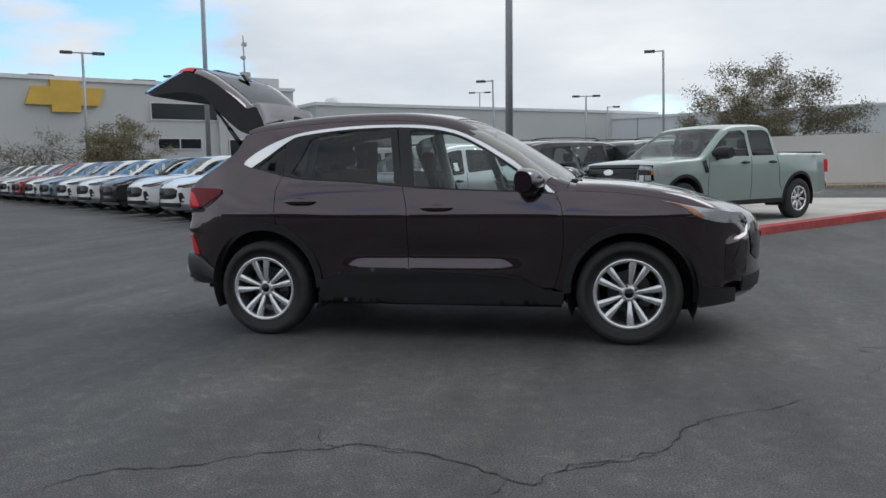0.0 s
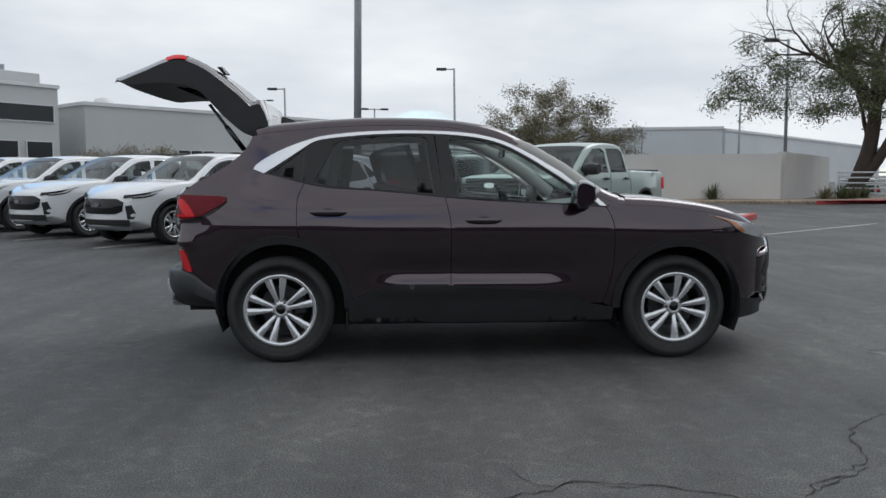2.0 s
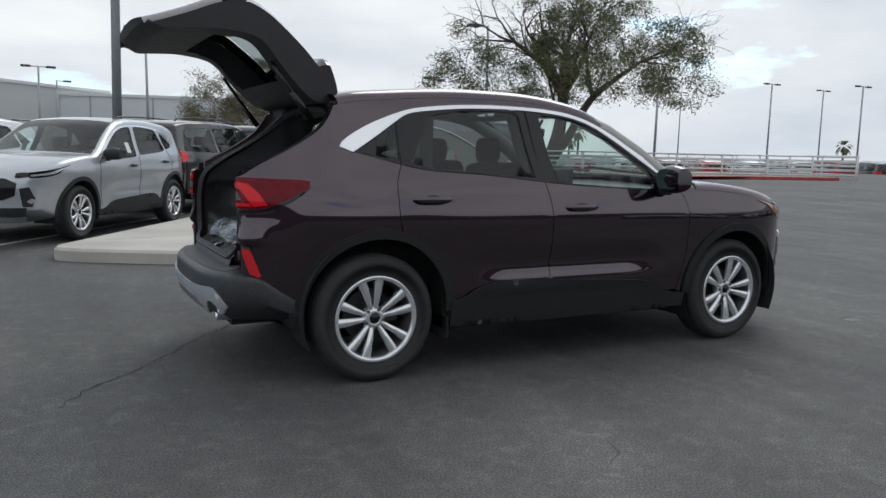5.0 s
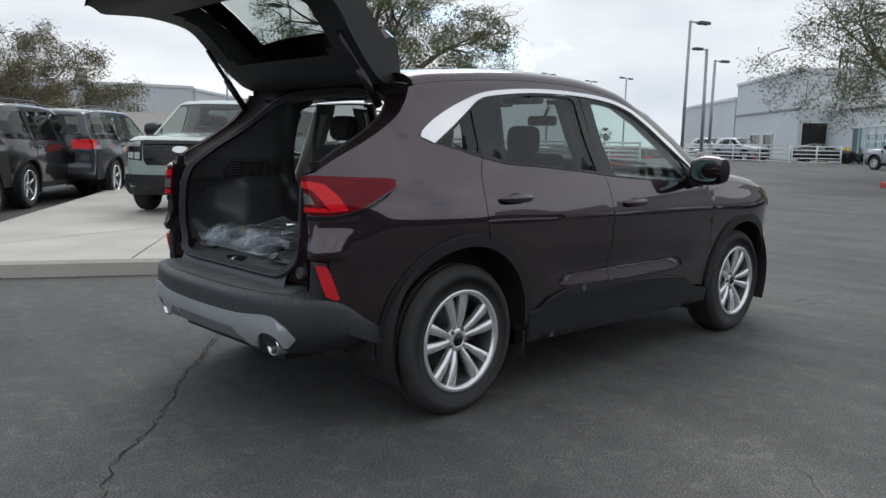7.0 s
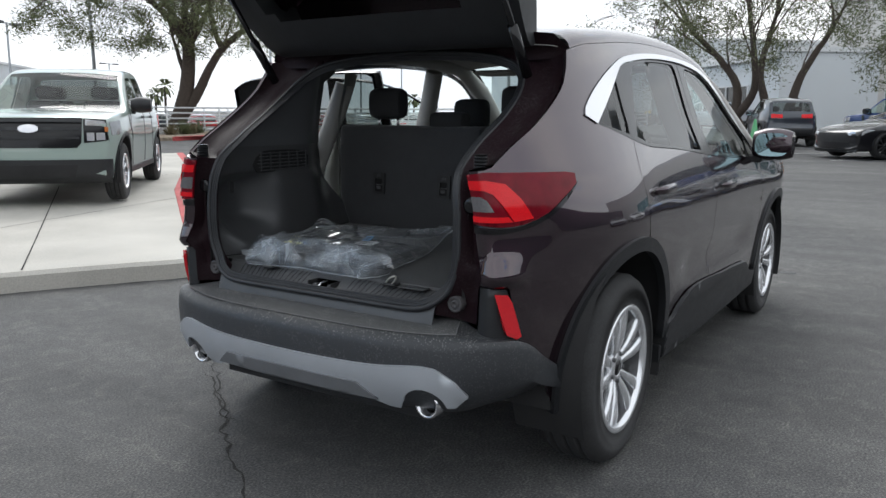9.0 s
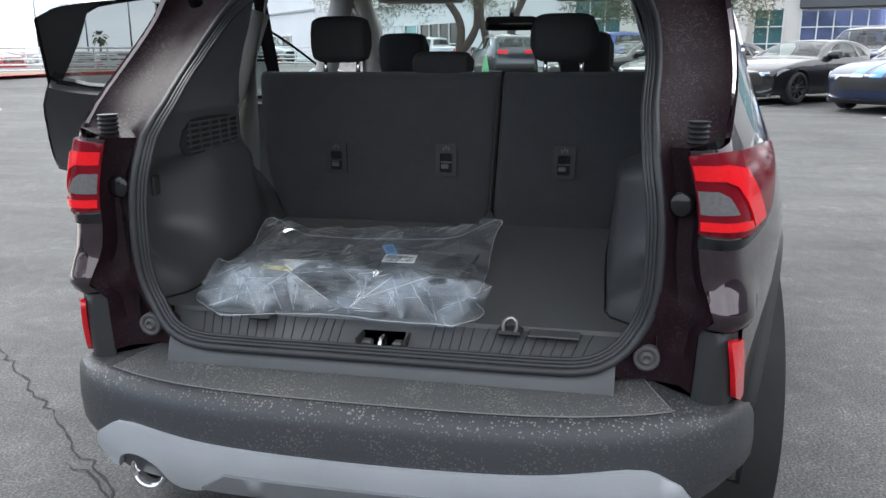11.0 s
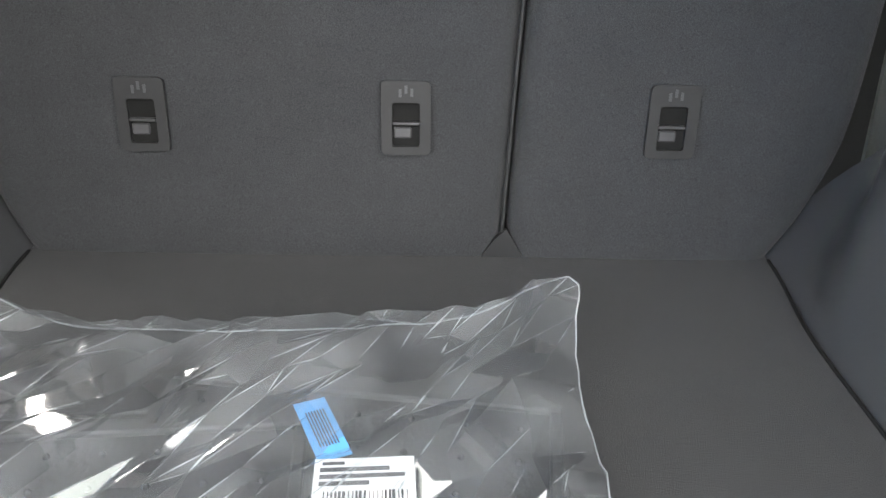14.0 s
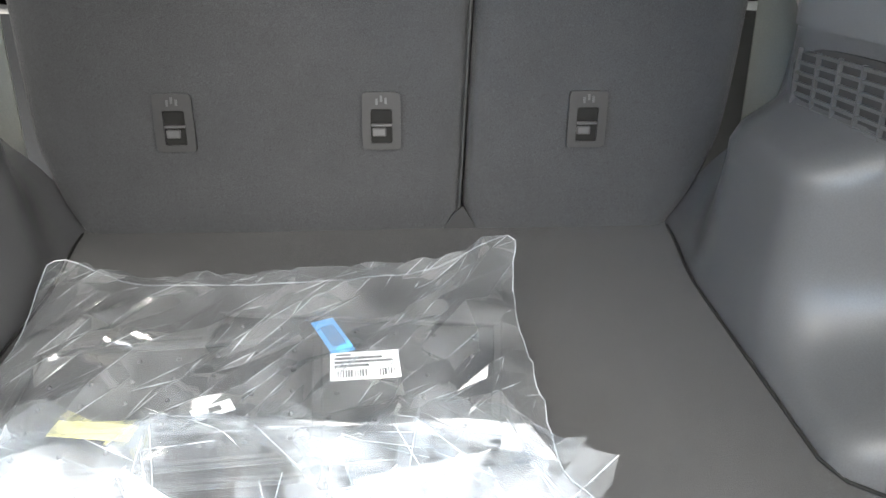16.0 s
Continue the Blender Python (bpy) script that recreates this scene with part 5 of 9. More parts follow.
TAIL = [(-0.33, 1.575, 0.03, 0.05), (-0.43, 1.53, 0.04, 0.05), (-0.48, 1.46, 0.05, 0.05), (-0.58, 1.33, 0.05, 0.05), (-0.70, 1.18, 0.07, 0.05), (-0.76, 1.10, 0.10, 0.05), (-0.775, 0.97, 0.11, 0.05),
        (-0.77, 0.80, 0.11, 0.05), (-0.785, 0.70, 0.11, 0.05), (-0.84, 0.66, 0.12, 0.04), (-0.855, 0.56, 0.12, 0.04), (-0.83, 0.45, 0.12, 0.04), (-0.72, 0.37, 0.08, 0.03), (-0.45, 0.33, 0.05, 0.02)]
WX = [-0.85 + 0.05 * i for i in range(24)] + [0.6, 1.2, 2.0, 2.4] + [2.6 + 0.05 * i for i in range(22)]
WW = [0.925 - 0.2 * (0.3 - x) ** 2.5 if x < 0.3 else (0.925 - 0.45 * ((x - 2.6) / 0.95) ** 4 if x > 2.6 else 0.925) for x in WX]
GZ, GG = [0.15, 0.35, 0.6, 0.8, 0.9, 1.0, 1.08, 1.2, 1.3, 1.55, 1.66], [0.93, 0.965, 0.99, 1.0, 0.999, 0.986, 0.966, 0.915, 0.872, 0.785, 0.73]


def bell(v, c, w):
    return math.exp(-((v - c) / w) ** 2)


def step(v, a, b):
    t = min(1, max(0, (v - a) / (b - a)))
    return t * t * (3 - 2 * t)


def ledge(z):
    """Slanting ledge over the rear reflectors, cut back sharply below."""
    return min(1.0, max(0.0, (0.878 - z) / 0.075)) if z > 0.795 else max(0.0, (z - 0.775) / 0.02)


def suv_dent(x, z):
    """Shoulder crease, hollow of the doors and swell of the rear haunch."""
    d = 0.007 * bell(z, 0.905, 0.045) * step(x, 0.2, 0.7)
    d -= 0.024 * bell(z, 0.63, 0.075) * step(x, 0.5, 0.85) * (1 - step(x, 1.75, 2.15))
    d += 0.012 * bell(z, 0.51, 0.045) * step(x, 0.5, 0.8) * (1 - step(x, 1.75, 2.15))
    d += 0.014 * bell(x, 0.0, 0.45) * bell(z, 0.93, 0.13)
    d += 0.024 * ledge(z) * (1 - step(x, -0.67, -0.55))
    d -= 0.010 * bell(z, 0.93, 0.05) * (1 - step(x, -0.62, -0.35))
    d += 0.012 * bell(x, 2.72, 0.45) * bell(z, 0.86, 0.10)
    return d


SUV = Shape(NOSE + HOOD + SCREEN + ROOF + TAIL, WX, WW, GZ, GG, 0.05, suv_dent)
WIN_F = curve([(1.205, 1.125), (1.17, 1.31), (1.14, 1.515)], 0.06) + curve([(1.17, 1.53), (1.37, 1.51), (1.53, 1.462), (1.69, 1.375), (1.84, 1.282), (1.95, 1.21)], 0.06) + [(1.99, 1.16), (1.97, 1.085)] + curve([(1.93, 1.08), (1.64, 1.093), (1.37, 1.108), (1.24, 1.118)], 0.08)
WIN_R = curve([(1.05, 1.145), (1.02, 1.31), (0.99, 1.52)], 0.06) + curve([(0.96, 1.538), (0.82, 1.54), (0.58, 1.53), (0.40, 1.50)], 0.08) + curve([(0.355, 1.475), (0.30, 1.35), (0.225, 1.225)], 0.06) + curve([(0.32, 1.20), (0.51, 1.183), (0.67, 1.172), (0.90, 1.155)], 0.08)
WIN_Q = curve([(-0.07, 1.278), (-0.01, 1.318), (0.06, 1.366), (0.14, 1.428), (0.185, 1.450)], 0.05) + curve([(0.205, 1.44), (0.18, 1.35), (0.15, 1.235)], 0.05) + [(0.01, 1.262)]
CHROME_O = [(2.21, 1.06), (2.09, 1.17), (2.0, 1.232), (1.92, 1.285), (1.80, 1.357), (1.69, 1.422), (1.53, 1.498), (1.37, 1.542), (1.21, 1.562), (1.04, 1.57), (0.82, 1.572), (0.66, 1.567), (0.50, 1.557), (0.33, 1.538), (0.23, 1.518), (0.11, 1.478), (0.0, 1.432), (-0.10, 1.378), (-0.165, 1.33), (-0.178, 1.305)]
CHROME_I = [(-0.108, 1.276), (-0.01, 1.338), (0.065, 1.388), (0.16, 1.452), (0.23, 1.494), (0.33, 1.515), (0.58, 1.541), (0.82, 1.551), (1.04, 1.55), (1.21, 1.54), (1.37, 1.52), (1.53, 1.474), (1.69, 1.392), (1.84, 1.298), (1.94, 1.232), (2.11, 1.115), (2.165, 1.065)]
BELT = [(-0.11, 1.28), (0.01, 1.25), (0.165, 1.213), (0.32, 1.185), (0.51, 1.172), (0.67, 1.162), (0.90, 1.142), (1.11, 1.12), (1.37, 1.10), (1.64, 1.085), (1.93, 1.072), (2.21, 1.055)]
CLAD = curve([(0.46, 0.435), (0.55, 0.45), (0.61, 0.49), (0.74, 0.525), (0.98, 0.53), (1.37, 0.512), (1.68, 0.50), (1.92, 0.478), (2.02, 0.44), (2.10, 0.395), (2.27, 0.37)], 0.06) + [(2.26, 0.285), (1.6, 0.275), (1.0, 0.275), (0.46, 0.285)]
ARCH_R, ARCH_F = (0.02, 0.40, 0.455), (2.725, 0.378, 0.455)
HEADLIGHT = curve([(2.92, 1.0), (3.05, 0.958), (3.16, 0.885), (3.30, 0.845), (3.43, 0.83)], 0.05) + curve([(3.44, 0.90), (3.30, 0.925), (3.14, 0.955), (3.0, 0.985)], 0.05)
SUV_SPEC = dict(
    shape=SUV, arches=[(ARCH_R[0], ARCH_R[1], 0.415), (ARCH_F[0], ARCH_F[1], 0.415)], sill=0.29, flares=0.05, track=0.80,
    screen=((2.33, 1.16), (1.50, 1.625)), backlight=((-0.45, 1.50), (-0.68, 1.20)), windows=[WIN_F, WIN_R, WIN_Q], cabin=(-0.5, 2.2, 1.0), trim="trimblack",
    seats=[(1.15, 0.37), (1.15, -0.37), (0.25, 0.37), (0.25, -0.37)], handles=[(0.33, 1.02), (1.37, 0.97)], mirror=(2.03, 1.145, 1.0),
    wheel=("split", 0.36, 0.238, 0.225, 5, M["alloy"]),
    gaps=[[(0.165, 1.21), (0.12, 1.10), (0.12, 0.95), (0.14, 0.85)], [(1.11, 1.115), (1.14, 1.0), (1.15, 0.8), (1.15, 0.41)], [(2.21, 1.055), (2.25, 0.98), (2.265, 0.85), (2.265, 0.65), (2.2, 0.42)]],
    sides=[(CLAD, "cladding", "rocker_cladding", 0.010), (HEADLIGHT, "trimblack", "headlight", 0.006), (curve([(3.00, 0.972), (3.12, 0.925), (3.24, 0.878), (3.42, 0.850)], 0.05) + curve([(3.43, 0.872), (3.28, 0.898), (3.12, 0.948)], 0.05), "lens", "lamp_strip", 0.010),
           (curve(CHROME_O, 0.06) + curve(CHROME_I, 0.06), "chrome", "window_moulding", 0.006)],
    ends=[([(-0.43, 0.825), (-0.55, 0.765), (-0.53, 0.61), (-0.41, 0.555), (0.41, 0.555), (0.53, 0.61), (0.55, 0.765), (0.43, 0.825)], "trimblack", "grille", 1, 0.006, "black honeycomb grille"),
          ([(0.085 * math.cos(a * 0.3), 0.715 + 0.035 * math.sin(a * 0.3)) for a in range(21)], "navy", "badge", 1, 0.022, "plain oval dark blue badge"),
          ([(-0.62, 0.36), (-0.64, 0.46), (0.64, 0.46), (0.62, 0.36)], "dark", "lower_grille", 1, 0.004, ""),
          ([(-0.56, 0.27), (-0.60, 0.34), (0.60, 0.34), (0.56, 0.27)], "skid", "skid_plate", 1, 0.008, ""),
          ([(0.52, 0.845), (0.52, 0.890), (0.66, 0.905), (0.70, 0.850)], "trimblack", "headlight", 1, 0.006, ""),
          ([(0.60, 0.47), (0.575, 0.70), (0.67, 0.72), (0.715, 0.58), (0.69, 0.47)], "dark", "air_curtain", 1, 0.004, ""),
          ([(0.30, 0.98), (0.30, 1.10), (0.66, 1.12), (0.66, 0.98)], "redlens", "tail_lamp", -1, 0.006, ""),
          ([(-0.70, 0.40), (-0.72, 0.64), (0.72, 0.64), (0.70, 0.40)], "cladding", "rear_bumper", -1, 0.006, "")])

M["sticker"] = material("white_paper_sticker", (0.70, 0.72, 0.68), 0.6, stain=0.05, stain_scale=20)
ROW_H = math.degrees(math.atan2(-0.819, -0.574))
row_first = None
row_paints = ["silver", "white", "white", "white", "white", "black", "white", "white", "bluesilver", "white", "red", "white", "silver", "white", "white", "charcoal"]
row_words = dict(white="white", silver="silver", black="black", bluesilver="blue-silver", red="dark red", charcoal="charcoal")


def repaint(car, old, new_mat):
    for o in (car, *car.children_recursive):
        if o.type == "MESH":
            for sl in o.material_slots:
                if sl.material == old:
                    sl.link = "OBJECT"
                    sl.material = new_mat


for k, pn in enumerate(row_paints):
    px, py = -0.30 - 2.09 * k, 9.45 + 1.62 * k
    m = pose(px, py, gz(px, py) - 0.005, 0, 0, ROW_H + random.uniform(-0.8, 0.8))
    lab = row_words[pn] + " compact crossover parked in an angled bay"
    if row_first is None:
        row_first = build_vehicle("crossover", SUV_SPEC, "white", m, lab, "car", "row of parked crossovers")
        for s in (-1, 1):
            bm = bmesh.new()
            sheet(bm, dense([(1.30, 1.16), (1.29, 1.31), (1.40, 1.31), (1.41, 1.155)], 0.05), SUV.side(s), 0.05, 0.0, offset=0.001)
            part("window_sticker", bm, M["sticker"], row_first, "white paper sticker in the front window")
    else:
        c = copy_thing(row_first, m)
        c["label"] = lab
        if pn != "white":
            repaint(c, M["white"], M[pn])
repaint(row_first, M["white"], M["silver"])

# ---- the wine-dark crossover with its tailgate up and left doors open ----
hero = thing("crossover", pose(0, 0, 0), "dark wine compact crossover with raised tailgate and two open doors", "car")
PAINT = M["wine"]


def corner(s):
    """Right (s = -1) or left side surface in (u, z) that turns round the rear corner where u < -0.66."""
    def f(u, z):
        if u >= -0.66:
            return (u, s * SUV.Y(u, z), z)
        t = min(1.0, (-0.66 - u) / 0.14)
        y0 = SUV.Y(-0.66, z)
        p0, p1, p2 = Vector((-0.66, y0)), Vector((-0.722, y0 - 0.030)), Vector((-0.692, y0 - 0.088))
        q = p0 * (1 - t) ** 2 + p1 * 2 * t * (1 - t) + p2 * t * t
        return (q.x - 0.024 * ledge(z) * t, s * q.y, z)
    return f


GATE_EDGE = [(-0.68, 1.15), (-0.59, 1.208), (-0.49, 1.26), (-0.40, 1.312), (-0.32, 1.365), (-0.26, 1.415), (-0.22, 1.47), (-0.19, 1.53)]
iw0, iw1 = SUV.index(2.33, 1.16), SUV.index(1.50, 1.625)
ir1 = SUV.index(-0.18, 1.615)
GAP_B = [(1.11, 1.118), (1.14, 1.0), (1.15, 0.89), (1.15, 0.62), (1.15, 0.395)]
GAP_F = [(2.21, 1.055), (2.25, 0.98), (2.265, 0.89), (2.268, 0.73), (2.258, 0.61), (2.23, 0.49), (2.20, 0.395)]
GAP_R = [(0.165, 1.213), (0.125, 1.12), (0.12, 1.02), (0.122, 0.93), (0.137, 0.84)]
for s in (-1, 1):
    S = corner(s)
    bm = bmesh.new()
    poly = curve(GAP_F, 0.05)[:-1] + [(2.20, 0.39), (2.27, 0.37)] + arc(*ARCH_F, 181, -8, 26) + [(3.16, 0.30)] + [e for e in SUV.E[1:iw0]] + [(2.28, 1.10)]
    sheet(bm, dense(poly, 0.05), S, 0.05, 0.012, gap=0.002)
    part("fender", bm, PAINT, hero)
    # side panel: quarter, roof rail and windscreen pillar in one
    bm = bmesh.new()
    poly = curve(GAP_R, 0.05) + arc(*ARCH_R, 75, 192, 20) + [(-0.50, 0.47), (-0.585, 0.475), (-0.62, 0.60), (-0.655, 0.772), (-0.80, 0.782), (-0.80, 1.135), (-0.72, 1.14)] + curve(GATE_EDGE, 0.05) \
        + [e for e in SUV.E[ir1:iw0 - 1:-1]] + [(2.30, 1.085)] + curve(CHROME_O, 0.05) + [(-0.12, 1.282), (0.01, 1.252)]
    sheet(bm, dense(poly, 0.022), S, 0.02, 0.012, gap=0.002)
    part("side_panel", bm, PAINT, hero)
    bm = bmesh.new()
    sheet(bm, dense(curve(CHROME_O, 0.04) + curve(CHROME_I, 0.04), 0.05), S, 0.04, 0.008, offset=0.006)
    part("window_moulding", bm, M["chrome"], hero, "bright satin chrome window surround")
    bm = bmesh.new()
    sheet(bm, dense(CLAD, 0.03), S, 0.03, 0.018, offset=0.022)
    part("rocker_cladding", bm, M["cladding"], hero)
    for cx, cz, r in (ARCH_R, ARCH_F):
        bm = bmesh.new()
        a0, a1 = (-3, 192) if cx < 1 else (-10, 182)
        ring = arc(cx, cz, r + 0.008, a0, a1, 34) + arc(cx, cz, r - 0.045, a1, a0, 34)
        sheet(bm, dense(ring, 0.06), S, 0.05, 0.03, offset=0.014)
        part("arch_flare", bm, M["cladding"], hero)
    # front end trim
    bm = bmesh.new()
    sheet(bm, dense(HEADLIGHT, 0.04), S, 0.035, 0.012, offset=0.005)
    hl = part("headlight", bm, M["lens"], hero)
    bm = bmesh.new()
    sheet(bm, dense([(2.95, 0.992), (3.06, 0.955), (3.165, 0.885), (3.20, 0.885), (3.12, 0.945), (3.02, 0.978)], 0.04), S, 0.04, 0.004, offset=0.009)
    part("marker", bm, M["amber"], hl, "amber marker strip")
    bm = bmesh.new()
    sheet(bm, dense([(3.18, 0.41), (3.42, 0.385), (3.42, 0.285), (3.17, 0.265)], 0.05), S, 0.05, 0.012, offset=0.008)
    part("bumper_lip", bm, M["cladding"], hero)

# doors: two shut on the right, two open on the left
FD = curve(BELT[7:], 0.05) + curve(GAP_F, 0.05)[1:] + [(1.15, 0.395)] + curve(GAP_B, 0.05)[::-1][1:-1]
RD = curve(BELT[2:8], 0.05) + curve(GAP_B, 0.05)[1:] + [(0.47, 0.395)] + arc(*ARCH_R, 2, 74, 14) + curve(GAP_R, 0.05)[::-1][1:-1]
GLASS_ALL = curve(CHROME_I, 0.05) + curve(BELT, 0.05)[::-1]
FRAME_F = [(1.10, 1.12), (1.045, 1.55)] + curve(CHROME_I[8:], 0.05) + curve(BELT[7:], 0.05)[::-1]
FRAME_R = curve(CHROME_I[3:9], 0.05) + [(1.04, 1.548), (1.105, 1.12)] + curve(BELT[2:8], 0.05)[::-1]
FRAME_Q = curve(CHROME_I[:4], 0.04) + [(0.162, 1.216), (0.01, 1.252)]


def door(s, outline, surround, win, glass, hinge, angle, handle, lab=""):
    """A door with skin, window frame, pane, inner card and handle; angle opens it round its front edge."""
    S = SUV.side(s)
    bm = bmesh.new()
    sheet(bm, dense(outline, 0.05), S, 0.05, 0.015, gap=0.0025)
    d = part("door", bm, PAINT, hero, lab)
    bm = bmesh.new()
    sheet(bm, dense(surround, 0.05), S, 0.05, 0.03, holes=[dense(win, 0.05)], offset=-0.002, gap=0.002)
    part("window_frame", bm, M["trimblack"], d)
    bm = bmesh.new()
    sheet(bm, dense(win, 0.06), S, 0.08, 0.0, offset=-0.008)
    pane = part("pane", bm, M[glass], d)
    pane.visible_shadow = False
    bm = bmesh.new()
    sheet(bm, dense(shrink(dense(outline, 0.05), 0.03), 0.06), lambda x, z: (x, s * (SUV.Y(x, z) - 0.09), z), 0.08, -0.07)
    part("door_card", bm, M["doorcard"], d)
    h = door_handle(d, handle[0], handle[1], SUV, s, PAINT)
    if angle:
        hx, hy = hinge, s * SUV.Y(hinge, 0.9)
        d.matrix_basis = Matrix.Translation((hx, hy, 0)) @ Matrix.Rotation(radians(angle), 4, "Z") @ Matrix.Translation((-hx, -hy, 0))
    return d


M["clearlamp"] = material("clear_lamp_lens", (0.13, 0.125, 0.13), 0.16, 0.1, coat=0.6, grain=0.12, grain_scale=140)
M["bumper"] = spotted("rain_spotted_black_plastic", (0.034, 0.036, 0.040), 0.42)
M["steppad"] = spotted("wet_spotted_step_pad", (0.066, 0.067, 0.068), 0.55, (0.20, 0.195, 0.19), 260.0)
M["padline"] = material("pale_edge_line", (0.16, 0.16, 0.16), 0.6)
# skiddark: darker skid plastic, shade of the recessed lower face put into the colour
M["skiddark"] = material("shaded_skid_plastic", (0.17, 0.175, 0.185), 0.5, 0.2, grain=0.08, grain_scale=500, stain=0.1, stain_scale=5)
M["doorcard"] = material("dark_door_trim", (0.028, 0.029, 0.031), 0.6, grain=0.1, grain_scale=200, stain=0.1, stain_scale=5)
for s in (-1, 1):
    fd = door(s, FD, FRAME_F, WIN_F, "glass", 2.22, 0 if s < 0 else -46, (1.37, 0.965), "" if s < 0 else "open front door")
    rd = door(s, RD, FRAME_R, WIN_R, "tint", 1.13, 0 if s < 0 else -64, (0.33, 1.02), "" if s < 0 else "open rear door")
    mirror_housing(fd, 2.03, s * (SUV.Y(2.03, 1.13) + 0.015), 1.145, s, PAINT, 1.05)
    bm = bmesh.new()
    sheet(bm, dense(FRAME_Q, 0.05), SUV.side(s), 0.05, 0.02, holes=[dense(WIN_Q, 0.05)], offset=-0.001)
    q = part("quarter_frame", bm, M["trimblack"], hero)
    bm = bmesh.new()
    sheet(bm, dense(WIN_Q, 0.06), SUV.side(s), 0.08, 0.0, offset=-0.007)
    part("pane", bm, M["tint"], q).visible_shadow = False

# dark tubes added behind the door gaps so that these look shaded
for s in (-1, 1):
    for line in (GAP_B, GAP_F, GAP_R):
        bm = bmesh.new()
        tube(bm, [(x, s * (SUV.Y(x, z) - 0.035), z) for x, z in curve(line, 0.05)], 0.022, 6)
        part("door_seal", bm, M["seal"], hero)
# top: nose, hood, windscreen, roof
ih = SUV.index(3.56, 0.90)
bm = bmesh.new()
SUV.strip(bm, 0, ih, nv=36)
part("front_bumper", bm, PAINT, hero)
bm = bmesh.new()
SUV.strip(bm, ih, iw0 - 1, nv=36, rim=0.01)
part("hood", bm, PAINT, hero)
bm = bmesh.new()
SUV.strip(bm, iw0 - 1, iw0, nv=24, lift=-0.01)
SUV.strip(bm, iw0, iw1, -1, -0.9, 6)
SUV.strip(bm, iw0, iw1, 0.9, 1, 6)
SUV.strip(bm, iw1, ir1, nv=36)
part("roof", bm, PAINT, hero)
bm = bmesh.new()
SUV.strip(bm, iw0, iw1, -0.9, 0.9, 16, lift=-0.003)
part("windscreen", bm, M["glass"], hero).visible_shadow = False
bm = bmesh.new()
box(bm, 2.30, 2.36, -0.68, 0.68, 1.12, 1.15, 0.01)
for y in (-0.35, 0.30):
    tube(bm, [(2.36, y, 1.165), (2.33, y + 0.2, 1.175), (2.28, y + 0.55, 1.20)], 0.012, 6)
part("wiper", bm, M["cladding"], hero)
for poly, mat, nm, dr, off, lab in SUV_SPEC["ends"][:6]:
    for s in ((-1, 1) if min(p[0] for p in poly) > 0.02 else (1,)):
        bm = bmesh.new()
        sheet(bm, dense(poly, 0.05), lambda y, z, s=s: (SUV.front(s * y, z, dr), s * y, z), 0.04, 0.02, depth_dir=Vector((dr, 0, 0)), offset=off)
        part(nm, bm, M[mat], hero, lab)
bm = bmesh.new()
fin_z = SUV.P[SUV.index(0.05, 1.65)][1] - 0.008
rows = [[(x, -w, fin_z), (x - 0.012, -w * 0.35, fin_z + hh * 0.7), (x - 0.02, 0, fin_z + hh), (x - 0.012, w * 0.35, fin_z + hh * 0.7), (x, w, fin_z)]
        for x, w, hh in ((0.11, 0.004, 0.004), (0.08, 0.02, 0.016), (0.03, 0.03, 0.040), (-0.02, 0.032, 0.062), (-0.06, 0.030, 0.074), (-0.075, 0.026, 0.070), (-0.08, 0.02, 0.02))]
grid(bm, rows)
bmesh.ops.recalc_face_normals(bm, faces=bm.faces)
part("antenna_fin", bm, M["trimblack"], hero)
# wheels, liners and floor pan
wm = wheel_meshes(*SUV_SPEC["wheel"])
for cx, sp in ((0.0, 8), (2.71, -20)):
    for s in (-1, 1):
        wheel(hero, cx, s * 0.795, 0.36, wm, 0, sp * s)
for cx, cz, r in (ARCH_R, ARCH_F):
    for s in (-1, 1):
        bm = bmesh.new()
        yo = SUV.Y(cx, 0.8) - 0.02
        A = arc(cx, cz, r - 0.012, -25, 205, 28)
        yi = 0.64 if cx < 1 else 0.50
        grid(bm, [[(x, s * yo, z) for x, z in A], [(x, s * yi, z) for x, z in A]])
        bm.faces.new([bm.verts.new((x, s * yi, z)) for x, z in A])
        part("wheel_liner", bm, M["dark"], hero)
bm = bmesh.new()
box(bm, 0.50, 2.24, -0.78, 0.78, 0.24, 0.33)
box(bm, -0.70, 0.50, -0.48, 0.48, 0.30, 0.40)
box(bm, 2.24, 3.2, -0.48, 0.48, 0.22, 0.32)
box(bm, -0.45, -0.40, -0.80, 0.80, 0.32, 0.45)
box(bm, 0.44, 0.50, -0.84, 0.84, 0.25, 0.60)
cyl(bm, (0, -0.7, 0.34), (0, 0.7, 0.34), 0.04)
cyl(bm, (-0.55, -0.45, 0.42), (-0.55, 0.45, 0.42), 0.11)
part("underbody", bm, M["dark"], hero, smooth=False)
for s in (-1, 1):
    bm = bmesh.new()
    box(bm, 0.52, 2.20, *sorted((s * 0.70, s * 0.862)), 0.285, 0.45, 0.015)
    part("inner_sill", bm, M["cladding"], hero, smooth=False)
    for cx, a in ((0.0, 0.44),):
        bm = bmesh.new()
        box(bm, a - 0.015 if cx else a, a + (0.0 if cx else 0.015), *sorted((s * 0.70, s * 0.90)), 0.17 if cx else 0.22, 0.34, 0.004)
        part("splash_guard", bm, M["cladding"], hero)

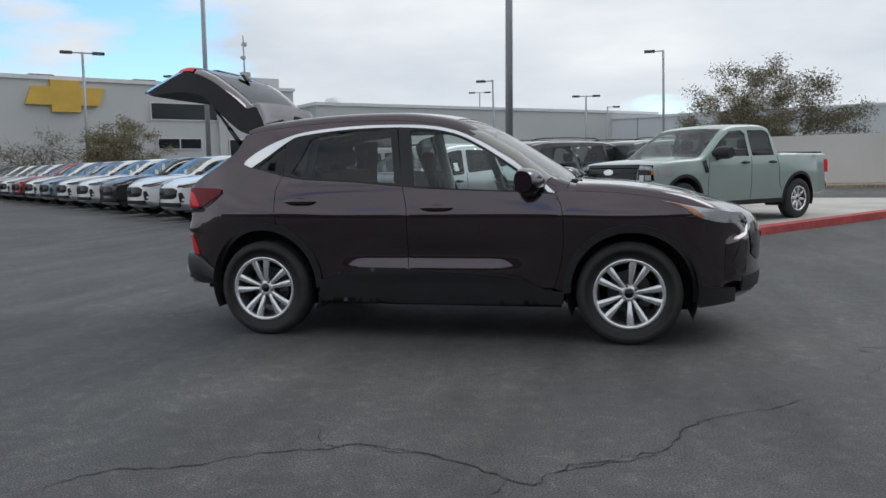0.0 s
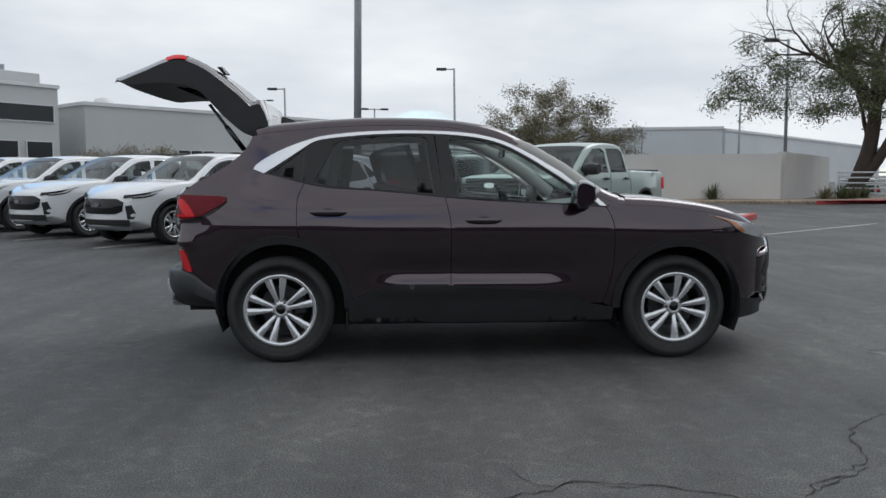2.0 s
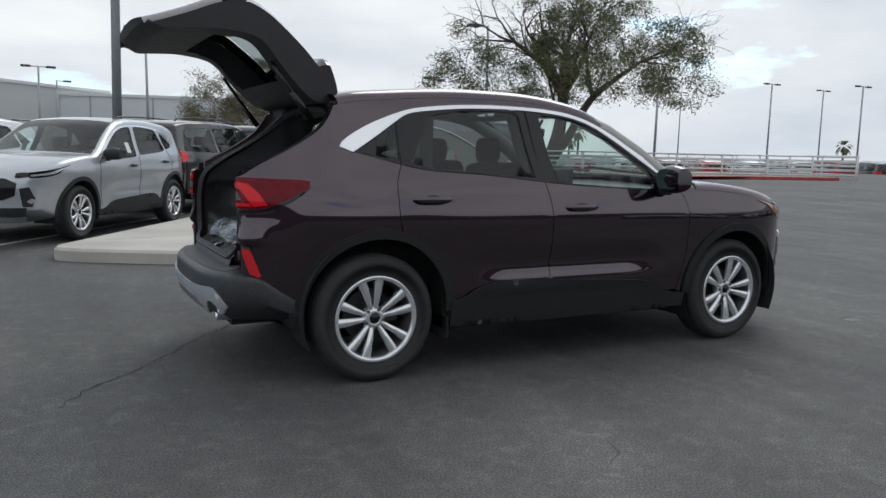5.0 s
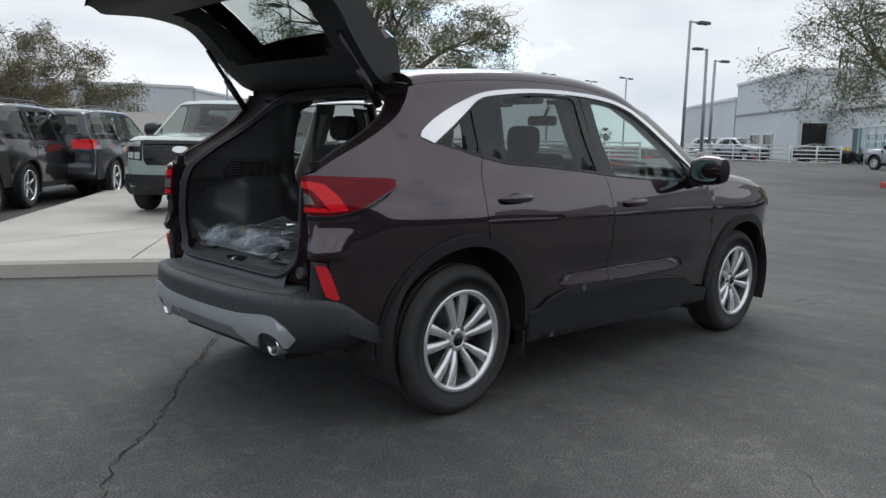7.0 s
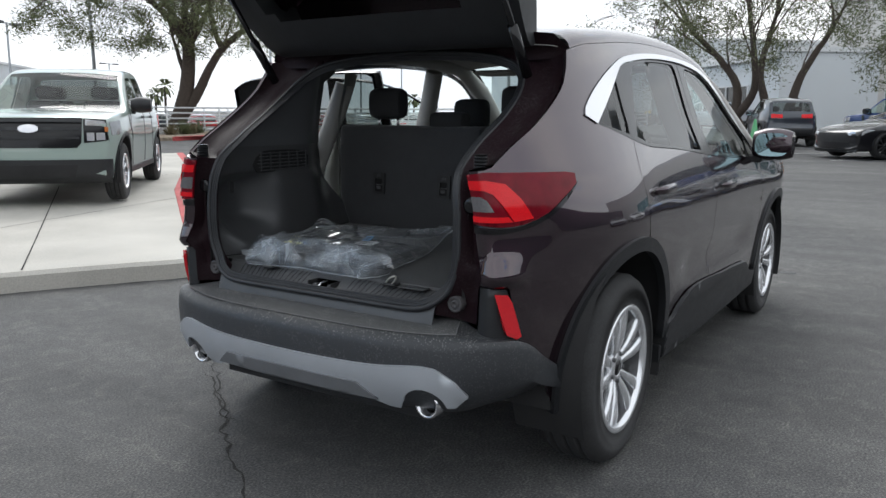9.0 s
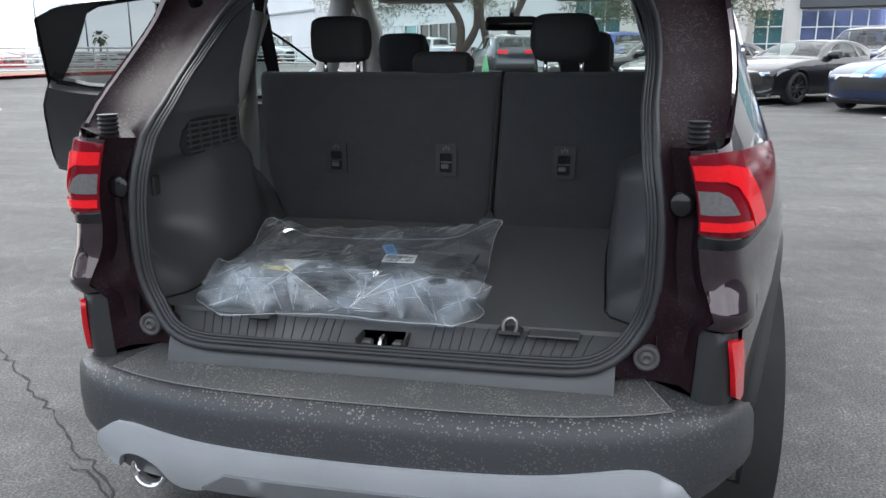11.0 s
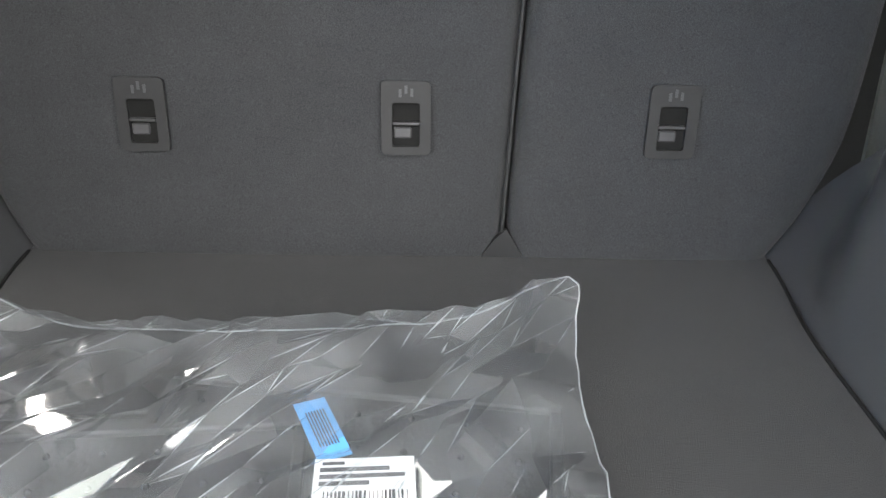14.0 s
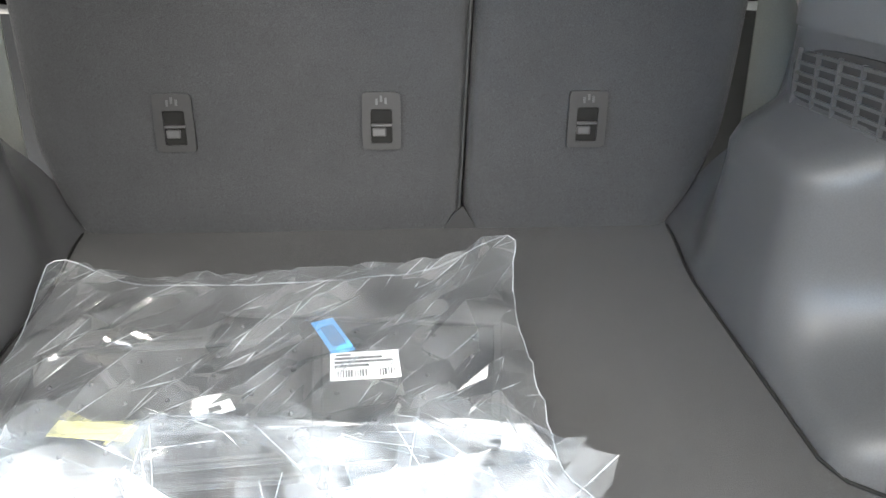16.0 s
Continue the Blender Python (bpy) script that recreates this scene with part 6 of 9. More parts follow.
# rear lamps, blade, insert and reflector
for s in (-1, 1):
    S = corner(s)
    dd = Vector((-1, s, 0))
    bm = bmesh.new()
    out = curve([(-0.80, 1.125), (-0.72, 1.132), (-0.66, 1.13), (-0.52, 1.125), (-0.40, 1.122)], 0.04) + curve([(-0.355, 1.115), (-0.36, 1.085), (-0.43, 1.045), (-0.51, 1.0), (-0.60, 0.972), (-0.68, 0.968), (-0.80, 0.975)], 0.04)
    sheet(bm, dense(out, 0.016), S, 0.016, 0.02, depth_dir=dd, offset=0.010)
    lamp = part("tail_lamp", bm, M["darkred"], hero)
    bm = bmesh.new()
    band = [(-0.795, 1.108), (-0.72, 1.108), (-0.655, 1.095), (-0.61, 1.05), (-0.57, 0.988), (-0.640, 0.982), (-0.675, 1.03), (-0.705, 1.066), (-0.735, 1.078), (-0.795, 1.080)]
    sheet(bm, dense(band, 0.014), S, 0.014, 0.006, depth_dir=dd, offset=0.014)
    part("light_band", bm, M["redlens"], lamp, "bright red light band")
    bm = bmesh.new()
    low = [(-0.795, 1.0), (-0.66, 0.998), (-0.645, 0.982), (-0.795, 0.982)]
    sheet(bm, dense(low, 0.014), S, 0.014, 0.006, depth_dir=dd, offset=0.014)
    part("light_band", bm, M["redlens"], lamp)
    bm = bmesh.new()
    clear = [(-0.795, 1.060), (-0.752, 1.059), (-0.730, 1.048), (-0.708, 1.014), (-0.795, 1.014)]
    sheet(bm, dense(clear, 0.014), S, 0.014, 0.006, depth_dir=dd, offset=0.013)
    part("reverse_light", bm, M["clearlamp"], lamp, "clear grey ribbed reverse light")
    bm = bmesh.new()
    dark = curve([(-0.36, 1.08), (-0.43, 1.04), (-0.51, 0.995), (-0.60, 0.967), (-0.68, 0.963), (-0.80, 0.968)], 0.04) + curve([(-0.80, 0.945), (-0.68, 0.945), (-0.58, 0.957), (-0.50, 0.985), (-0.42, 1.03), (-0.345, 1.09)], 0.04)
    sheet(bm, dense(dark, 0.03), S, 0.03, 0.006, depth_dir=dd, offset=0.006)
    part("lamp_surround", bm, M["trimblack"], lamp)
    bm = bmesh.new()
    sheet(bm, dense([(-0.80, 0.775), (-0.66, 0.768), (-0.64, 0.72), (-0.60, 0.585), (-0.585, 0.48), (-0.64, 0.52), (-0.80, 0.56)], 0.04), S, 0.04, 0.01, depth_dir=dd, offset=-0.006)
    part("bumper_insert", bm, M["cladding"], hero)
    bm = bmesh.new()
    sheet(bm, dense([(-0.715, 0.758), (-0.665, 0.756), (-0.648, 0.73), (-0.605, 0.612), (-0.622, 0.605), (-0.66, 0.625)], 0.03), S, 0.03, 0.012, depth_dir=dd, offset=0.008)
    part("reflector", bm, M["reflector"], hero, "red rear reflector")

# rear bumper, lofted round the tail
B_PLAN = curve([(-0.865, 0.0), (-0.862, 0.25), (-0.848, 0.42), (-0.815, 0.57), (-0.765, 0.68), (-0.69, 0.755), (-0.60, 0.795), (-0.50, 0.816), (-0.42, 0.826)], 0.03)


def b_top(x):
    return spl(x, [-0.87, -0.82, -0.74, -0.66, -0.60, -0.50, -0.42], [0.597, 0.602, 0.608, 0.604, 0.585, 0.515, 0.47])


def b_row(k, s, grow=0.0):
    p = Vector(B_PLAN[k])
    a, b = Vector(B_PLAN[max(0, k - 1)]), Vector(B_PLAN[min(len(B_PLAN) - 1, k + 1)])
    t = (b - a).normalized()
    n = Vector((-t.y, t.x))
    if n.x > 0:
        n = -n
    top = b_top(p.x)
    flat = 1 - step(p.y, 0.60, 0.78)
    rnd_ = 1 - flat
    sec = [(0.155 * flat + 0.055, top + 0.036 * flat + 0.006), (0.155 * flat + 0.05, top + 0.034 * flat + 0.006), (0.10 * flat + 0.04, top + 0.027 * flat + 0.006), (0.042, top + 0.016 * flat + 0.006), (0.039, top + 0.0145 * flat + 0.006),
           (0.036, top + 0.0160 * flat + 0.005), (0.022, top + 0.012 * flat + 0.002), (0.010, top + 0.004), (0.003, top - 0.008), (0.0, top - 0.025), (-0.003, top - 0.07),
           (0.0, 0.475 + (top - 0.60) * 0.6), (0.014 + 0.02 * rnd_, 0.43), (0.035 + 0.05 * rnd_, 0.385), (0.085 + 0.06 * rnd_, 0.355), (0.20, 0.345)]
    return [(p.x - n.x * (d - grow), s * (p.y - n.y * (d - grow)), z) for d, z in sec]


def bumper_at(s):
    """Bumper surface in (y, z)."""
    def f(y, z, s=s):
        k = min(range(len(B_PLAN)), key=lambda i: abs(B_PLAN[i][1] - abs(y)))
        k0 = k - 1 if B_PLAN[k][1] > abs(y) and k else k
        k0 = min(k0, len(B_PLAN) - 2)
        t = (abs(y) - B_PLAN[k0][1]) / max(1e-6, B_PLAN[k0 + 1][1] - B_PLAN[k0][1])
        xs = []
        for kk in (k0, k0 + 1):
            r = b_row(kk, 1)[7:]
            zz = [q[2] for q in r][::-1]
            xx = [q[0] for q in r][::-1]
            xs.append(spl(z, zz, xx))
        return (xs[0] + (xs[1] - xs[0]) * t, y, z)
    return f


bm = bmesh.new()
rows = [b_row(k, -1) for k in range(len(B_PLAN) - 1, 0, -1)] + [b_row(k, 1) for k in range(len(B_PLAN))]
grid(bm, rows)
bmesh.ops.recalc_face_normals(bm, faces=bm.faces)
bumper = part("rear_bumper", bm, M["bumper"], hero, "rain-spotted black textured plastic rear bumper", angle=40)
bm = bmesh.new()
sk = curve([(-0.665, 0.44), (-0.635, 0.487), (-0.59, 0.518), (-0.53, 0.532), (-0.33, 0.515), (0.0, 0.508), (0.33, 0.515), (0.53, 0.532), (0.59, 0.518), (0.635, 0.487), (0.665, 0.44)], 0.04) + [(0.625, 0.40)] \
    + arc(0.53, 0.385, 0.072, 10, 165, 12) + [(0.44, 0.375), (0.40, 0.378), (0.34, 0.40), (-0.34, 0.40), (-0.40, 0.378), (-0.44, 0.375)] + arc(-0.53, 0.385, 0.072, 15, 170, 12) + [(-0.625, 0.40)]
sheet(bm, dense(sk, 0.035), bumper_at(1), 0.03, 0.02, depth_dir=Vector((-1, 0, 0)), offset=0.010)
part("skid_plate", bm, M["skid"], bumper, "silver painted lower bumper trim")
# darker sheet over the skid plate stands in for its shaded lower face
bm = bmesh.new()
sheet(bm, dense([(-0.37, 0.400), (-0.30, 0.452), (0.30, 0.452), (0.37, 0.400)], 0.035), bumper_at(1), 0.03, 0.01, depth_dir=Vector((-1, 0, 0)), offset=0.016)
part("diffuser", bm, M["skiddark"], bumper)
pad = [r[1:5] for r in rows if abs(r[3][1]) < 0.615]
bm = bmesh.new()
grid(bm, [[Vector(p) + Vector((0, 0, 0.0025)) for p in r] for r in pad])
part("step_pad", bm, M["steppad"], bumper, "rain-speckled flat step on the bumper")
bm = bmesh.new()
tube(bm, [Vector(pad[0][0]) + Vector((0, 0, 0.003))] + [Vector(r[-1]) + Vector((0, 0, 0.003)) for r in pad] + [Vector(pad[-1][0]) + Vector((0, 0, 0.003))], 0.0016, 5)
part("pad_outline", bm, M["padline"], bumper)
for s in (-1, 1):
    bm = bmesh.new()
    e = Matrix.Translation((-0.785, s * 0.53, 0.39)) @ Matrix.Rotation(radians(90), 4, "Y")
    lathe(bm, [(0.032, 0.16), (0.034, -0.008), (0.042, -0.012), (0.046, -0.004), (0.046, 0.18)], 32, e)
    part("exhaust_tip", bm, M["polished"], hero, "polished round exhaust tip")
    bm = bmesh.new()
    lathe(bm, [(0.0, 0.10), (0.033, 0.10), (0.033, 0.02)], 24, e)
    part("exhaust_bore", bm, M["dark"], hero)

# raised tailgate
G_OUT = curve([(-0.135, 1.60), (-0.140, 1.68), (-0.160, 1.75), (-0.190, 1.815)], 0.03) + curve([(-0.212, 1.818), (-0.235, 1.795), (-0.262, 1.805), (-0.33, 1.872), (-0.42, 1.950), (-0.55, 2.045), (-0.66, 2.092), (-0.74, 2.10), (-0.84, 2.072), (-0.96, 2.022), (-1.08, 1.98), (-1.17, 1.955)], 0.035)
G_IN = curve([(-0.16, 1.575), (-0.23, 1.545), (-0.31, 1.565), (-0.40, 1.64), (-0.50, 1.745), (-0.58, 1.835), (-0.66, 1.872), (-0.82, 1.890), (-1.0, 1.880), (-1.08, 1.875), (-1.15, 1.915)], 0.04)


def gate_w(x):
    return spl(x, [-1.17, -1.0, -0.80, -0.68, -0.5, -0.3, -0.2, -0.08], [0.58, 0.645, 0.67, 0.685, 0.645, 0.60, 0.575, 0.53])


bm = bmesh.new()
vs = [-1 + 2 * j / 24 for j in range(25)]


def gate_row(x, z, crown, edge):
    w = gate_w(x)
    return [(x + 0.03 * (abs(v) ** 3), w * v, z - crown * abs(v) ** 2.5 - edge * (1 - math.sqrt(max(0, 1 - max(0, (abs(v) - 0.9) / 0.1) ** 2)))) for v in vs]


outer = [gate_row(x, z, 0.03, 0.03) for x, z in G_OUT]
grid(bm, outer)
cut = [f for f in bm.faces if -0.66 < f.calc_center_median().x < -0.25 and abs(f.calc_center_median().y) < 0.74 * gate_w(f.calc_center_median().x)]
bmesh.ops.delete(bm, geom=cut, context="FACES")
bmesh.ops.recalc_face_normals(bm, faces=bm.faces)
gate = part("tailgate", bm, PAINT, hero, "raised tailgate with dark inner trim", angle=40)
bm = bmesh.new()
inner = [gate_row(x, z, -0.0, -0.0) for x, z in G_IN]
V = grid(bm, inner)
hole = []
for f in list(bm.faces):
    c = f.calc_center_median()
    if -0.78 < c.x < -0.43 and abs(c.y) < 0.50 - 0.25 * max(0.0, -0.62 - c.x):
        hole.append(f)
bmesh.ops.delete(bm, geom=hole, context="FACES")
for k in (0, -1):
    # close the rim between inner trim and outer skin along both sides
    col_o = [r[k] for r in outer]
    col_i = [r[k] for r in inner]
    n = len(col_i)
    res = [col_o[round(i * (len(col_o) - 1) / (n - 1))] for i in range(n)]
    grid(bm, [res, col_i])
grid(bm, [outer[-1], inner[-1]])
grid(bm, [outer[0], inner[0]])
bmesh.ops.recalc_face_normals(bm, faces=bm.faces)
part("inner_trim", bm, M["doorcard"], gate)
bm = bmesh.new()
gl = [gate_row(x, z + 0.004, 0.03, 0.0)[3:22] for x, z in G_OUT if -0.69 < x < -0.22]
grid(bm, gl)
part("rear_glass", bm, M["gateglass"], gate).visible_shadow = False
for s in (-1, 1):
    bm = bmesh.new()
    rows = []
    for i in range(6):
        x = -0.66 - 0.14 * i / 5
        w = gate_w(x)
        zc = spl(-x, [-p[0] for p in G_OUT if p[0] < -0.3], [p[1] for p in G_OUT if p[0] < -0.3])
        rows.append([(x + 0.03 * v**3, s * w * v, zc - 0.03 * v**2.5 - 0.03 * (1 - math.sqrt(max(0, 1 - max(0, (v - 0.9) / 0.1) ** 2))) + 0.008) for v in (0.55, 0.65, 0.75, 0.85, 0.92, 0.96, 1.0)])
    grid(bm, rows)
    part("gate_lamp", bm, M["redlens"], gate, "red lamp on the tailgate")
    bm = bmesh.new()
    cyl(bm, (-0.27, s * 0.60, 1.44), (-0.50, s * 0.60, 1.75), 0.011)
    cyl(bm, (-0.27, s * 0.60, 1.44), (-0.39, s * 0.60, 1.60), 0.018)
    part("gas_strut", bm, M["trimblack"], gate)
bm = bmesh.new()
rows = [[(-0.50 + 0.04 * math.cos(u) * 0.6 - 0.05 * a, 0.045 * math.sin(u) * (1 - 0.4 * a), 2.03 + 0.055 * a) for u in [2 * math.pi * j / 14 for j in range(14)]] for a in (0, 0.4, 0.8, 1.0)]
grid(bm, rows, close_v=True)
box(bm, -0.74, -0.68, -0.20, 0.20, 2.095, 2.115, 0.01)
part("gate_handle", bm, M["trimblack"], gate)

# ---- cargo space, cabin and the tailgate's opening ----
def carpet_material(name, color, scale=1.0):
    m = material(name, color, 0.95, grain=0.5, grain_scale=650, stain=0.07, stain_scale=9, bump=0.5, bump_scale=950, sheen=0.12)
    return m


M.update(
    carpet=carpet_material("black_cargo_carpet", (0.017, 0.0175, 0.019)),
    seatcloth=carpet_material("black_seatback_felt", (0.036, 0.0375, 0.041)),
    trim=material("charcoal_moulded_plastic", (0.062, 0.063, 0.066), 0.31, grain=0.10, grain_scale=500, stain=0.06, stain_scale=5, bump=0.10, bump_scale=1100),
    trimsoft=material("grey_moulded_plastic", (0.085, 0.088, 0.094), 0.5, grain=0.08, grain_scale=500, stain=0.05, stain_scale=5, bump=0.15, bump_scale=1100),
    latch=material("dark_grey_latch", (0.020, 0.0205, 0.022), 0.62, grain=0.05, grain_scale=300, stain=0.08, stain_scale=20),
    ringsteel=material("lashing_steel", (0.42, 0.41, 0.39), 0.3, 1.0, stain=0.1, stain_scale=40),
    sillgrey=material("grey_sill_plastic", (0.070, 0.073, 0.078), 0.5, grain=0.08, grain_scale=500, stain=0.12, stain_scale=7, bump=0.08, bump_scale=1100),
    buffer=material("grey_buffer_rubber", (0.065, 0.062, 0.065), 0.6, grain=0.1, grain_scale=300),
    # recess: near-black, shade in the latch holes put into the colour; also the floor joint
    recess=material("shade_black", (0.004, 0.004, 0.004), 0.9, grain=0.2),
    latchbar=material("grey_latch_bar", (0.085, 0.085, 0.09), 0.35, 0.3, stain=0.1, stain_scale=30),
    seatcover=material("black_woven_seat", (0.020, 0.021, 0.023), 0.85, grain=0.25, grain_scale=500, bump=0.4, bump_scale=700),
    label=material("white_paper_label", (0.78, 0.78, 0.77), 0.6, stain=0.04, stain_scale=30),
    ink=material("black_label_print", (0.05, 0.05, 0.055), 0.7),
    bluelabel=material("light_blue_label", (0.10, 0.36, 0.72), 0.55, stain=0.06, stain_scale=40),
    yellowlabel=material("pale_yellow_label", (0.74, 0.66, 0.26), 0.6, stain=0.06, stain_scale=30),
    mat=material("black_rubber_mat", (0.022, 0.023, 0.026), 0.55, grain=0.15, grain_scale=300, stain=0.15, stain_scale=12, bump=0.3, bump_scale=150),
)


def z_floor(x):
    return 0.728 + (x + 0.60) * 0.075


# seat backs: 60/40 split, upright, carpeted behind
def seat_back(y0, y1, name):
    bm = bmesh.new()
    n, mrow = 14, 16
    front = []

    def pt(u, v, d):
        """u across, v up, d depth from the carpeted face."""
        zz = 0.775 + (1.255 - 0.775) * v
        ya, yb = [spl(zz, [0.775, 0.85, 0.97, 1.2], [0.572, 0.612, 0.645, 0.66]) if q > 0.3 else (-spl(zz, [0.775, 0.85, 0.97, 1.2], [0.50, 0.552, 0.60, 0.63]) if q < -0.3 else q - 0.026 * v) for q in (y0, y1)]
        yy = ya + (yb - ya) * u
        r = 0.03
        eu, ev = min(u, 1 - u) * abs(y1 - y0), (1 - v) * 0.48
        inset = r * (1 - math.sqrt(max(0, 1 - max(0, 1 - eu / r) ** 2))) + r * (1 - math.sqrt(max(0, 1 - max(0, 1 - ev / r) ** 2)))
        return (0.165 + 0.045 * v + min(inset, 0.05) + d - 0.004 * math.sin(math.pi * u), yy, zz)
    us = sorted({0, 0.006, 0.015, 0.03, 0.97, 0.985, 0.994, 1} | {i / n for i in range(n + 1)})
    vs = sorted({0, 0.96, 0.98, 0.99, 1} | {i / mrow for i in range(mrow + 1)})
    grid(bm, [[pt(u, v, 0) for v in vs] for u in us])
    grid(bm, [[pt(u, 1, 0) for u in us], [(p[0] + 0.10, p[1], p[2] - 0.015) for p in [pt(u, 1, 0) for u in us]]])
    for u in (0, 1):
        grid(bm, [[pt(u, v, 0) for v in vs], [(pt(u, v, 0)[0] + 0.10, pt(u, v, 0)[1], pt(u, v, 0)[2]) for v in vs]])
    bmesh.ops.recalc_face_normals(bm, faces=bm.faces)
    ob = part(name, bm, M["seatcloth"], hero, "black felt-covered rear seat back", angle=50)
    bm = bmesh.new()
    box(bm, 0.24, 0.36, 0.03 + (min(y0, y1) - 0.03) * 1.04, 0.03 + (max(y0, y1) - 0.03) * 1.04, 0.66, 1.23, 0.04, seg=2)
    part("backrest_cushion", bm, M["seatcover"], ob)
    return ob


sb_l = seat_back(0.560, -0.111, "rear_seat_back")
sb_r = seat_back(-0.119, -0.500, "rear_seat_back")
bm = bmesh.new()
tube(bm, [(0.170, -0.110, 0.79), (0.187, -0.121, 1.0), (0.207, -0.134, 1.24)], 0.003, 6)
part("seam_piping", bm, M["latch"], sb_l)
bm = bmesh.new()
sheet(bm, [(-0.150, 0.775), (-0.075, 0.775), (-0.100, 0.812), (-0.118, 0.828), (-0.130, 0.808)], lambda y, z: (0.163, y, z), 0.02, 0.01, depth_dir=Vector((-1, 0, 0)))
part("hinge_cover", bm, M["latch"], sb_l)
for y, sb in ((0.388, sb_l), (0.027, sb_l), (-0.340, sb_r)):
    xx = 0.182
    tilt = (y - 0.03) * 0.10
    S = lambda u, w, y=y: (0.165 + 0.045 * (w - 0.775) / 0.48 - 0.0058, y + u * 1.0 + tilt * (w - 0.985), w)

    def rr(w, h, r, cz):
        o = []
        for cx, cy, a in ((w - r, h - r, 0), (-w + r, h - r, 90), (-w + r, -h + r, 180), (w - r, -h + r, 270)):
            o += [(cx + r * math.cos(radians(a + 22.5 * i)), cz + cy + r * math.sin(radians(a + 22.5 * i))) for i in range(5)]
        return o
    bm = bmesh.new()
    hole = rr(0.019, 0.030, 0.004, 0.976)
    sheet(bm, rr(0.034, 0.050, 0.008, 0.985), S, 0.02, 0.007, holes=[hole], depth_dir=Vector((-1, 0, 0)), offset=0.007)
    pl = part("latch_plate", bm, M["latch"], sb, "grey seat release bezel")
    # shallow hole, its depth of shade painted near-black
    bm = bmesh.new()
    V = [[Vector(S(u, w)) + Vector((dx, 0, 0)) for u, w in hole] for dx in (-0.006, -0.0005)]
    grid(bm, V, close_v=True)
    bm.faces.new([bm.verts.new(p) for p in V[1]])
    part("latch_recess", bm, M["recess"], pl, smooth=False)
    bm = bmesh.new()
    c = Vector(S(0, 0.976))
    box(bm, c.x - 0.007, c.x + 0.001, c.y - 0.0185, c.y + 0.0185, c.z + 0.000, c.z + 0.0045, 0.001)
    box(bm, c.x - 0.004, c.x + 0.006, c.y - 0.008, c.y + 0.017, c.z - 0.019, c.z - 0.003, 0.002)
    part("latch_lever", bm, M["latchbar"], pl)
    bm = bmesh.new()
    for du, dz in ((-0.008, 0.0), (0.0, 0.004), (0.008, -0.001)):
        b0 = Vector(S(du, 1.020 + dz))
        box(bm, b0.x - 0.0075, b0.x - 0.0068, b0.y - 0.002, b0.y + 0.002, b0.z - 0.006, b0.z + 0.006)
    part("pictogram", bm, M["latchbar"], pl, smooth=False)


def head_restraint(x, y, z, w, h, parent, posts=True):
    bm = bmesh.new()
    rows = []
    for i in range(13):
        a = -1 + 2 * i / 12
        k = (1 - abs(a) ** 5) ** 0.5
        rows.append([(x + 0.052 * k * math.copysign(abs(math.cos(u)) ** 0.7, math.cos(u)), y + a * w / 2, z + (h / 2) * (0.35 + 0.65 * k) * math.copysign(abs(math.sin(u)) ** 0.6, math.sin(u))) for u in [2 * math.pi * j / 18 for j in range(18)]])
    grid(bm, rows, close_v=True)
    bm.faces.new([bm.verts.new(p) for p in rows[0]])
    bm.faces.new([bm.verts.new(p) for p in rows[-1]])
    bmesh.ops.recalc_face_normals(bm, faces=bm.faces)
    o = part("head_restraint", bm, M["seatcover"], parent)
    if posts:
        for s in (-1, 1):
            bm = bmesh.new()
            cyl(bm, (x, y + s * 0.055, z - h / 2 - 0.05), (x, y + s * 0.055, z - h / 2 + 0.02), 0.007, n=10)
            part("post", bm, M["polished"], o)
    return o


head_restraint(0.25, 0.385, 1.355, 0.205, 0.145, sb_l)
head_restraint(0.25, -0.325, 1.355, 0.205, 0.145, sb_r)
head_restraint(0.27, 0.055, 1.275, 0.20, 0.085, sb_l, False)

# front seats, dash and wheel
for y in (0.37, -0.37):
    bm = bmesh.new()
    box(bm, -0.08, 0.08, y - 0.25, y + 0.25, 0, 0.58, 0.06, Matrix.Translation((1.16, 0, 0.66)) @ Matrix.Rotation(radians(-14), 4, "Y"), seg=3)
    st = part("front_seat_back", bm, M["seatcover"], hero)
    bm = bmesh.new()
    box(bm, 1.16, 1.66, y - 0.26, y + 0.26, 0.52, 0.70, 0.05, seg=2)
    part("seat_cushion", bm, M["seatcover"], st)
    head_restraint(1.0, y, 1.305, 0.22, 0.17, st)
bm = bmesh.new()
box(bm, 0.30, 0.80, -0.66, 0.66, 0.50, 0.72, 0.05, seg=2)
part("rear_bench", bm, M["seatcover"], hero)
bm = bmesh.new()
rows = [[(x, y, z + 0.05 * math.cos(y * 1.5)) for y in [-0.80 + 0.1 * i for i in range(17)]] for x, z in ((1.86, 0.60), (1.84, 0.85), (1.90, 0.99), (2.05, 1.02), (2.30, 1.05))]
grid(bm, rows)
bmesh.ops.recalc_face_normals(bm, faces=bm.faces)
box(bm, 1.30, 1.88, -0.12, 0.12, 0.55, 0.78, 0.03)
part("dashboard", bm, M["trim"], hero)
bm = bmesh.new()
tm = Matrix.Translation((1.72, 0.37, 1.0)) @ Matrix.Rotation(radians(65), 4, "Y")
tube(bm, [tm @ Vector((0.185 * math.cos(a), 0.185 * math.sin(a), 0)) for a in [2 * math.pi * i / 32 for i in range(32)]], 0.016, 8, True)
for a in (0, 120, 240):
    cyl(bm, tm @ Vector((0, 0, 0.02)), tm @ Vector((0.18 * math.cos(radians(a)), 0.18 * math.sin(radians(a)), 0)), 0.02, 0.014, 6)
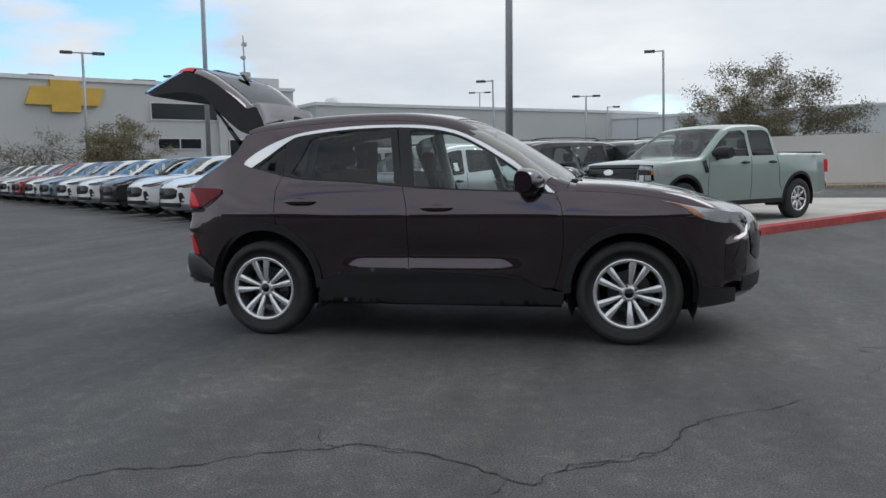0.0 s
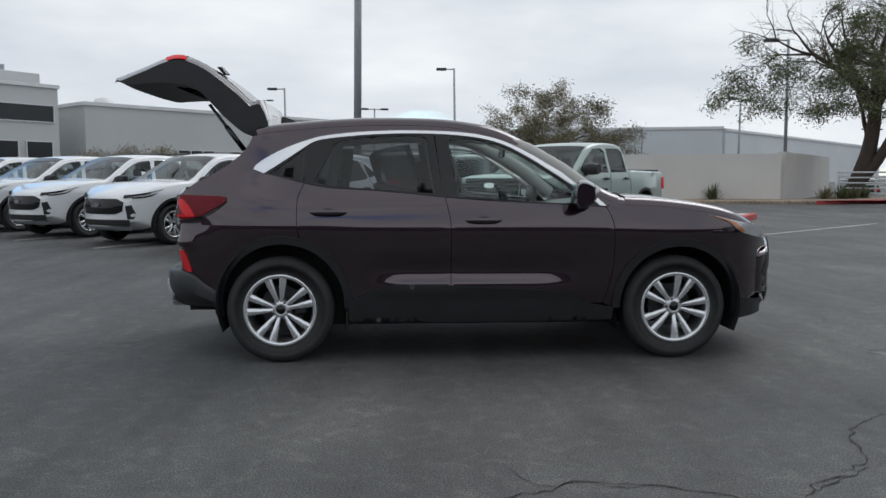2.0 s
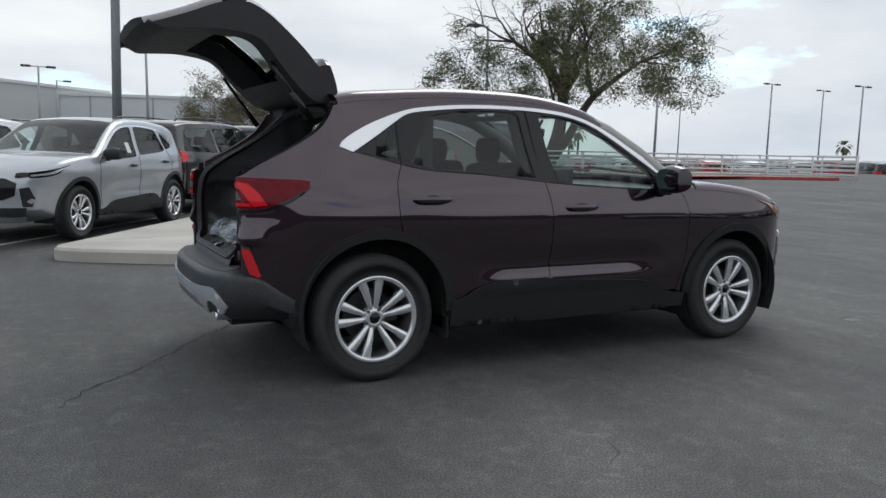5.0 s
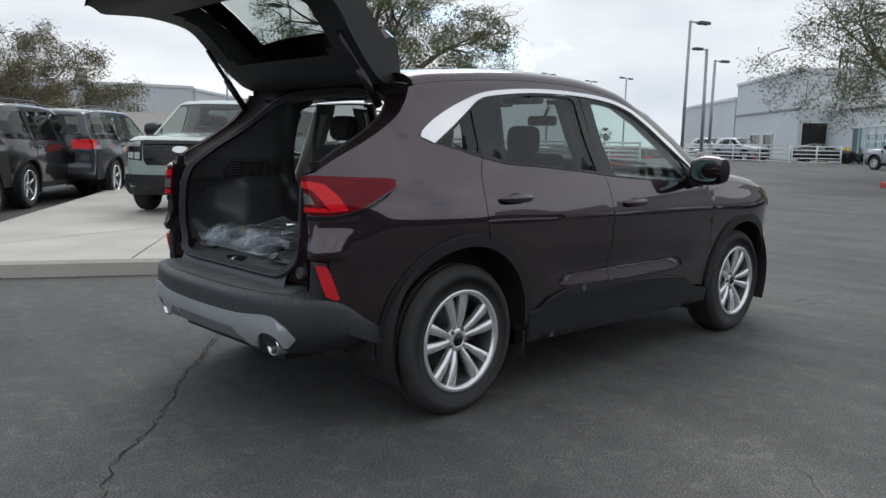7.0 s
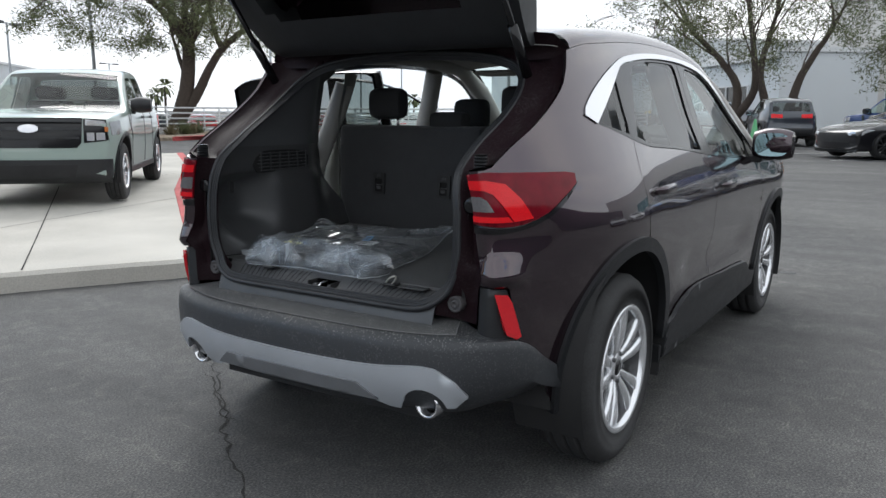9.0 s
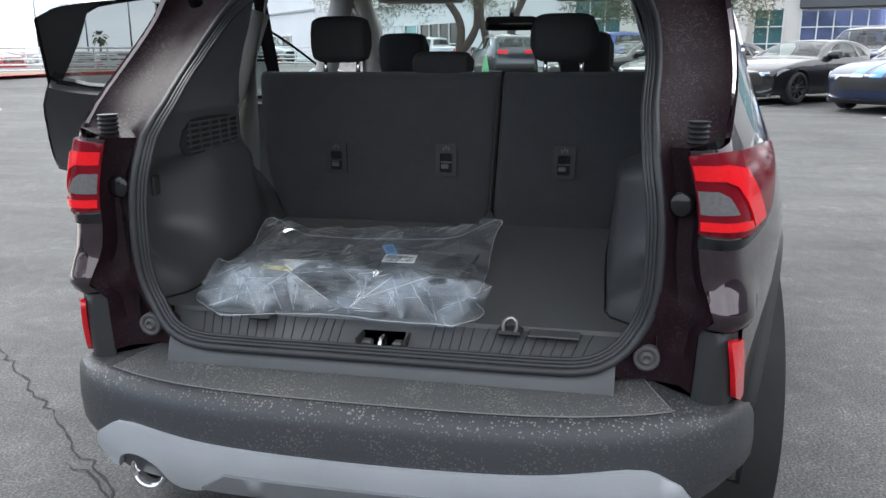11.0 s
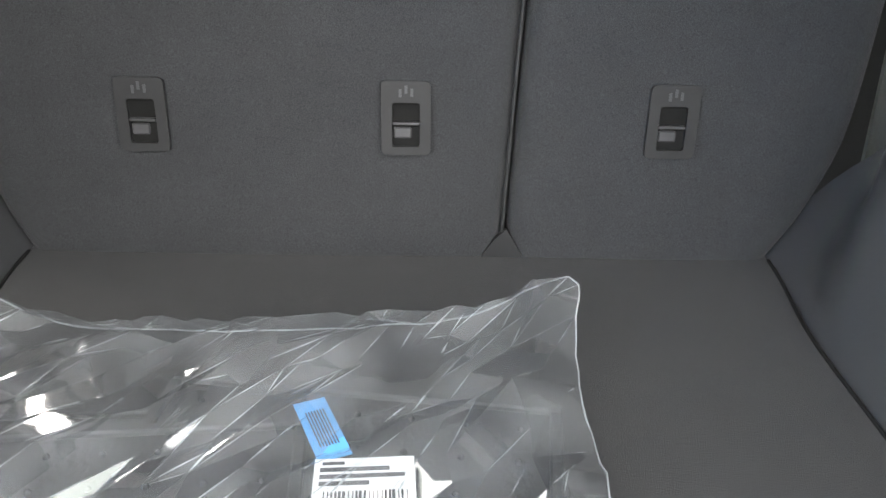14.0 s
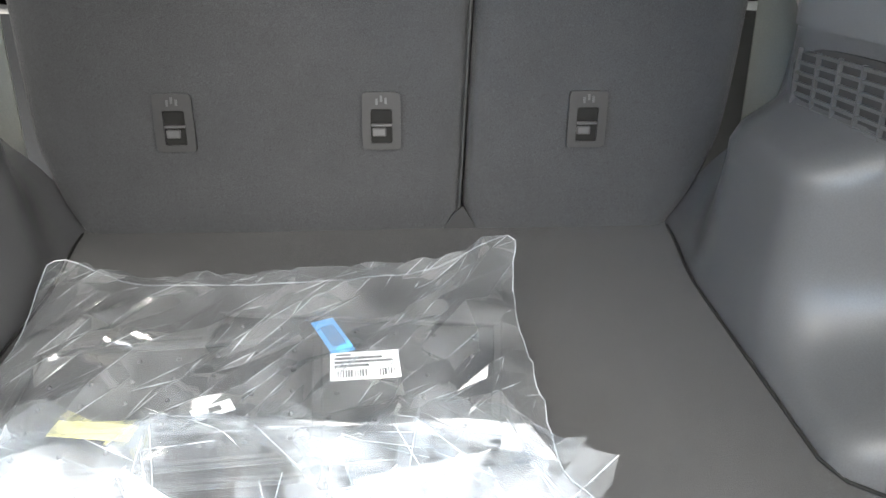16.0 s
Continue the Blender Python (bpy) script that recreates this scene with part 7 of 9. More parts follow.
part("steering_wheel", bm, M["seatcover"], hero)
bm = bmesh.new()
box(bm, 1.83, 1.86, -0.17, 0.15, 1.02, 1.19, 0.01)
part("touch_screen", bm, M["trimblack"], hero)
bm = bmesh.new()
box(bm, 1.60, 1.625, -0.12, 0.12, 1.41, 1.475, 0.02, seg=2)
cyl(bm, (1.63, 0, 1.46), (1.68, 0, 1.54), 0.012)
part("rear_view_mirror", bm, M["trimblack"], hero)
bm = bmesh.new()
SUV.strip(bm, iw1 + 1, ir1, -0.93, 0.93, 16, lift=-0.045)
part("headliner", bm, M["pale"], hero)
bm = bmesh.new()
box(bm, 1.33, 1.48, -0.13, 0.13, 1.545, 1.585, 0.015)
for y in (-0.40, 0.40):
    box(bm, 1.38, 1.56, y - 0.19, y + 0.19, 1.535, 1.565, 0.012)
part("overhead_console", bm, M["pale"], hero)
for s in (-1, 1):
    # pale centre pillar trims and roof rails
    bm = bmesh.new()
    tube(bm, [(x, s * (SUV.Y(x, z) - 0.10), z) for x, z in ((1.10, 0.5), (1.09, 1.12), (1.05, 1.35), (1.02, 1.54))], 0.05, 8)
    part("pillar_trim", bm, M["pale"], hero)
    bm = bmesh.new()
    tube(bm, [(x, s * (SUV.Y(x, z) - 0.05), z) for x, z in ((-0.12, 1.47), (0.05, 1.52), (0.33, 1.575), (0.82, 1.60), (1.37, 1.57), (1.69, 1.44), (1.92, 1.30), (2.15, 1.12))], [0.03, 0.03, 0.03, 0.03, 0.04, 0.055, 0.06, 0.065], 8)
    part("rail_trim", bm, M["pale"], hero)
    bm = bmesh.new()
    tube(bm, [(x, s * (SUV.Y(x, z) - 0.07), z) for x, z in ((0.20, 0.80), (0.24, 1.02), (0.27, 1.22), (0.30, 1.45))], 0.045, 8)
    part("pillar_trim", bm, M["pale"], hero)

for s in (-1, 1):
    bm = bmesh.new()
    rows = []
    for i in range(13):
        z = 0.875 + 0.625 * i / 12
        ya = (0.675 if s > 0 else 0.645) - 0.05 * step(z, 1.25, 1.5)
        yb = SUV.Y(0.30, z) - 0.07
        xa, xb = 0.225, 0.32 + 0.05 * step(z, 1.1, 1.5)
        rows.append([(xa, s * ya, z), (xa + 0.03, s * (ya + 0.012), z), (xa + 0.06, s * (ya + (yb - ya) * 0.5), z), (xb, s * yb, z), (xb + 0.05, s * (yb + 0.03), z)])
    grid(bm, rows)
    bmesh.ops.recalc_face_normals(bm, faces=bm.faces)
    part("door_pillar_trim", bm, M["pillargrey"], hero)

# cargo floor
bm = bmesh.new()
rows = []
for i in range(15):
    x = -0.605 + 0.79 * i / 14
    yl, yr = 0.60, -0.57
    rows.append([(x, yr + (yl - yr) * j / 16, z_floor(x)) for j in range(17)])
grid(bm, rows)
bmesh.ops.recalc_face_normals(bm, faces=bm.faces)
part("cargo_floor", bm, M["carpet"], hero, "black carpeted load floor")

# side linings with wheel housings
OPEN_X = ([0.60, 0.70, 0.90, 1.05, 1.12, 1.21, 1.31, 1.41, 1.50, 1.56], [-0.695, -0.70, -0.70, -0.69, -0.665, -0.545, -0.375, -0.24, -0.165, -0.14])


def open_x(z):
    return spl(z, *OPEN_X)


for s, inner, outer_w in ((-1, 0.478, 0.585), (1, 0.545, 0.605)):
    def wall_y(x, z, inner=inner, outer_w=outer_w):
        low = inner + (outer_w + 0.055 - inner) * step(-x, 0.27, 0.45) * max(step(z, 0.75, 0.90), step(-x, 0.50, 0.63)) - 0.060 * step(-x, 0.52, 0.66)
        low += 0.018 * step(z, 0.74, 1.0) * step(-x, -0.1, 0.15)
        high = outer_w - 0.010 - 0.075 * step(z, 1.20, 1.52)
        y = low + (high - low) * step(z, 1.015, 1.075)
        seat = spl(z, [0.775, 0.85, 0.97, 1.2], [0.566, 0.612, 0.645, 0.66] if inner > 0.5 else [0.494, 0.552, 0.60, 0.63])
        return y + max(0.0, seat + 0.045 * step(z, 0.90, 1.02) - y) * step(x, -0.10, 0.13)
    f = lambda x, z, s=s, w=wall_y: (x, s * w(x, z), z)
    edge = [(open_x(z) + 0.035, z) for z in (0.72, 0.80, 0.90, 1.0, 1.10, 1.16)]
    low_poly = [(0.21, 0.74), (-0.62, 0.700), (-0.655, 0.705)] + edge + [(open_x(1.185) + 0.035, 1.185), (0.105, 1.185), (0.115, 1.05), (0.15, 0.95), (0.205, 0.86)]
    bm = bmesh.new()
    sheet(bm, dense(low_poly, 0.03), f, 0.028, 0.0, depth_dir=Vector((0, -s, 0)))
    seam = bm
    bm = bmesh.new()
    tube(bm, [(x, s * (wall_y(x, z_floor(x) + 0.003) - 0.003), z_floor(x) + 0.002) for x in [-0.60 + 0.038 * i for i in range(21)]], 0.0025, 5)
    part("floor_joint", bm, M["recess"], hero)
    bm = seam
    lin = part("side_lining", bm, M["trim"], hero, "charcoal moulded cargo side lining")
    bm = bmesh.new()
    up = [(0.105, 1.172)] + [(open_x(z) + 0.055, z) for z in (1.172, 1.21, 1.26, 1.31, 1.36, 1.41, 1.46, 1.51)] + [(0.26, 1.56), (0.24, 1.50)] + [(0.16, 1.455), (0.11, 1.24)]
    sheet(bm, dense(up, 0.04), f, 0.04, 0.004, depth_dir=Vector((0, -s, 0)), offset=0.004)
    part("pillar_lining", bm, M["trimsoft"], lin)
    bm = bmesh.new()
    vent = curve([(-0.40, 1.06), (-0.405, 1.125), (-0.36, 1.15), (-0.15, 1.148), (-0.085, 1.12), (-0.09, 1.08)], 0.04, True)
    g = lambda x, z, s=s, w=wall_y: (x, s * (w(x, 1.12) - 0.002), z)
    sheet(bm, vent, g, 0.03, 0.006, depth_dir=Vector((0, -s, 0)), offset=0.002)
    vb = part("speaker_vent", bm, M["dark"], lin)
    bm = bmesh.new()
    for k in range(6):
        z = 1.068 + 0.0145 * k
        x0, x1 = -0.40 + 0.006 * abs(k - 2), -0.092 - 0.012 * abs(k - 2.5)
        y = s * (outer_w - 0.016)
        box(bm, x0, x1, y - 0.003, y + 0.003, z - 0.0022, z + 0.0022)
    for k in range(6):
        x = -0.38 + 0.055 * k
        y = s * (outer_w - 0.0165)
        box(bm, x - 0.002, x + 0.002, y - 0.0035, y + 0.0035, 1.065, 1.145)
    part("vent_slats", bm, M["trim"], vb, smooth=False)
bm = bmesh.new()
box(bm, -0.565, -0.535, 0.588, 0.598, 0.985, 1.035, 0.004)
part("bag_hook", bm, M["latch"], hero)

# opening: body jamb, rubber seal, sill and scuff plate
SEAL_Z, SEAL_W = [0.675, 0.69, 0.72, 0.77, 0.85, 1.0, 1.10, 1.20, 1.30, 1.40, 1.47, 1.51], [0.42, 0.475, 0.52, 0.555, 0.575, 0.575, 0.562, 0.558, 0.57, 0.562, 0.52, 0.44]
half = [(0.0, 0.672), (0.15, 0.672), (0.30, 0.672)] + [(w, z) for z, w in zip(SEAL_Z, SEAL_W)] + [(0.30, 1.535), (0.15, 1.545), (0.0, 1.548)]
half = curve(half, 0.03)
loop = [(y, z) for y, z in half] + [(-y, z) for y, z in half[::-1][1:-1]]
LOOP = [Vector((open_x(z) + 0.02 * step(z, 0.668, 0.76) - 0.012 * (1 - step(z, 0.67, 0.75)), y, z)) for y, z in loop]
inward = []
for i, p in enumerate(LOOP):
    t = LOOP[(i + 1) % len(LOOP)] - LOOP[i - 1]
    q = Vector((0, -t.z, t.y)).normalized()
    inward.append(q if q.dot(Vector((0, -p.y, 1.1 - p.z))) > 0 else -q)
seal = None
for depth, off, r in ((0.0, 0.0, 0.0095), (0.004, 0.0115, 0.0055), (0.007, 0.0185, 0.0045), (0.010, 0.0250, 0.0045)):
    bm = bmesh.new()
    tube(bm, [p + q * off + Vector((depth, 0, 0)) for p, q in zip(LOOP, inward)], r, 8, True)
    if seal:
        part("seal_lip", bm, M["seal"], seal)
    else:
        seal = part("opening_seal", bm, M["seal"], hero, "black rubber weather seal")


def jamb_outer(y, z, s):
    if z < 1.14:
        p = corner(s)(-0.80, max(z, 0.63))
        return Vector((p[0], p[1], z))
    zs, xs = [g[1] for g in GATE_EDGE], [g[0] for g in GATE_EDGE]
    if z <= 1.54:
        x = spl(z, zs, xs)
        return Vector((x, s * SUV.Y(x, z), z))
    return None


for s in (-1, 1):
    bm = bmesh.new()
    rows = []
    for i in range(44):
        z = 0.64 + (1.53 - 0.64) * i / 43
        a = jamb_outer(0, z, s)
        w = spl(max(z, 0.675), SEAL_Z, SEAL_W)
        b = Vector((open_x(z) + 0.012, s * (w + 0.004), max(z, 0.66)))
        if z < 0.76:
            b.y = s * max(w, 0.49)
        mid1 = a.lerp(b, 0.12) + Vector((0.040, 0, -0.004))
        mid2 = a.lerp(b, 0.55) + Vector((0.045, 0, -0.006))
        mid3 = a.lerp(b, 0.85) + Vector((0.012, 0, 0))
        rows.append([a, mid1, mid2, mid3, b, b + Vector((0.05, -s * 0.004, 0))])
    grid(bm, rows)
    bmesh.ops.recalc_face_normals(bm, faces=bm.faces)
    part("tailgate_jamb", bm, M["jamb"], hero, "wet-spotted wine body channel round the opening", angle=60)
    bm = bmesh.new()
    e = Matrix.Translation((-0.680, s * 0.562, 0.703)) @ Matrix.Rotation(radians(-90), 4, "Y")
    lathe(bm, [(0.027, -0.03), (0.027, -0.002), (0.025, 0.0), (0.019, 0.0), (0.0175, -0.004), (0.0135, -0.004), (0.012, 0.003), (0.007, 0.003), (0.006, -0.001), (0.0, -0.001)], 28, e)
    part("stop_buffer", bm, M["buffer"], hero, "grey round tailgate stop buffer", angle=30)
    bm = bmesh.new()
    c = jamb_outer(0, 1.14, s).lerp(Vector((open_x(1.14), s * 0.565, 1.14)), 0.45) + Vector((0.03, 0, 0.02))
    rows = []
    for k in range(15):
        w = 0.019 if k % 2 else 0.025
        zc = c.z - 0.045 + 0.0050 * k
        rows.append([(c.x - 0.012 + w * math.cos(u), c.y + 0.9 * w * math.sin(u), zc) for u in [2 * math.pi * j / 12 for j in range(12)]])
    grid(bm, rows, close_v=True)
    bm.faces.new([bm.verts.new(p) for p in rows[-1]])
    bmesh.ops.recalc_face_normals(bm, faces=bm.faces)
    part("rubber_boot", bm, M["cladding"], hero)
    bm = bmesh.new()
    lathe(bm, [(0.026, 0.0), (0.026, 0.004), (0.018, 0.007), (0.0, 0.007)], 22, Matrix.Translation((open_x(1.02) + 0.026, s * 0.612, 1.025)) @ Matrix.Rotation(radians(-90), 4, "Y"))
    part("body_plug", bm, M["trimblack"], hero)
bm = bmesh.new()
# top of the opening under the roof edge
rows = []
for j in range(25):
    v = -1 + j / 12
    a = Vector(SUV.at(ir1, v))
    y = 0.52 * v
    zt = spl(abs(y), [0, 0.30, 0.44, 0.52], [1.548, 1.535, 1.51, 1.47])
    rows.append([a, a + Vector((0.02, 0, -0.03)), Vector((open_x(zt) + 0.03, y, zt + 0.03)), Vector((open_x(zt) + 0.02, y, zt))])
grid(bm, rows)
bmesh.ops.recalc_face_normals(bm, faces=bm.faces)
part("roof_channel", bm, M["jamb"], hero)
bm = bmesh.new()
rows = []
for x, z, rise in ((-0.722, 0.618, 0.0), (-0.719, 0.634, 0.25), (-0.714, 0.652, 0.6), (-0.706, 0.664, 1.0), (-0.698, 0.668, 1.0)):
    rows.append([(x + 0.35 * rise * lift, y, z + rise * lift) for y, lift in [(-0.50 + 0.02 * i, spl(max(0.38, abs(-0.50 + 0.02 * i)), [0.38, 0.42, 0.46, 0.50], [0.0, 0.005, 0.016, 0.036])) for i in range(51)]])
grid(bm, rows)
bmesh.ops.recalc_face_normals(bm, faces=bm.faces)
part("sill_face", bm, M["sillgrey"], hero, "plain grey plastic face below the seal")
bm = bmesh.new()
xs = [(-0.700, 0.668), (-0.690, 0.682), (-0.672, 0.694), (-0.655, 0.702), (-0.640, 0.712), (-0.612, 0.722), (-0.604, 0.730), (-0.596, 0.722)]
grid(bm, [[(x, (spl(max(z, 0.675), SEAL_Z, SEAL_W) + 0.012) * (i - 58) / 58, z) for i in range(117)] for x, z in xs])
for f in [f for f in bm.faces if abs(f.calc_center_median().y - 0.002) < 0.050 and -0.692 < f.calc_center_median().x < -0.64]:
    bm.faces.remove(f)
bmesh.ops.recalc_face_normals(bm, faces=bm.faces)
plate = part("scuff_plate", bm, M["trim"], hero, "ribbed charcoal plastic sill plate", angle=25)
for y in [s * (0.105 + 0.021 * i) for s in (-1, 1) for i in range(16)]:
    bm = bmesh.new()
    tube(bm, curve([(x, y * (1 + 0.9 * (x + 0.70) * (1 if abs(y) > 0.2 else 0.3)), z + 0.0004) for x, z in xs[1:6]], 0.012), 0.0013, 4)
    part("rib", bm, M["latch"], plate)
bm = bmesh.new()
box(bm, -0.694, -0.636, -0.052, 0.055, 0.655, 0.668)
for y0, y1 in ((-0.056, -0.050), (0.052, 0.058)):
    box(bm, -0.694, -0.638, y0, y1, 0.655, 0.712, 0.002)
part("striker_well", bm, M["dark"], plate, smooth=False)
bm = bmesh.new()
tube(bm, [(-0.690, 0.003, 0.665), (-0.690, 0.003, 0.700), (-0.680, 0.003, 0.706), (-0.650, 0.003, 0.706), (-0.642, 0.003, 0.700), (-0.642, 0.003, 0.665)], 0.005, 8)
part("striker", bm, M["polished"], plate, "steel tailgate striker")
for y in (-0.032, 0.038):
    bm = bmesh.new()
    box(bm, -0.680, -0.655, y - 0.012, y + 0.012, 0.668, 0.700, 0.004)
    part("striker_guide", bm, M["trim"], plate)
for y in (-0.275, 0.30):
    bm = bmesh.new()
    box(bm, -0.655, -0.608, y - 0.028, y + 0.028, 0.722, 0.733, 0.006)
    pl = part("tie_down", bm, M["latch"], hero)
    if y > 0:
        continue
    bm = bmesh.new()
    ring = [(-0.648, y - 0.012, 0.730), (-0.634, y - 0.015, 0.738), (-0.619, y - 0.012, 0.747), (-0.612, y, 0.751), (-0.619, y + 0.012, 0.747), (-0.634, y + 0.015, 0.738), (-0.647, y + 0.012, 0.730)]
    tube(bm, curve(ring, 0.006), 0.0042, 8)
    part("tie_ring", bm, M["ringsteel"], pl, "bright steel lashing ring")
bm = bmesh.new()
box(bm, -0.655, -0.612, -0.425, -0.315, 0.724, 0.7285, 0.002)
part("sill_cover", bm, M["trim"], plate)

# ---- clear bag of rubber mats lying on the load floor ----
BAG = curve([(-0.045, -0.178), (-0.045, -0.06), (-0.045, 0.043), (-0.057, 0.16), (-0.060, 0.275), (-0.062, 0.385), (-0.075, 0.46), (-0.09, 0.512)], 0.02) + curve([(-0.10, 0.52), (-0.30, 0.522), (-0.45, 0.51), (-0.545, 0.508)], 0.03) \
    + curve([(-0.575, 0.50), (-0.61, 0.46), (-0.665, 0.385)], 0.02) + curve([(-0.645, 0.30), (-0.628, 0.20), (-0.63, 0.08), (-0.642, -0.06), (-0.638, -0.15)], 0.02) + curve([(-0.60, -0.195), (-0.565, -0.210), (-0.545, -0.202), (-0.50, -0.18), (-0.40, -0.178), (-0.30, -0.176), (-0.17, -0.168), (-0.06, -0.185)], 0.02)
BAG = [(x + 0.006 * noise.noise(Vector((x * 40, y * 40, 1.5))), y + 0.006 * noise.noise(Vector((x * 40, y * 40, 7.5)))) for x, y in BAG]


BAG_A = np.array(BAG)
BAG_D = np.roll(BAG_A, -1, 0) - BAG_A
BAG_L = np.maximum((BAG_D**2).sum(1), 1e-9)


def edge_dist(x, y):
    """Distance to the bag's outline."""
    q = np.array((x, y)) - BAG_A
    t = np.clip((q * BAG_D).sum(1) / BAG_L, 0, 1)
    return float(np.sqrt(((q - BAG_D * t[:, None]) ** 2).sum(1).min()))


def fold(u, v, seed):
    """Sharp-crested fold pattern, 0 in the valleys to 1 on the crests."""
    w = noise.noise(Vector((u * 0.7, v * 0.7, seed + 4.1))) * 0.6
    return max(0.0, 1 - 2.2 * abs(noise.noise(Vector((u + w, v - w, seed)))))


def bag_h(x, y):
    """Height of the film above the load floor."""
    d = edge_dist(x, y)
    e = min(1.0, d / 0.07)
    rim = 0.010 + 0.068 * bell(x, -0.045, 0.12) * bell(y, -0.18, 0.10) + 0.062 * bell(x, -0.09, 0.08) * bell(y, 0.51, 0.07)
    h = rim + (0.062 - 0.010) * e ** 0.7
    a, c = 0.62 * x - 0.78 * y, 0.78 * x + 0.62 * y
    k = min(1.0, 0.15 + e)
    h += 0.016 * (fold(a * 3.0, c * 11, 5.2) - 0.4) * k
    return max(0.003, h)


def roll_h(x, y):
    """Height of the bunched end."""
    d = edge_dist(x, y)
    e = min(1.0, d / 0.045)
    back = 1 - step(x, -0.50, -0.44)
    h = 0.004 + 0.085 * e ** 0.55 * (0.62 + 0.38 * back)
    h += 0.022 * (fold(x * 9, y * 8, 3.1) - 0.45) * min(1, 0.2 + e) + 0.07 * bell(y, -0.205, 0.035) * bell(x, -0.52, 0.05)
    return max(0.003, h)


def crumple(outline, height, size, amp, seed, turn=0.0, stretch=1.0):
    """Creased film: flat facets between scattered points, drawn out along one direction."""
    rnd = random.Random(seed)
    ca, sa = math.cos(radians(turn)), math.sin(radians(turn))

    def to(p):
        return Vector(((p[0] * ca + p[1] * sa) / stretch, -p[0] * sa + p[1] * ca))

    def back(q):
        return (q.x * stretch * ca - q.y * sa, q.x * stretch * sa + q.y * ca)
    poly = [to(p) for p in outline]
    n = len(poly)
    pts = list(poly)
    u0, u1 = min(p.x for p in poly), max(p.x for p in poly)
    w0, w1 = min(p.y for p in poly), max(p.y for p in poly)
    P = [tuple(p) for p in poly]
    for i in range(int((u1 - u0) * (w1 - w0) / size**2 * 1.15)):
        q = Vector((rnd.uniform(u0, u1), rnd.uniform(w0, w1)))
        if inside(q, P) and min((q - p).length_squared for p in pts) > (0.5 * size) ** 2:
            pts.append(q)
    vv, ee, ff, *_ = geometry.delaunay_2d_cdt(pts, [(i, (i + 1) % n) for i in range(n)], [], 0, 1e-6)
    bm = bmesh.new()
    V = []
    for q in vv:
        x, y = back(q)
        e = min(1.0, 0.12 + edge_dist(x, y) / 0.04)
        V.append(bm.verts.new((x, y, z_floor(x) + max(0.003, height(x, y) + rnd.uniform(-amp, amp) * e))))
    for f in ff:
        if inside(sum((vv[i] for i in f), Vector((0, 0))) / len(f), P):
            bm.faces.new([V[i] for i in f])
    bmesh.ops.recalc_face_normals(bm, faces=bm.faces)
    if sum(f.normal.z for f in bm.faces) < 0:
        bmesh.ops.reverse_faces(bm, faces=bm.faces)
    return bm


def film_material(name, milk, rough, crease=0.5, gloss=0.15):
    """Thin polythene: mostly see-through, glossy, milky where it bunches up."""
    m = bpy.data.materials.new(name)
    m.use_nodes = True
    nt = m.node_tree
    out = nt.nodes["Material Output"]
    nt.nodes.remove(nt.nodes["Principled BSDF"])
    tr = nt.nodes.new("ShaderNodeBsdfTransparent")
    tr.inputs["Color"].default_value = (0.93, 0.95, 0.97, 1)
    df = nt.nodes.new("ShaderNodeBsdfDiffuse")
    df.inputs["Color"].default_value = (0.80, 0.84, 0.88, 1)
    tl = nt.nodes.new("ShaderNodeBsdfTranslucent")
    tl.inputs["Color"].default_value = (0.80, 0.84, 0.88, 1)
    gl = nt.nodes.new("ShaderNodeBsdfGlossy")
    gl.inputs["Roughness"].default_value = rough
    co = nt.nodes.new("ShaderNodeTexCoord")
    nz = nt.nodes.new("ShaderNodeTexNoise")
    nz.inputs["Scale"].default_value, nz.inputs["Detail"].default_value = 14, 5
    nt.links.new(co.outputs["Object"], nz.inputs["Vector"])
    mr = nt.nodes.new("ShaderNodeMapRange")
    mr.inputs["From Min"].default_value, mr.inputs["From Max"].default_value = 0.35, 0.75
    mr.inputs["To Min"].default_value, mr.inputs["To Max"].default_value = milk * 0.4, milk * 1.8
    nt.links.new(nz.outputs["Fac"], mr.inputs["Value"])
    a = nt.nodes.new("ShaderNodeMixShader")
    a.inputs[0].default_value = 0.4
    nt.links.new(df.outputs[0], a.inputs[1])
    nt.links.new(tl.outputs[0], a.inputs[2])
    b = nt.nodes.new("ShaderNodeMixShader")
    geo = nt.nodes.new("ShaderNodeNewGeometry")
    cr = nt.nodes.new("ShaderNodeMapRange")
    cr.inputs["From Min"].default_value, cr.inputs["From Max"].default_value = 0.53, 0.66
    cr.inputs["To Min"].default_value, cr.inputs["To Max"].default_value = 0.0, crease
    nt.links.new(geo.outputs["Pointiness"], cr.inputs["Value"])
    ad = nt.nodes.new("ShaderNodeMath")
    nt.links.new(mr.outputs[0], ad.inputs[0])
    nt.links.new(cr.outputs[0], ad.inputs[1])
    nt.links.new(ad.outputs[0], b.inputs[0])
    nt.links.new(tr.outputs[0], b.inputs[1])
    nt.links.new(a.outputs[0], b.inputs[2])
    fr = gloss_weight(nt, gloss)
    c = nt.nodes.new("ShaderNodeMixShader")
    nt.links.new(fr, c.inputs[0])
    nt.links.new(b.outputs[0], c.inputs[1])
    nt.links.new(gl.outputs[0], c.inputs[2])
    nt.links.new(c.outputs[0], out.inputs["Surface"])
    return m


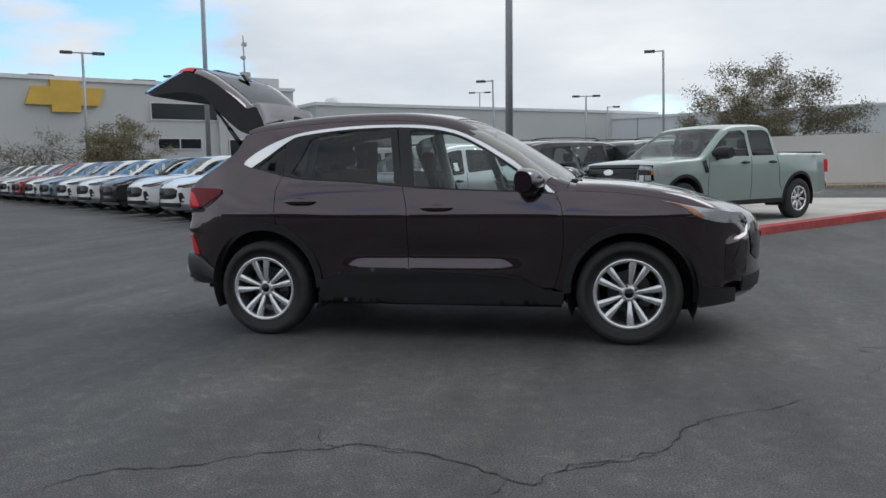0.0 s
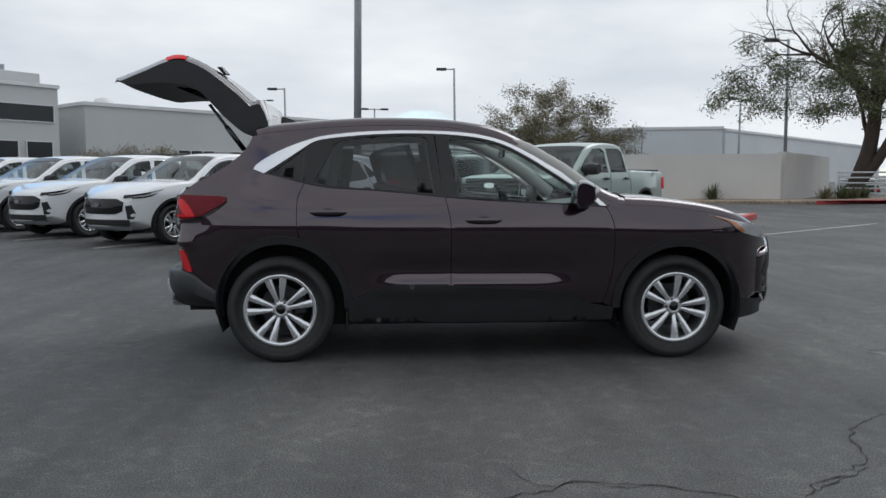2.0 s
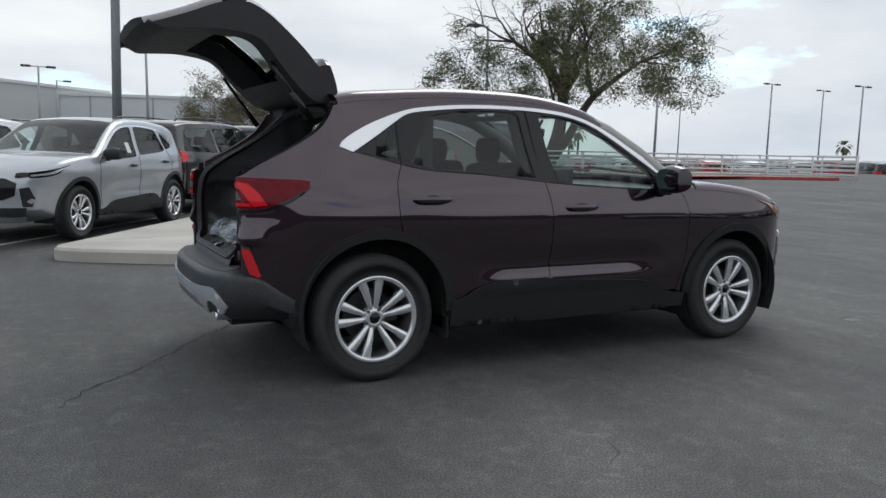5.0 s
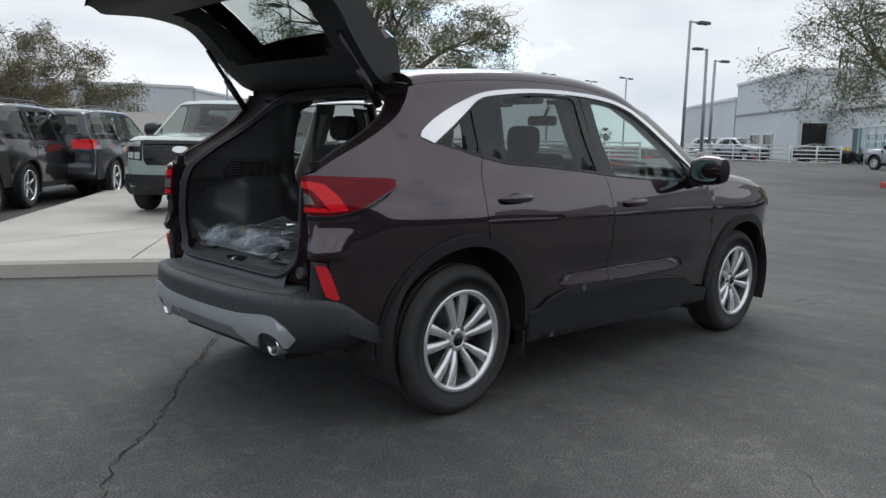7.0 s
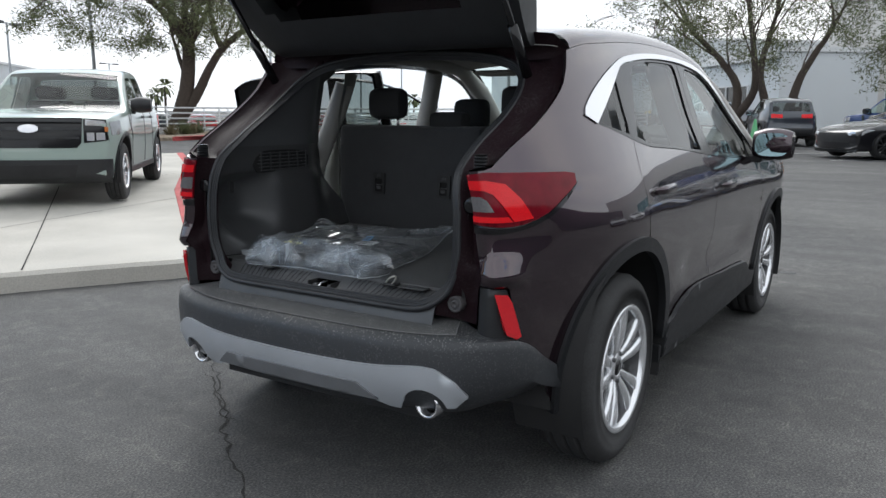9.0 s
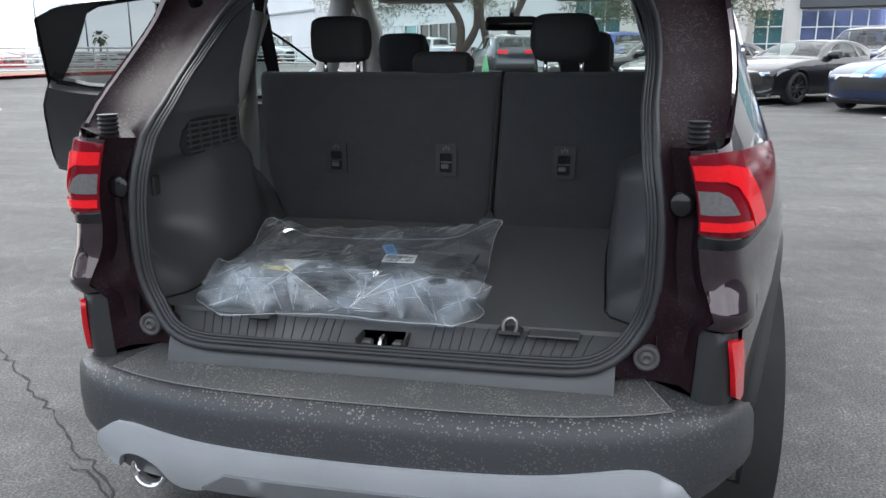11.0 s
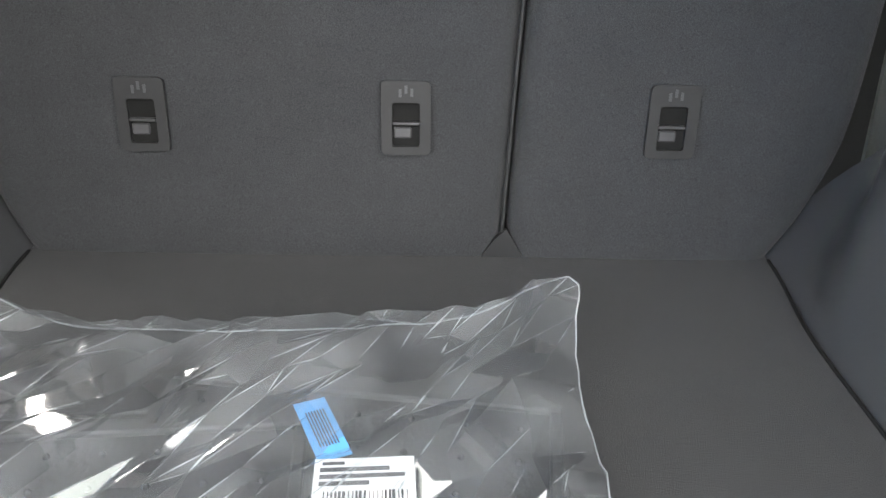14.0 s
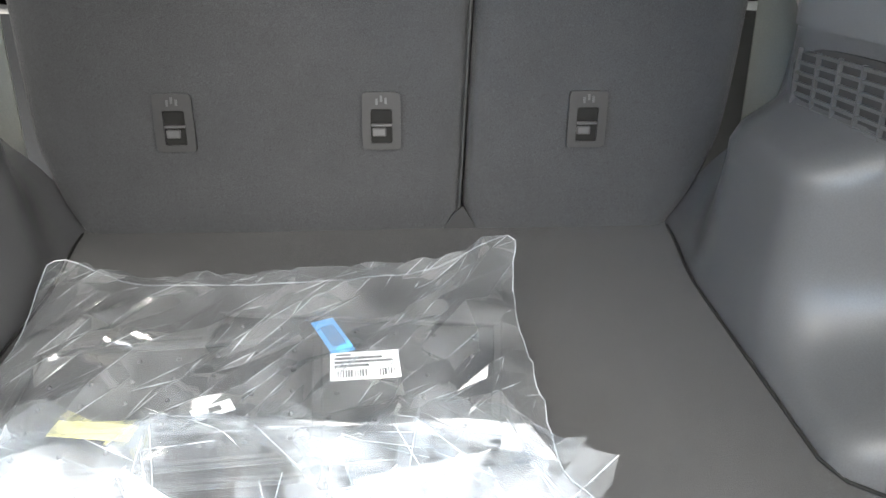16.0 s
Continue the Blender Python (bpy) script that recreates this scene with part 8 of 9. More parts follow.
M["film"] = film_material("clear_polythene", 0.18, 0.05, 0.0, 0.19)
M["filmroll"] = film_material("bunched_polythene", 0.10, 0.09, 0.0, 0.014)
M["pleat"] = [film_material("pleated_polythene", 0.06 + 0.08 * i, 0.08, 0.0, 0.018) for i in range(3)]
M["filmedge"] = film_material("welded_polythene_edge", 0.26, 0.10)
# whitefold: milky film, glints along the folds put into its colour
M["whitefold"] = film_material("glint_white_fold", 0.42, 0.20)


def creases(bm, angle, share, seed, turn, width=0.0007):
    """Pale fold lines along the sharp ridges of a creased film, with their glints painted in."""
    rnd = random.Random(seed)
    out = bmesh.new()
    along = Vector((math.cos(radians(turn)), math.sin(radians(turn)), 0))
    for e in bm.edges:
        if abs((e.verts[1].co - e.verts[0].co).normalized().dot(along)) > 0.90 and len(e.link_faces) == 2 and e.calc_face_angle(0) > radians(angle) and rnd.random() < share:
            a, b = e.verts[0].co, e.verts[1].co
            up = (e.link_faces[0].normal + e.link_faces[1].normal).normalized() * 0.0006
            side = (b - a).cross(up).normalized() * width * rnd.uniform(0.5, 1.5)
            m = a.lerp(b, 0.5) + side * rnd.uniform(-0.6, 0.6)
            q = [out.verts.new(p + up) for p in (a, m - side, b, m + side)]
            out.faces.new(q)
    return out
bag = thing("plastic_bag", pose(0, 0, 0), "clear plastic bag of black rubber mats on the cargo floor", "plastic bag")
TOP_FILM = [p for p in BAG if p[0] > -0.50]
bm = crumple(TOP_FILM, bag_h, 0.0175, 0.0072, 3, -38, 2.6)
fold_lines = creases(bm, 12, 0.8, 5, -38, 0.0008)
film = part("film", bm, M["film"], bag, angle=14)
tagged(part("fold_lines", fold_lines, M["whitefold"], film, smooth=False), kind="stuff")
bm = bmesh.new()
tube(bm, [(x, y, z_floor(x) + bag_h(x, y)) for x, y in BAG], 0.0011, 5, True)
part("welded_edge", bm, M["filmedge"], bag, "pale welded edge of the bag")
ROLL = dense([(-0.47, 0.495)] + [p for p in BAG if p[0] < -0.47] + [(-0.47, -0.17), (-0.465, 0.0), (-0.455, 0.2), (-0.46, 0.35)], 0.03)
bm = crumple(ROLL, roll_h, 0.034, 0.014, 8, 62, 1.6)
fold_lines = creases(bm, 16, 0.8, 8, 62, 0.0010)
roll = part("bunched_film", bm, M["filmroll"], bag, "milky bunched end of the bag", smooth=False)
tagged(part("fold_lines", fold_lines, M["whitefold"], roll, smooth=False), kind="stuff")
# overlapping pleats of film inside the bunched end
rp = random.Random(31)
for k in range(76):
    cx, cy = rp.uniform(-0.645, -0.48), rp.uniform(-0.17, 0.46)
    turn, long, wide = rp.gauss(1.2, 0.7), rp.uniform(0.035, 0.085), rp.uniform(0.014, 0.036)
    ring = []
    for j in range(6):
        u = 2 * math.pi * (j + rp.uniform(-0.3, 0.3)) / 6
        px, py = long * math.cos(u), wide * math.sin(u)
        x, y = cx + px * math.cos(turn) - py * math.sin(turn), cy + px * math.sin(turn) + py * math.cos(turn)
        x = min(-0.465, max(-0.645, x))
        ring.append(Vector((x, y, z_floor(x) + max(0.006, roll_h(x, y) * rp.uniform(0.5, 1.0)))))
    bm = bmesh.new()
    vs = [bm.verts.new(p) for p in ring]
    a = rp.randrange(6)
    bm.faces.new([vs[(a + i) % 6] for i in range(4)])
    bm.faces.new([vs[(a + 3 + i) % 6] for i in range(4)])
    bmesh.ops.triangulate(bm, faces=bm.faces)
    pleat = part("pleat", bm, M["pleat"][k % 3], roll, smooth=False)
    bm = bmesh.new()
    tube(bm, [ring[(a + i) % 6] + Vector((0, 0, 0.0006)) for i in (0, 3)], rp.uniform(0.0004, 0.0009), 4)
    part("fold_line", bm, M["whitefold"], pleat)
for k, (ox, oy, rot, w, l, z) in enumerate(((-0.36, 0.15, 3, 0.30, 0.58, 0.006), (-0.33, 0.07, -7, 0.26, 0.40, 0.020), (-0.40, 0.27, 5, 0.24, 0.36, 0.033))):
    bm = bmesh.new()
    tilt = Matrix.Translation((ox, oy, z_floor(ox) + z)) @ Matrix.Rotation(radians(-4.3), 4, "Y") @ Matrix.Rotation(radians(rot), 4, "Z")
    box(bm, -w / 2, w / 2, -l / 2, l / 2, 0, 0.008, 0.004, tilt)
    for x0, x1, y0, y1 in ((-w / 2, -w / 2 + 0.012, -l / 2, l / 2), (w / 2 - 0.012, w / 2, -l / 2, l / 2), (-w / 2 + 0.013, w / 2 - 0.013, -l / 2, -l / 2 + 0.012), (-w / 2 + 0.013, w / 2 - 0.013, l / 2 - 0.012, l / 2)):
        box(bm, x0, x1, y0, y1, 0.008, 0.016, 0.002, tilt)
    for i in range(5):
        for j in range(7):
            cyl(bm, tilt @ Vector((-w * 0.36 + w * 0.18 * i, -l * 0.4 + l * 0.133 * j, 0.007)), tilt @ Vector((-w * 0.36 + w * 0.18 * i, -l * 0.4 + l * 0.133 * j, 0.012)), 0.004, 0.002, 6)
    part("rubber_mat", bm, M["mat"], bag)


def sticker(x, y, w, l, rot, mat, name, label, bars=()):
    """A paper label lying on the mats; w along x, l along y."""
    bm = bmesh.new()
    t = Matrix.Translation((x, y, z_floor(x) + 0.060)) @ Matrix.Rotation(radians(-4.3), 4, "Y") @ Matrix.Rotation(radians(rot), 4, "Z")
    box(bm, -w / 2, w / 2, -l / 2, l / 2, 0, 0.001, m=t)
    o = part(name, bm, M[mat], bag, label, smooth=False)
    if bars:
        bm = bmesh.new()
        for x0, x1, y0, y1 in bars:
            box(bm, x0 * w, x1 * w, y0 * l, y1 * l, 0.0012, 0.0016, m=t)
        part("printed_bars", bm, M["ink"], o, smooth=False)
    return o


rb = random.Random(4)
code = [(-0.42, -0.18, -0.42 + 0.04 * i, -0.42 + 0.04 * i + rb.choice((0.01, 0.02, 0.028))) for i in range(21)]
rows_txt = [(0.36, 0.42, 0.20, 0.42), (0.22, 0.30, -0.25, 0.44), (0.08, 0.16, -0.40, 0.44), (-0.06, 0.02, -0.05, 0.44)]
sticker(-0.367, 0.040, 0.058, 0.084, 4, "label", "paper_label", "white paper label with black print bars", code + rows_txt)
sticker(-0.300, 0.084, 0.085, 0.030, 24, "bluelabel", "blue_label", "light blue label with faint bars", [(-0.3, 0.3, -0.3 + 0.09 * i, -0.3 + 0.09 * i + 0.04) for i in range(7)])
sticker(-0.478, 0.325, 0.026, 0.090, -8, "yellowlabel", "yellow_label", "pale yellow label")
sticker(-0.448, 0.205, 0.022, 0.045, 28, "label", "paper_label", "small white paper label", [(-0.2, 0.2, -0.2, 0.1)])

# ---- other parked vehicles ----
def knots(L0, L1, wmax, nose, tail):
    """Half widths along a body that tapers at both ends."""
    xs = [L0 + (L1 - L0) * i / 40 for i in range(41)]
    return xs, [wmax - tail * max(0.0, (L0 + 0.9 - x) / 0.9) ** 2.6 - nose * max(0.0, (x - L1 + 1.0) / 1.0) ** 3.2 for x in xs]


def body_shape(prof, wmax, nose, tail, gk, gv, dent=None, refine=0.07):
    xs, ww = knots(prof[-1][0] - 0.1, max(p[0] for p in prof), wmax, nose, tail)
    return Shape(prof, xs, ww, gk, gv, refine, dent)


def prof_of(pts, end=0.16, top=0.03, rnd=0.05):
    """Adds crown and rounding: strong at nose and tail, slight on top."""
    zt = max(p[1] for p in pts)
    out = []
    for i, (x, z) in enumerate(pts):
        a = pts[max(0, i - 1)]
        b = pts[min(len(pts) - 1, i + 1)]
        t = Vector((b[0] - a[0], b[1] - a[1])).normalized()
        k = abs(t.y) ** 1.5
        out.append((x, z, top + (end - top) * k * (1 if z < zt * 0.68 else 0.25), rnd))
    return out


# compact pickup, sage
PK = prof_of([(3.45, 0.26), (3.78, 0.30), (3.86, 0.42), (3.87, 0.60), (3.86, 0.85), (3.84, 0.98), (3.76, 1.06), (3.50, 1.11), (3.10, 1.145), (2.78, 1.16), (2.62, 1.20), (2.30, 1.42), (2.02, 1.61), (1.86, 1.68), (1.60, 1.725), (1.20, 1.74), (0.85, 1.725),
              (0.66, 1.66), (0.58, 1.45), (0.55, 1.25), (0.40, 1.235), (-0.30, 1.225), (-0.98, 1.215), (-1.05, 1.15), (-1.07, 0.9), (-1.10, 0.66), (-1.12, 0.50), (-0.95, 0.42), (-0.55, 0.40)], 0.13)
pick_shape = body_shape(PK, 0.92, 0.16, 0.10, [0.2, 0.4, 0.8, 1.05, 1.15, 1.3, 1.7], [0.94, 0.97, 1.0, 0.99, 0.965, 0.91, 0.78], lambda x, z: 0.012 * bell(z, 0.86, 0.1) * (bell(x, 0, 0.5) + bell(x, 3.07, 0.5)))
pick_spec = dict(
    shape=pick_shape, arches=[(0.0, 0.40, 0.43), (3.07, 0.40, 0.43)], sill=0.38, flares=0.045, track=0.80, screen=((2.70, 1.18), (1.92, 1.66)), backlight=((0.64, 1.62), (0.57, 1.32)),
    windows=[[(1.42, 1.16), (1.40, 1.55), (1.50, 1.61), (1.80, 1.59), (2.10, 1.42), (2.38, 1.22), (2.36, 1.16)], [(0.72, 1.17), (0.74, 1.56), (0.86, 1.62), (1.32, 1.61), (1.33, 1.165)]],
    cabin=(0.65, 2.5, 1.1), seats=[(1.55, 0.37), (1.55, -0.37), (0.9, 0.37), (0.9, -0.37)], handles=[(0.80, 1.05), (1.55, 1.05)], mirror=(2.25, 1.22, 1.25), wheel=("steel", 0.37, 0.222, 0.225, 8, M["alloy"]),
    gaps=[[(0.66, 1.16), (0.62, 1.0), (0.60, 0.7), (0.52, 0.55)], [(1.37, 1.16), (1.38, 0.8), (1.38, 0.42)], [(2.45, 1.15), (2.50, 0.9), (2.50, 0.6), (2.44, 0.42)]],
    sides=[([(0.45, 0.40), (2.62, 0.40), (2.62, 0.32), (0.45, 0.32)], "cladding", "rocker_cladding", 0.012), ([(-1.0, 1.08), (-0.90, 1.08), (-0.90, 0.84), (-1.0, 0.84)], "redlens", "tail_lamp", 0.006),
           ([(3.30, 1.02), (3.30, 0.86), (3.62, 0.84), (3.66, 1.0)], "lens", "headlight", 0.006), ([(2.56, 1.10), (2.50, 0.90), (2.58, 0.88), (2.66, 1.08)], "trimblack", "fender_vent", 0.006)],
    ends=[([(-0.50, 0.70), (-0.55, 0.76), (-0.57, 1.045), (0.57, 1.045), (0.55, 0.76), (0.50, 0.70)], "trimblack", "grille", 1, 0.008, "black barred grille"),
          ([(-0.56, 0.99), (-0.56, 1.02), (0.56, 1.02), (0.56, 0.99)], "cladding", "grille_bar", 1, 0.030, ""), ([(-0.545, 0.90), (-0.545, 0.935), (0.545, 0.935), (0.545, 0.90)], "cladding", "grille_bar", 1, 0.030, ""),
          ([(-0.53, 0.80), (-0.53, 0.83), (0.53, 0.83), (0.53, 0.80)], "cladding", "grille_bar", 1, 0.030, ""),
          ([(0.11 * math.cos(a * 0.3), 0.92 + 0.044 * math.sin(a * 0.3)) for a in range(21)], "polished", "badge", 1, 0.045, "plain oval bright badge"),
          ([(0.578, 0.755), (0.578, 1.04), (0.815, 1.03), (0.835, 0.78)], "trimblack", "lamp_bezel", 1, 0.007, ""),
          ([(0.60, 0.96), (0.60, 1.025), (0.80, 1.015), (0.81, 0.955)], "lens", "headlight", 1, 0.012, ""), ([(0.61, 0.78), (0.61, 0.875), (0.69, 0.875), (0.69, 0.78)], "lens", "headlight", 1, 0.012, ""),
          ([(0.71, 0.785), (0.71, 0.875), (0.80, 0.875), (0.80, 0.79)], "lens", "headlight", 1, 0.012, ""), ([(0.80, 0.885), (0.80, 0.945), (0.83, 0.94), (0.83, 0.885)], "amber", "marker", 1, 0.012, ""),
          ([(-0.82, 0.27), (-0.87, 0.36), (-0.87, 0.56), (0.87, 0.56), (0.87, 0.36), (0.82, 0.27)], "cladding", "front_bumper", 1, 0.012, "black textured lower bumper"),
          ([(-0.46, 0.36), (-0.50, 0.50), (0.50, 0.50), (0.46, 0.36)], "dark", "lower_grille", 1, 0.020, ""), ([(-0.80, 0.50), (-0.80, 0.66), (0.80, 0.66), (0.80, 0.50)], "cladding", "rear_bumper", -1, 0.01, "")])


def put(x, y, heading, lift=0.0):
    return pose(x, y, gz(x, y) + lift, 0, 0, heading)


H_P = 225
fx, fy = 2.97, 7.75
ox, oy = fx - 3.07 * math.cos(radians(H_P)), fy - 3.07 * math.sin(radians(H_P))
pk = build_vehicle("pickup_truck", pick_spec, "sage", pose(ox, oy, gz(ox, oy) + 0.148, 0, 0, H_P), "pale sage green crew cab pickup on the concrete island", "pickup truck", "pickup trucks")
bm = bmesh.new()
box(bm, -0.95, 0.50, -0.72, 0.72, 1.20, 1.235, 0.01)
part("bed_cover", bm, M["cladding"], pk)
c = copy_thing(pk, put(43.0, 8.4, 64))
c["label"] = "silver crew cab pickup parked by the sales building"
repaint(c, M["sage"], M["silver"])
c = copy_thing(pk, put(27.0, -1.6, 40))
c["label"] = "bright blue crew cab pickup behind the coupes"
repaint(c, M["sage"], M["blue"])
c = copy_thing(pk, put(24.5, -9.0, 140))
c["label"] = "navy crew cab pickup behind the coupes"
repaint(c, M["sage"], M["navy"])

# large three-row black wagon
EX = prof_of([(3.35, 0.24), (3.78, 0.28), (3.88, 0.42), (3.90, 0.65), (3.88, 0.88), (3.80, 1.0), (3.50, 1.08), (3.10, 1.13), (2.75, 1.15), (2.58, 1.20), (2.20, 1.43), (1.88, 1.62), (1.65, 1.71), (1.2, 1.76), (0.5, 1.77), (-0.3, 1.75), (-0.80, 1.71), (-0.98, 1.66),
              (-1.05, 1.55), (-1.13, 1.30), (-1.17, 1.10), (-1.18, 0.90), (-1.17, 0.70), (-1.20, 0.58), (-1.15, 0.42), (-0.8, 0.36), (-0.5, 0.34)], 0.14)
ex_shape = body_shape(EX, 0.99, 0.20, 0.12, [0.2, 0.4, 0.8, 1.05, 1.12, 1.3, 1.72], [0.94, 0.97, 1.0, 0.985, 0.96, 0.88, 0.745], lambda x, z: 0.012 * bell(z, 0.86, 0.1) * (bell(x, 0, 0.5) + bell(x, 3.02, 0.5)))
ex_spec = dict(
    shape=ex_shape, arches=[(0.0, 0.39, 0.43), (3.02, 0.39, 0.43)], sill=0.33, flares=0.04, track=0.84, screen=((2.65, 1.17), (1.80, 1.66)), backlight=((-1.02, 1.60), (-1.14, 1.22)),
    windows=[[(1.38, 1.13), (1.36, 1.58), (1.48, 1.63), (1.72, 1.60), (2.05, 1.42), (2.38, 1.18), (2.36, 1.12)], [(0.32, 1.14), (0.30, 1.62), (1.28, 1.64), (1.29, 1.13)], [(-0.86, 1.17), (-0.70, 1.54), (-0.60, 1.58), (0.20, 1.62), (0.22, 1.14)]],
    cabin=(-0.9, 2.4, 1.08), seats=[(1.4, 0.4), (1.4, -0.4), (0.5, 0.4), (0.5, -0.4)], handles=[(0.42, 1.03), (1.45, 1.02)], mirror=(2.25, 1.2, 1.15), wheel=("five", 0.38, 0.255, 0.245, 5, M["alloy"]), handle_mat="black", mirror_mat="black",
    gaps=[[(0.27, 1.14), (0.25, 0.8)], [(1.33, 1.13), (1.34, 0.45)], [(2.42, 1.12), (2.46, 0.8), (2.40, 0.45)]], sides=[([(0.46, 0.42), (2.56, 0.42), (2.56, 0.33), (0.46, 0.33)], "cladding", "rocker_cladding", 0.01), ([(-1.05, 1.14), (-0.84, 1.14), (-0.80, 1.05), (-0.95, 0.97), (-1.05, 0.97)], "redlens", "tail_lamp", 0.008)],
    ends=[([(0.50, 0.97), (0.50, 1.14), (0.84, 1.16), (0.84, 0.97)], "redlens", "tail_lamp", -1, 0.010, ""), ([(-0.55, 0.70), (-0.55, 0.92), (0.55, 0.92), (0.55, 0.70)], "trimblack", "plate_recess", -1, 0.008, ""),
          ([(-0.85, 0.40), (-0.85, 0.62), (0.85, 0.62), (0.85, 0.40)], "cladding", "rear_bumper", -1, 0.012, ""), ([(-0.5, 0.7), (-0.5, 0.95), (0.5, 0.95), (0.5, 0.7)], "trimblack", "grille", 1, 0.008, ""), ([(0.55, 0.82), (0.55, 0.95), (0.8, 0.95), (0.8, 0.82)], "lens", "headlight", 1, 0.008, "")])
ex = build_vehicle("wagon", ex_spec, "black", put(0.75, 11.55, 52), "black three-row wagon seen from behind", "car", "parked wagons")
for s in (-1, 1):
    bm = bmesh.new()
    tube(bm, curve([(1.3, s * 0.63, 1.74), (1.15, s * 0.63, 1.80), (0.2, s * 0.63, 1.81), (-0.7, s * 0.62, 1.78), (-0.85, s * 0.62, 1.72)], 0.1), 0.016, 6)
    part("roof_rail", bm, M["trimblack"], ex)
for x, y, hd, pn, lab in ((2.9, 13.4, 52, "charcoal", "dark grey three-row wagon parked by the wall"), (-4.2, 15.4, 52, "charcoal", "charcoal three-row wagon parked in the second row"),
                          (-6.4, 17.3, 52, "red", "dark red three-row wagon parked in the second row")):
    c = copy_thing(ex, put(x, y, hd))
    c["label"] = lab
    if pn != "black":
        repaint(c, M["black"], M[pn])

# low two-door coupes
CP = prof_of([(3.20, 0.17), (3.55, 0.19), (3.63, 0.30), (3.65, 0.45), (3.64, 0.60), (3.58, 0.70), (3.40, 0.78), (3.05, 0.87), (2.60, 0.94), (2.20, 0.98), (1.98, 1.0), (1.62, 1.18), (1.30, 1.30), (1.05, 1.355), (0.70, 1.375), (0.35, 1.355), (0.0, 1.28), (-0.38, 1.14),
              (-0.62, 1.06), (-0.95, 1.05), (-1.02, 0.99), (-1.05, 0.80), (-1.06, 0.55), (-1.02, 0.36), (-0.8, 0.28), (-0.5, 0.26)], 0.20)
cp_shape = body_shape(CP, 0.955, 0.26, 0.14, [0.15, 0.35, 0.65, 0.85, 0.95, 1.05, 1.36], [0.93, 0.965, 1.0, 0.985, 0.945, 0.86, 0.66], lambda x, z: 0.03 * bell(z, 0.72, 0.14) * (bell(x, 0, 0.5) + 0.6 * bell(x, 2.72, 0.5)))
cp_spec = dict(
    shape=cp_shape, arches=[(0.0, 0.345, 0.385), (2.72, 0.345, 0.385)], sill=0.22, track=0.82, screen=((1.95, 1.015), (1.18, 1.335)), backlight=((0.15, 1.32), (-0.55, 1.085)), fv=0.86, rv=0.8,
    windows=[[(0.42, 0.98), (0.45, 1.22), (0.60, 1.285), (0.95, 1.29), (1.25, 1.20), (1.60, 1.02), (1.58, 0.96)], [(0.02, 1.0), (0.16, 1.17), (0.36, 1.22), (0.34, 0.99)]],
    cabin=(-0.1, 1.8, 0.92), seats=[(0.6, 0.36), (0.6, -0.36)], handles=[(0.55, 0.88)], mirror=(1.55, 1.03, 1.1), wheel=("many", 0.345, 0.255, 0.26, 10, M["darkalloy"]), handle_mat="black", mirror_mat="black",
    gaps=[[(0.36, 0.97), (0.34, 0.7), (0.42, 0.3)], [(1.72, 0.95), (1.80, 0.6), (1.75, 0.3)]], sides=[([(0.42, 0.26), (2.30, 0.26), (2.30, 0.20), (0.42, 0.20)], "cladding", "side_skirt", 0.02), ([(3.08, 0.74), (3.30, 0.68), (3.40, 0.60), (3.38, 0.70), (3.25, 0.76)], "lens", "headlight", 0.006)],
    ends=[([(-0.60, 0.42), (-0.64, 0.56), (-0.50, 0.66), (0.50, 0.66), (0.64, 0.56), (0.60, 0.42)], "dark", "grille", 1, 0.006, "wide black grille"), ([(0.60, 0.60), (0.52, 0.67), (0.74, 0.70), (0.78, 0.62)], "lens", "headlight", 1, 0.008, ""),
          ([(0.55, 0.28), (0.62, 0.40), (0.78, 0.40), (0.76, 0.28)], "dark", "brake_duct", 1, 0.006, ""), ([(-0.80, 0.19), (-0.82, 0.25), (0.82, 0.25), (0.80, 0.19)], "cladding", "splitter", 1, 0.03, ""), ([(0.35, 0.80), (0.35, 0.95), (0.70, 0.95), (0.70, 0.80)], "redlens", "tail_lamp", -1, 0.008, "")])


def stripes(car, mat, y0, y1):
    for s in (-1, 1):
        bm = bmesh.new()
        a, b = cp_shape.index(3.60, 0.66), cp_shape.index(2.05, 0.99)
        rows = []
        for i in range(a, b + 1):
            nn = cp_shape.N[i]
            ye = cp_shape.Y(*cp_shape.E[i])
            rows.append([Vector(cp_shape.at(i, s * y / ye)) + Vector((nn.x, 0, nn.y)) * 0.006 for y in (y0, (y0 + y1) / 2, y1)])
        grid(bm, rows)
        bmesh.ops.recalc_face_normals(bm, faces=bm.faces)
        part("stripe", bm, M[mat], car)


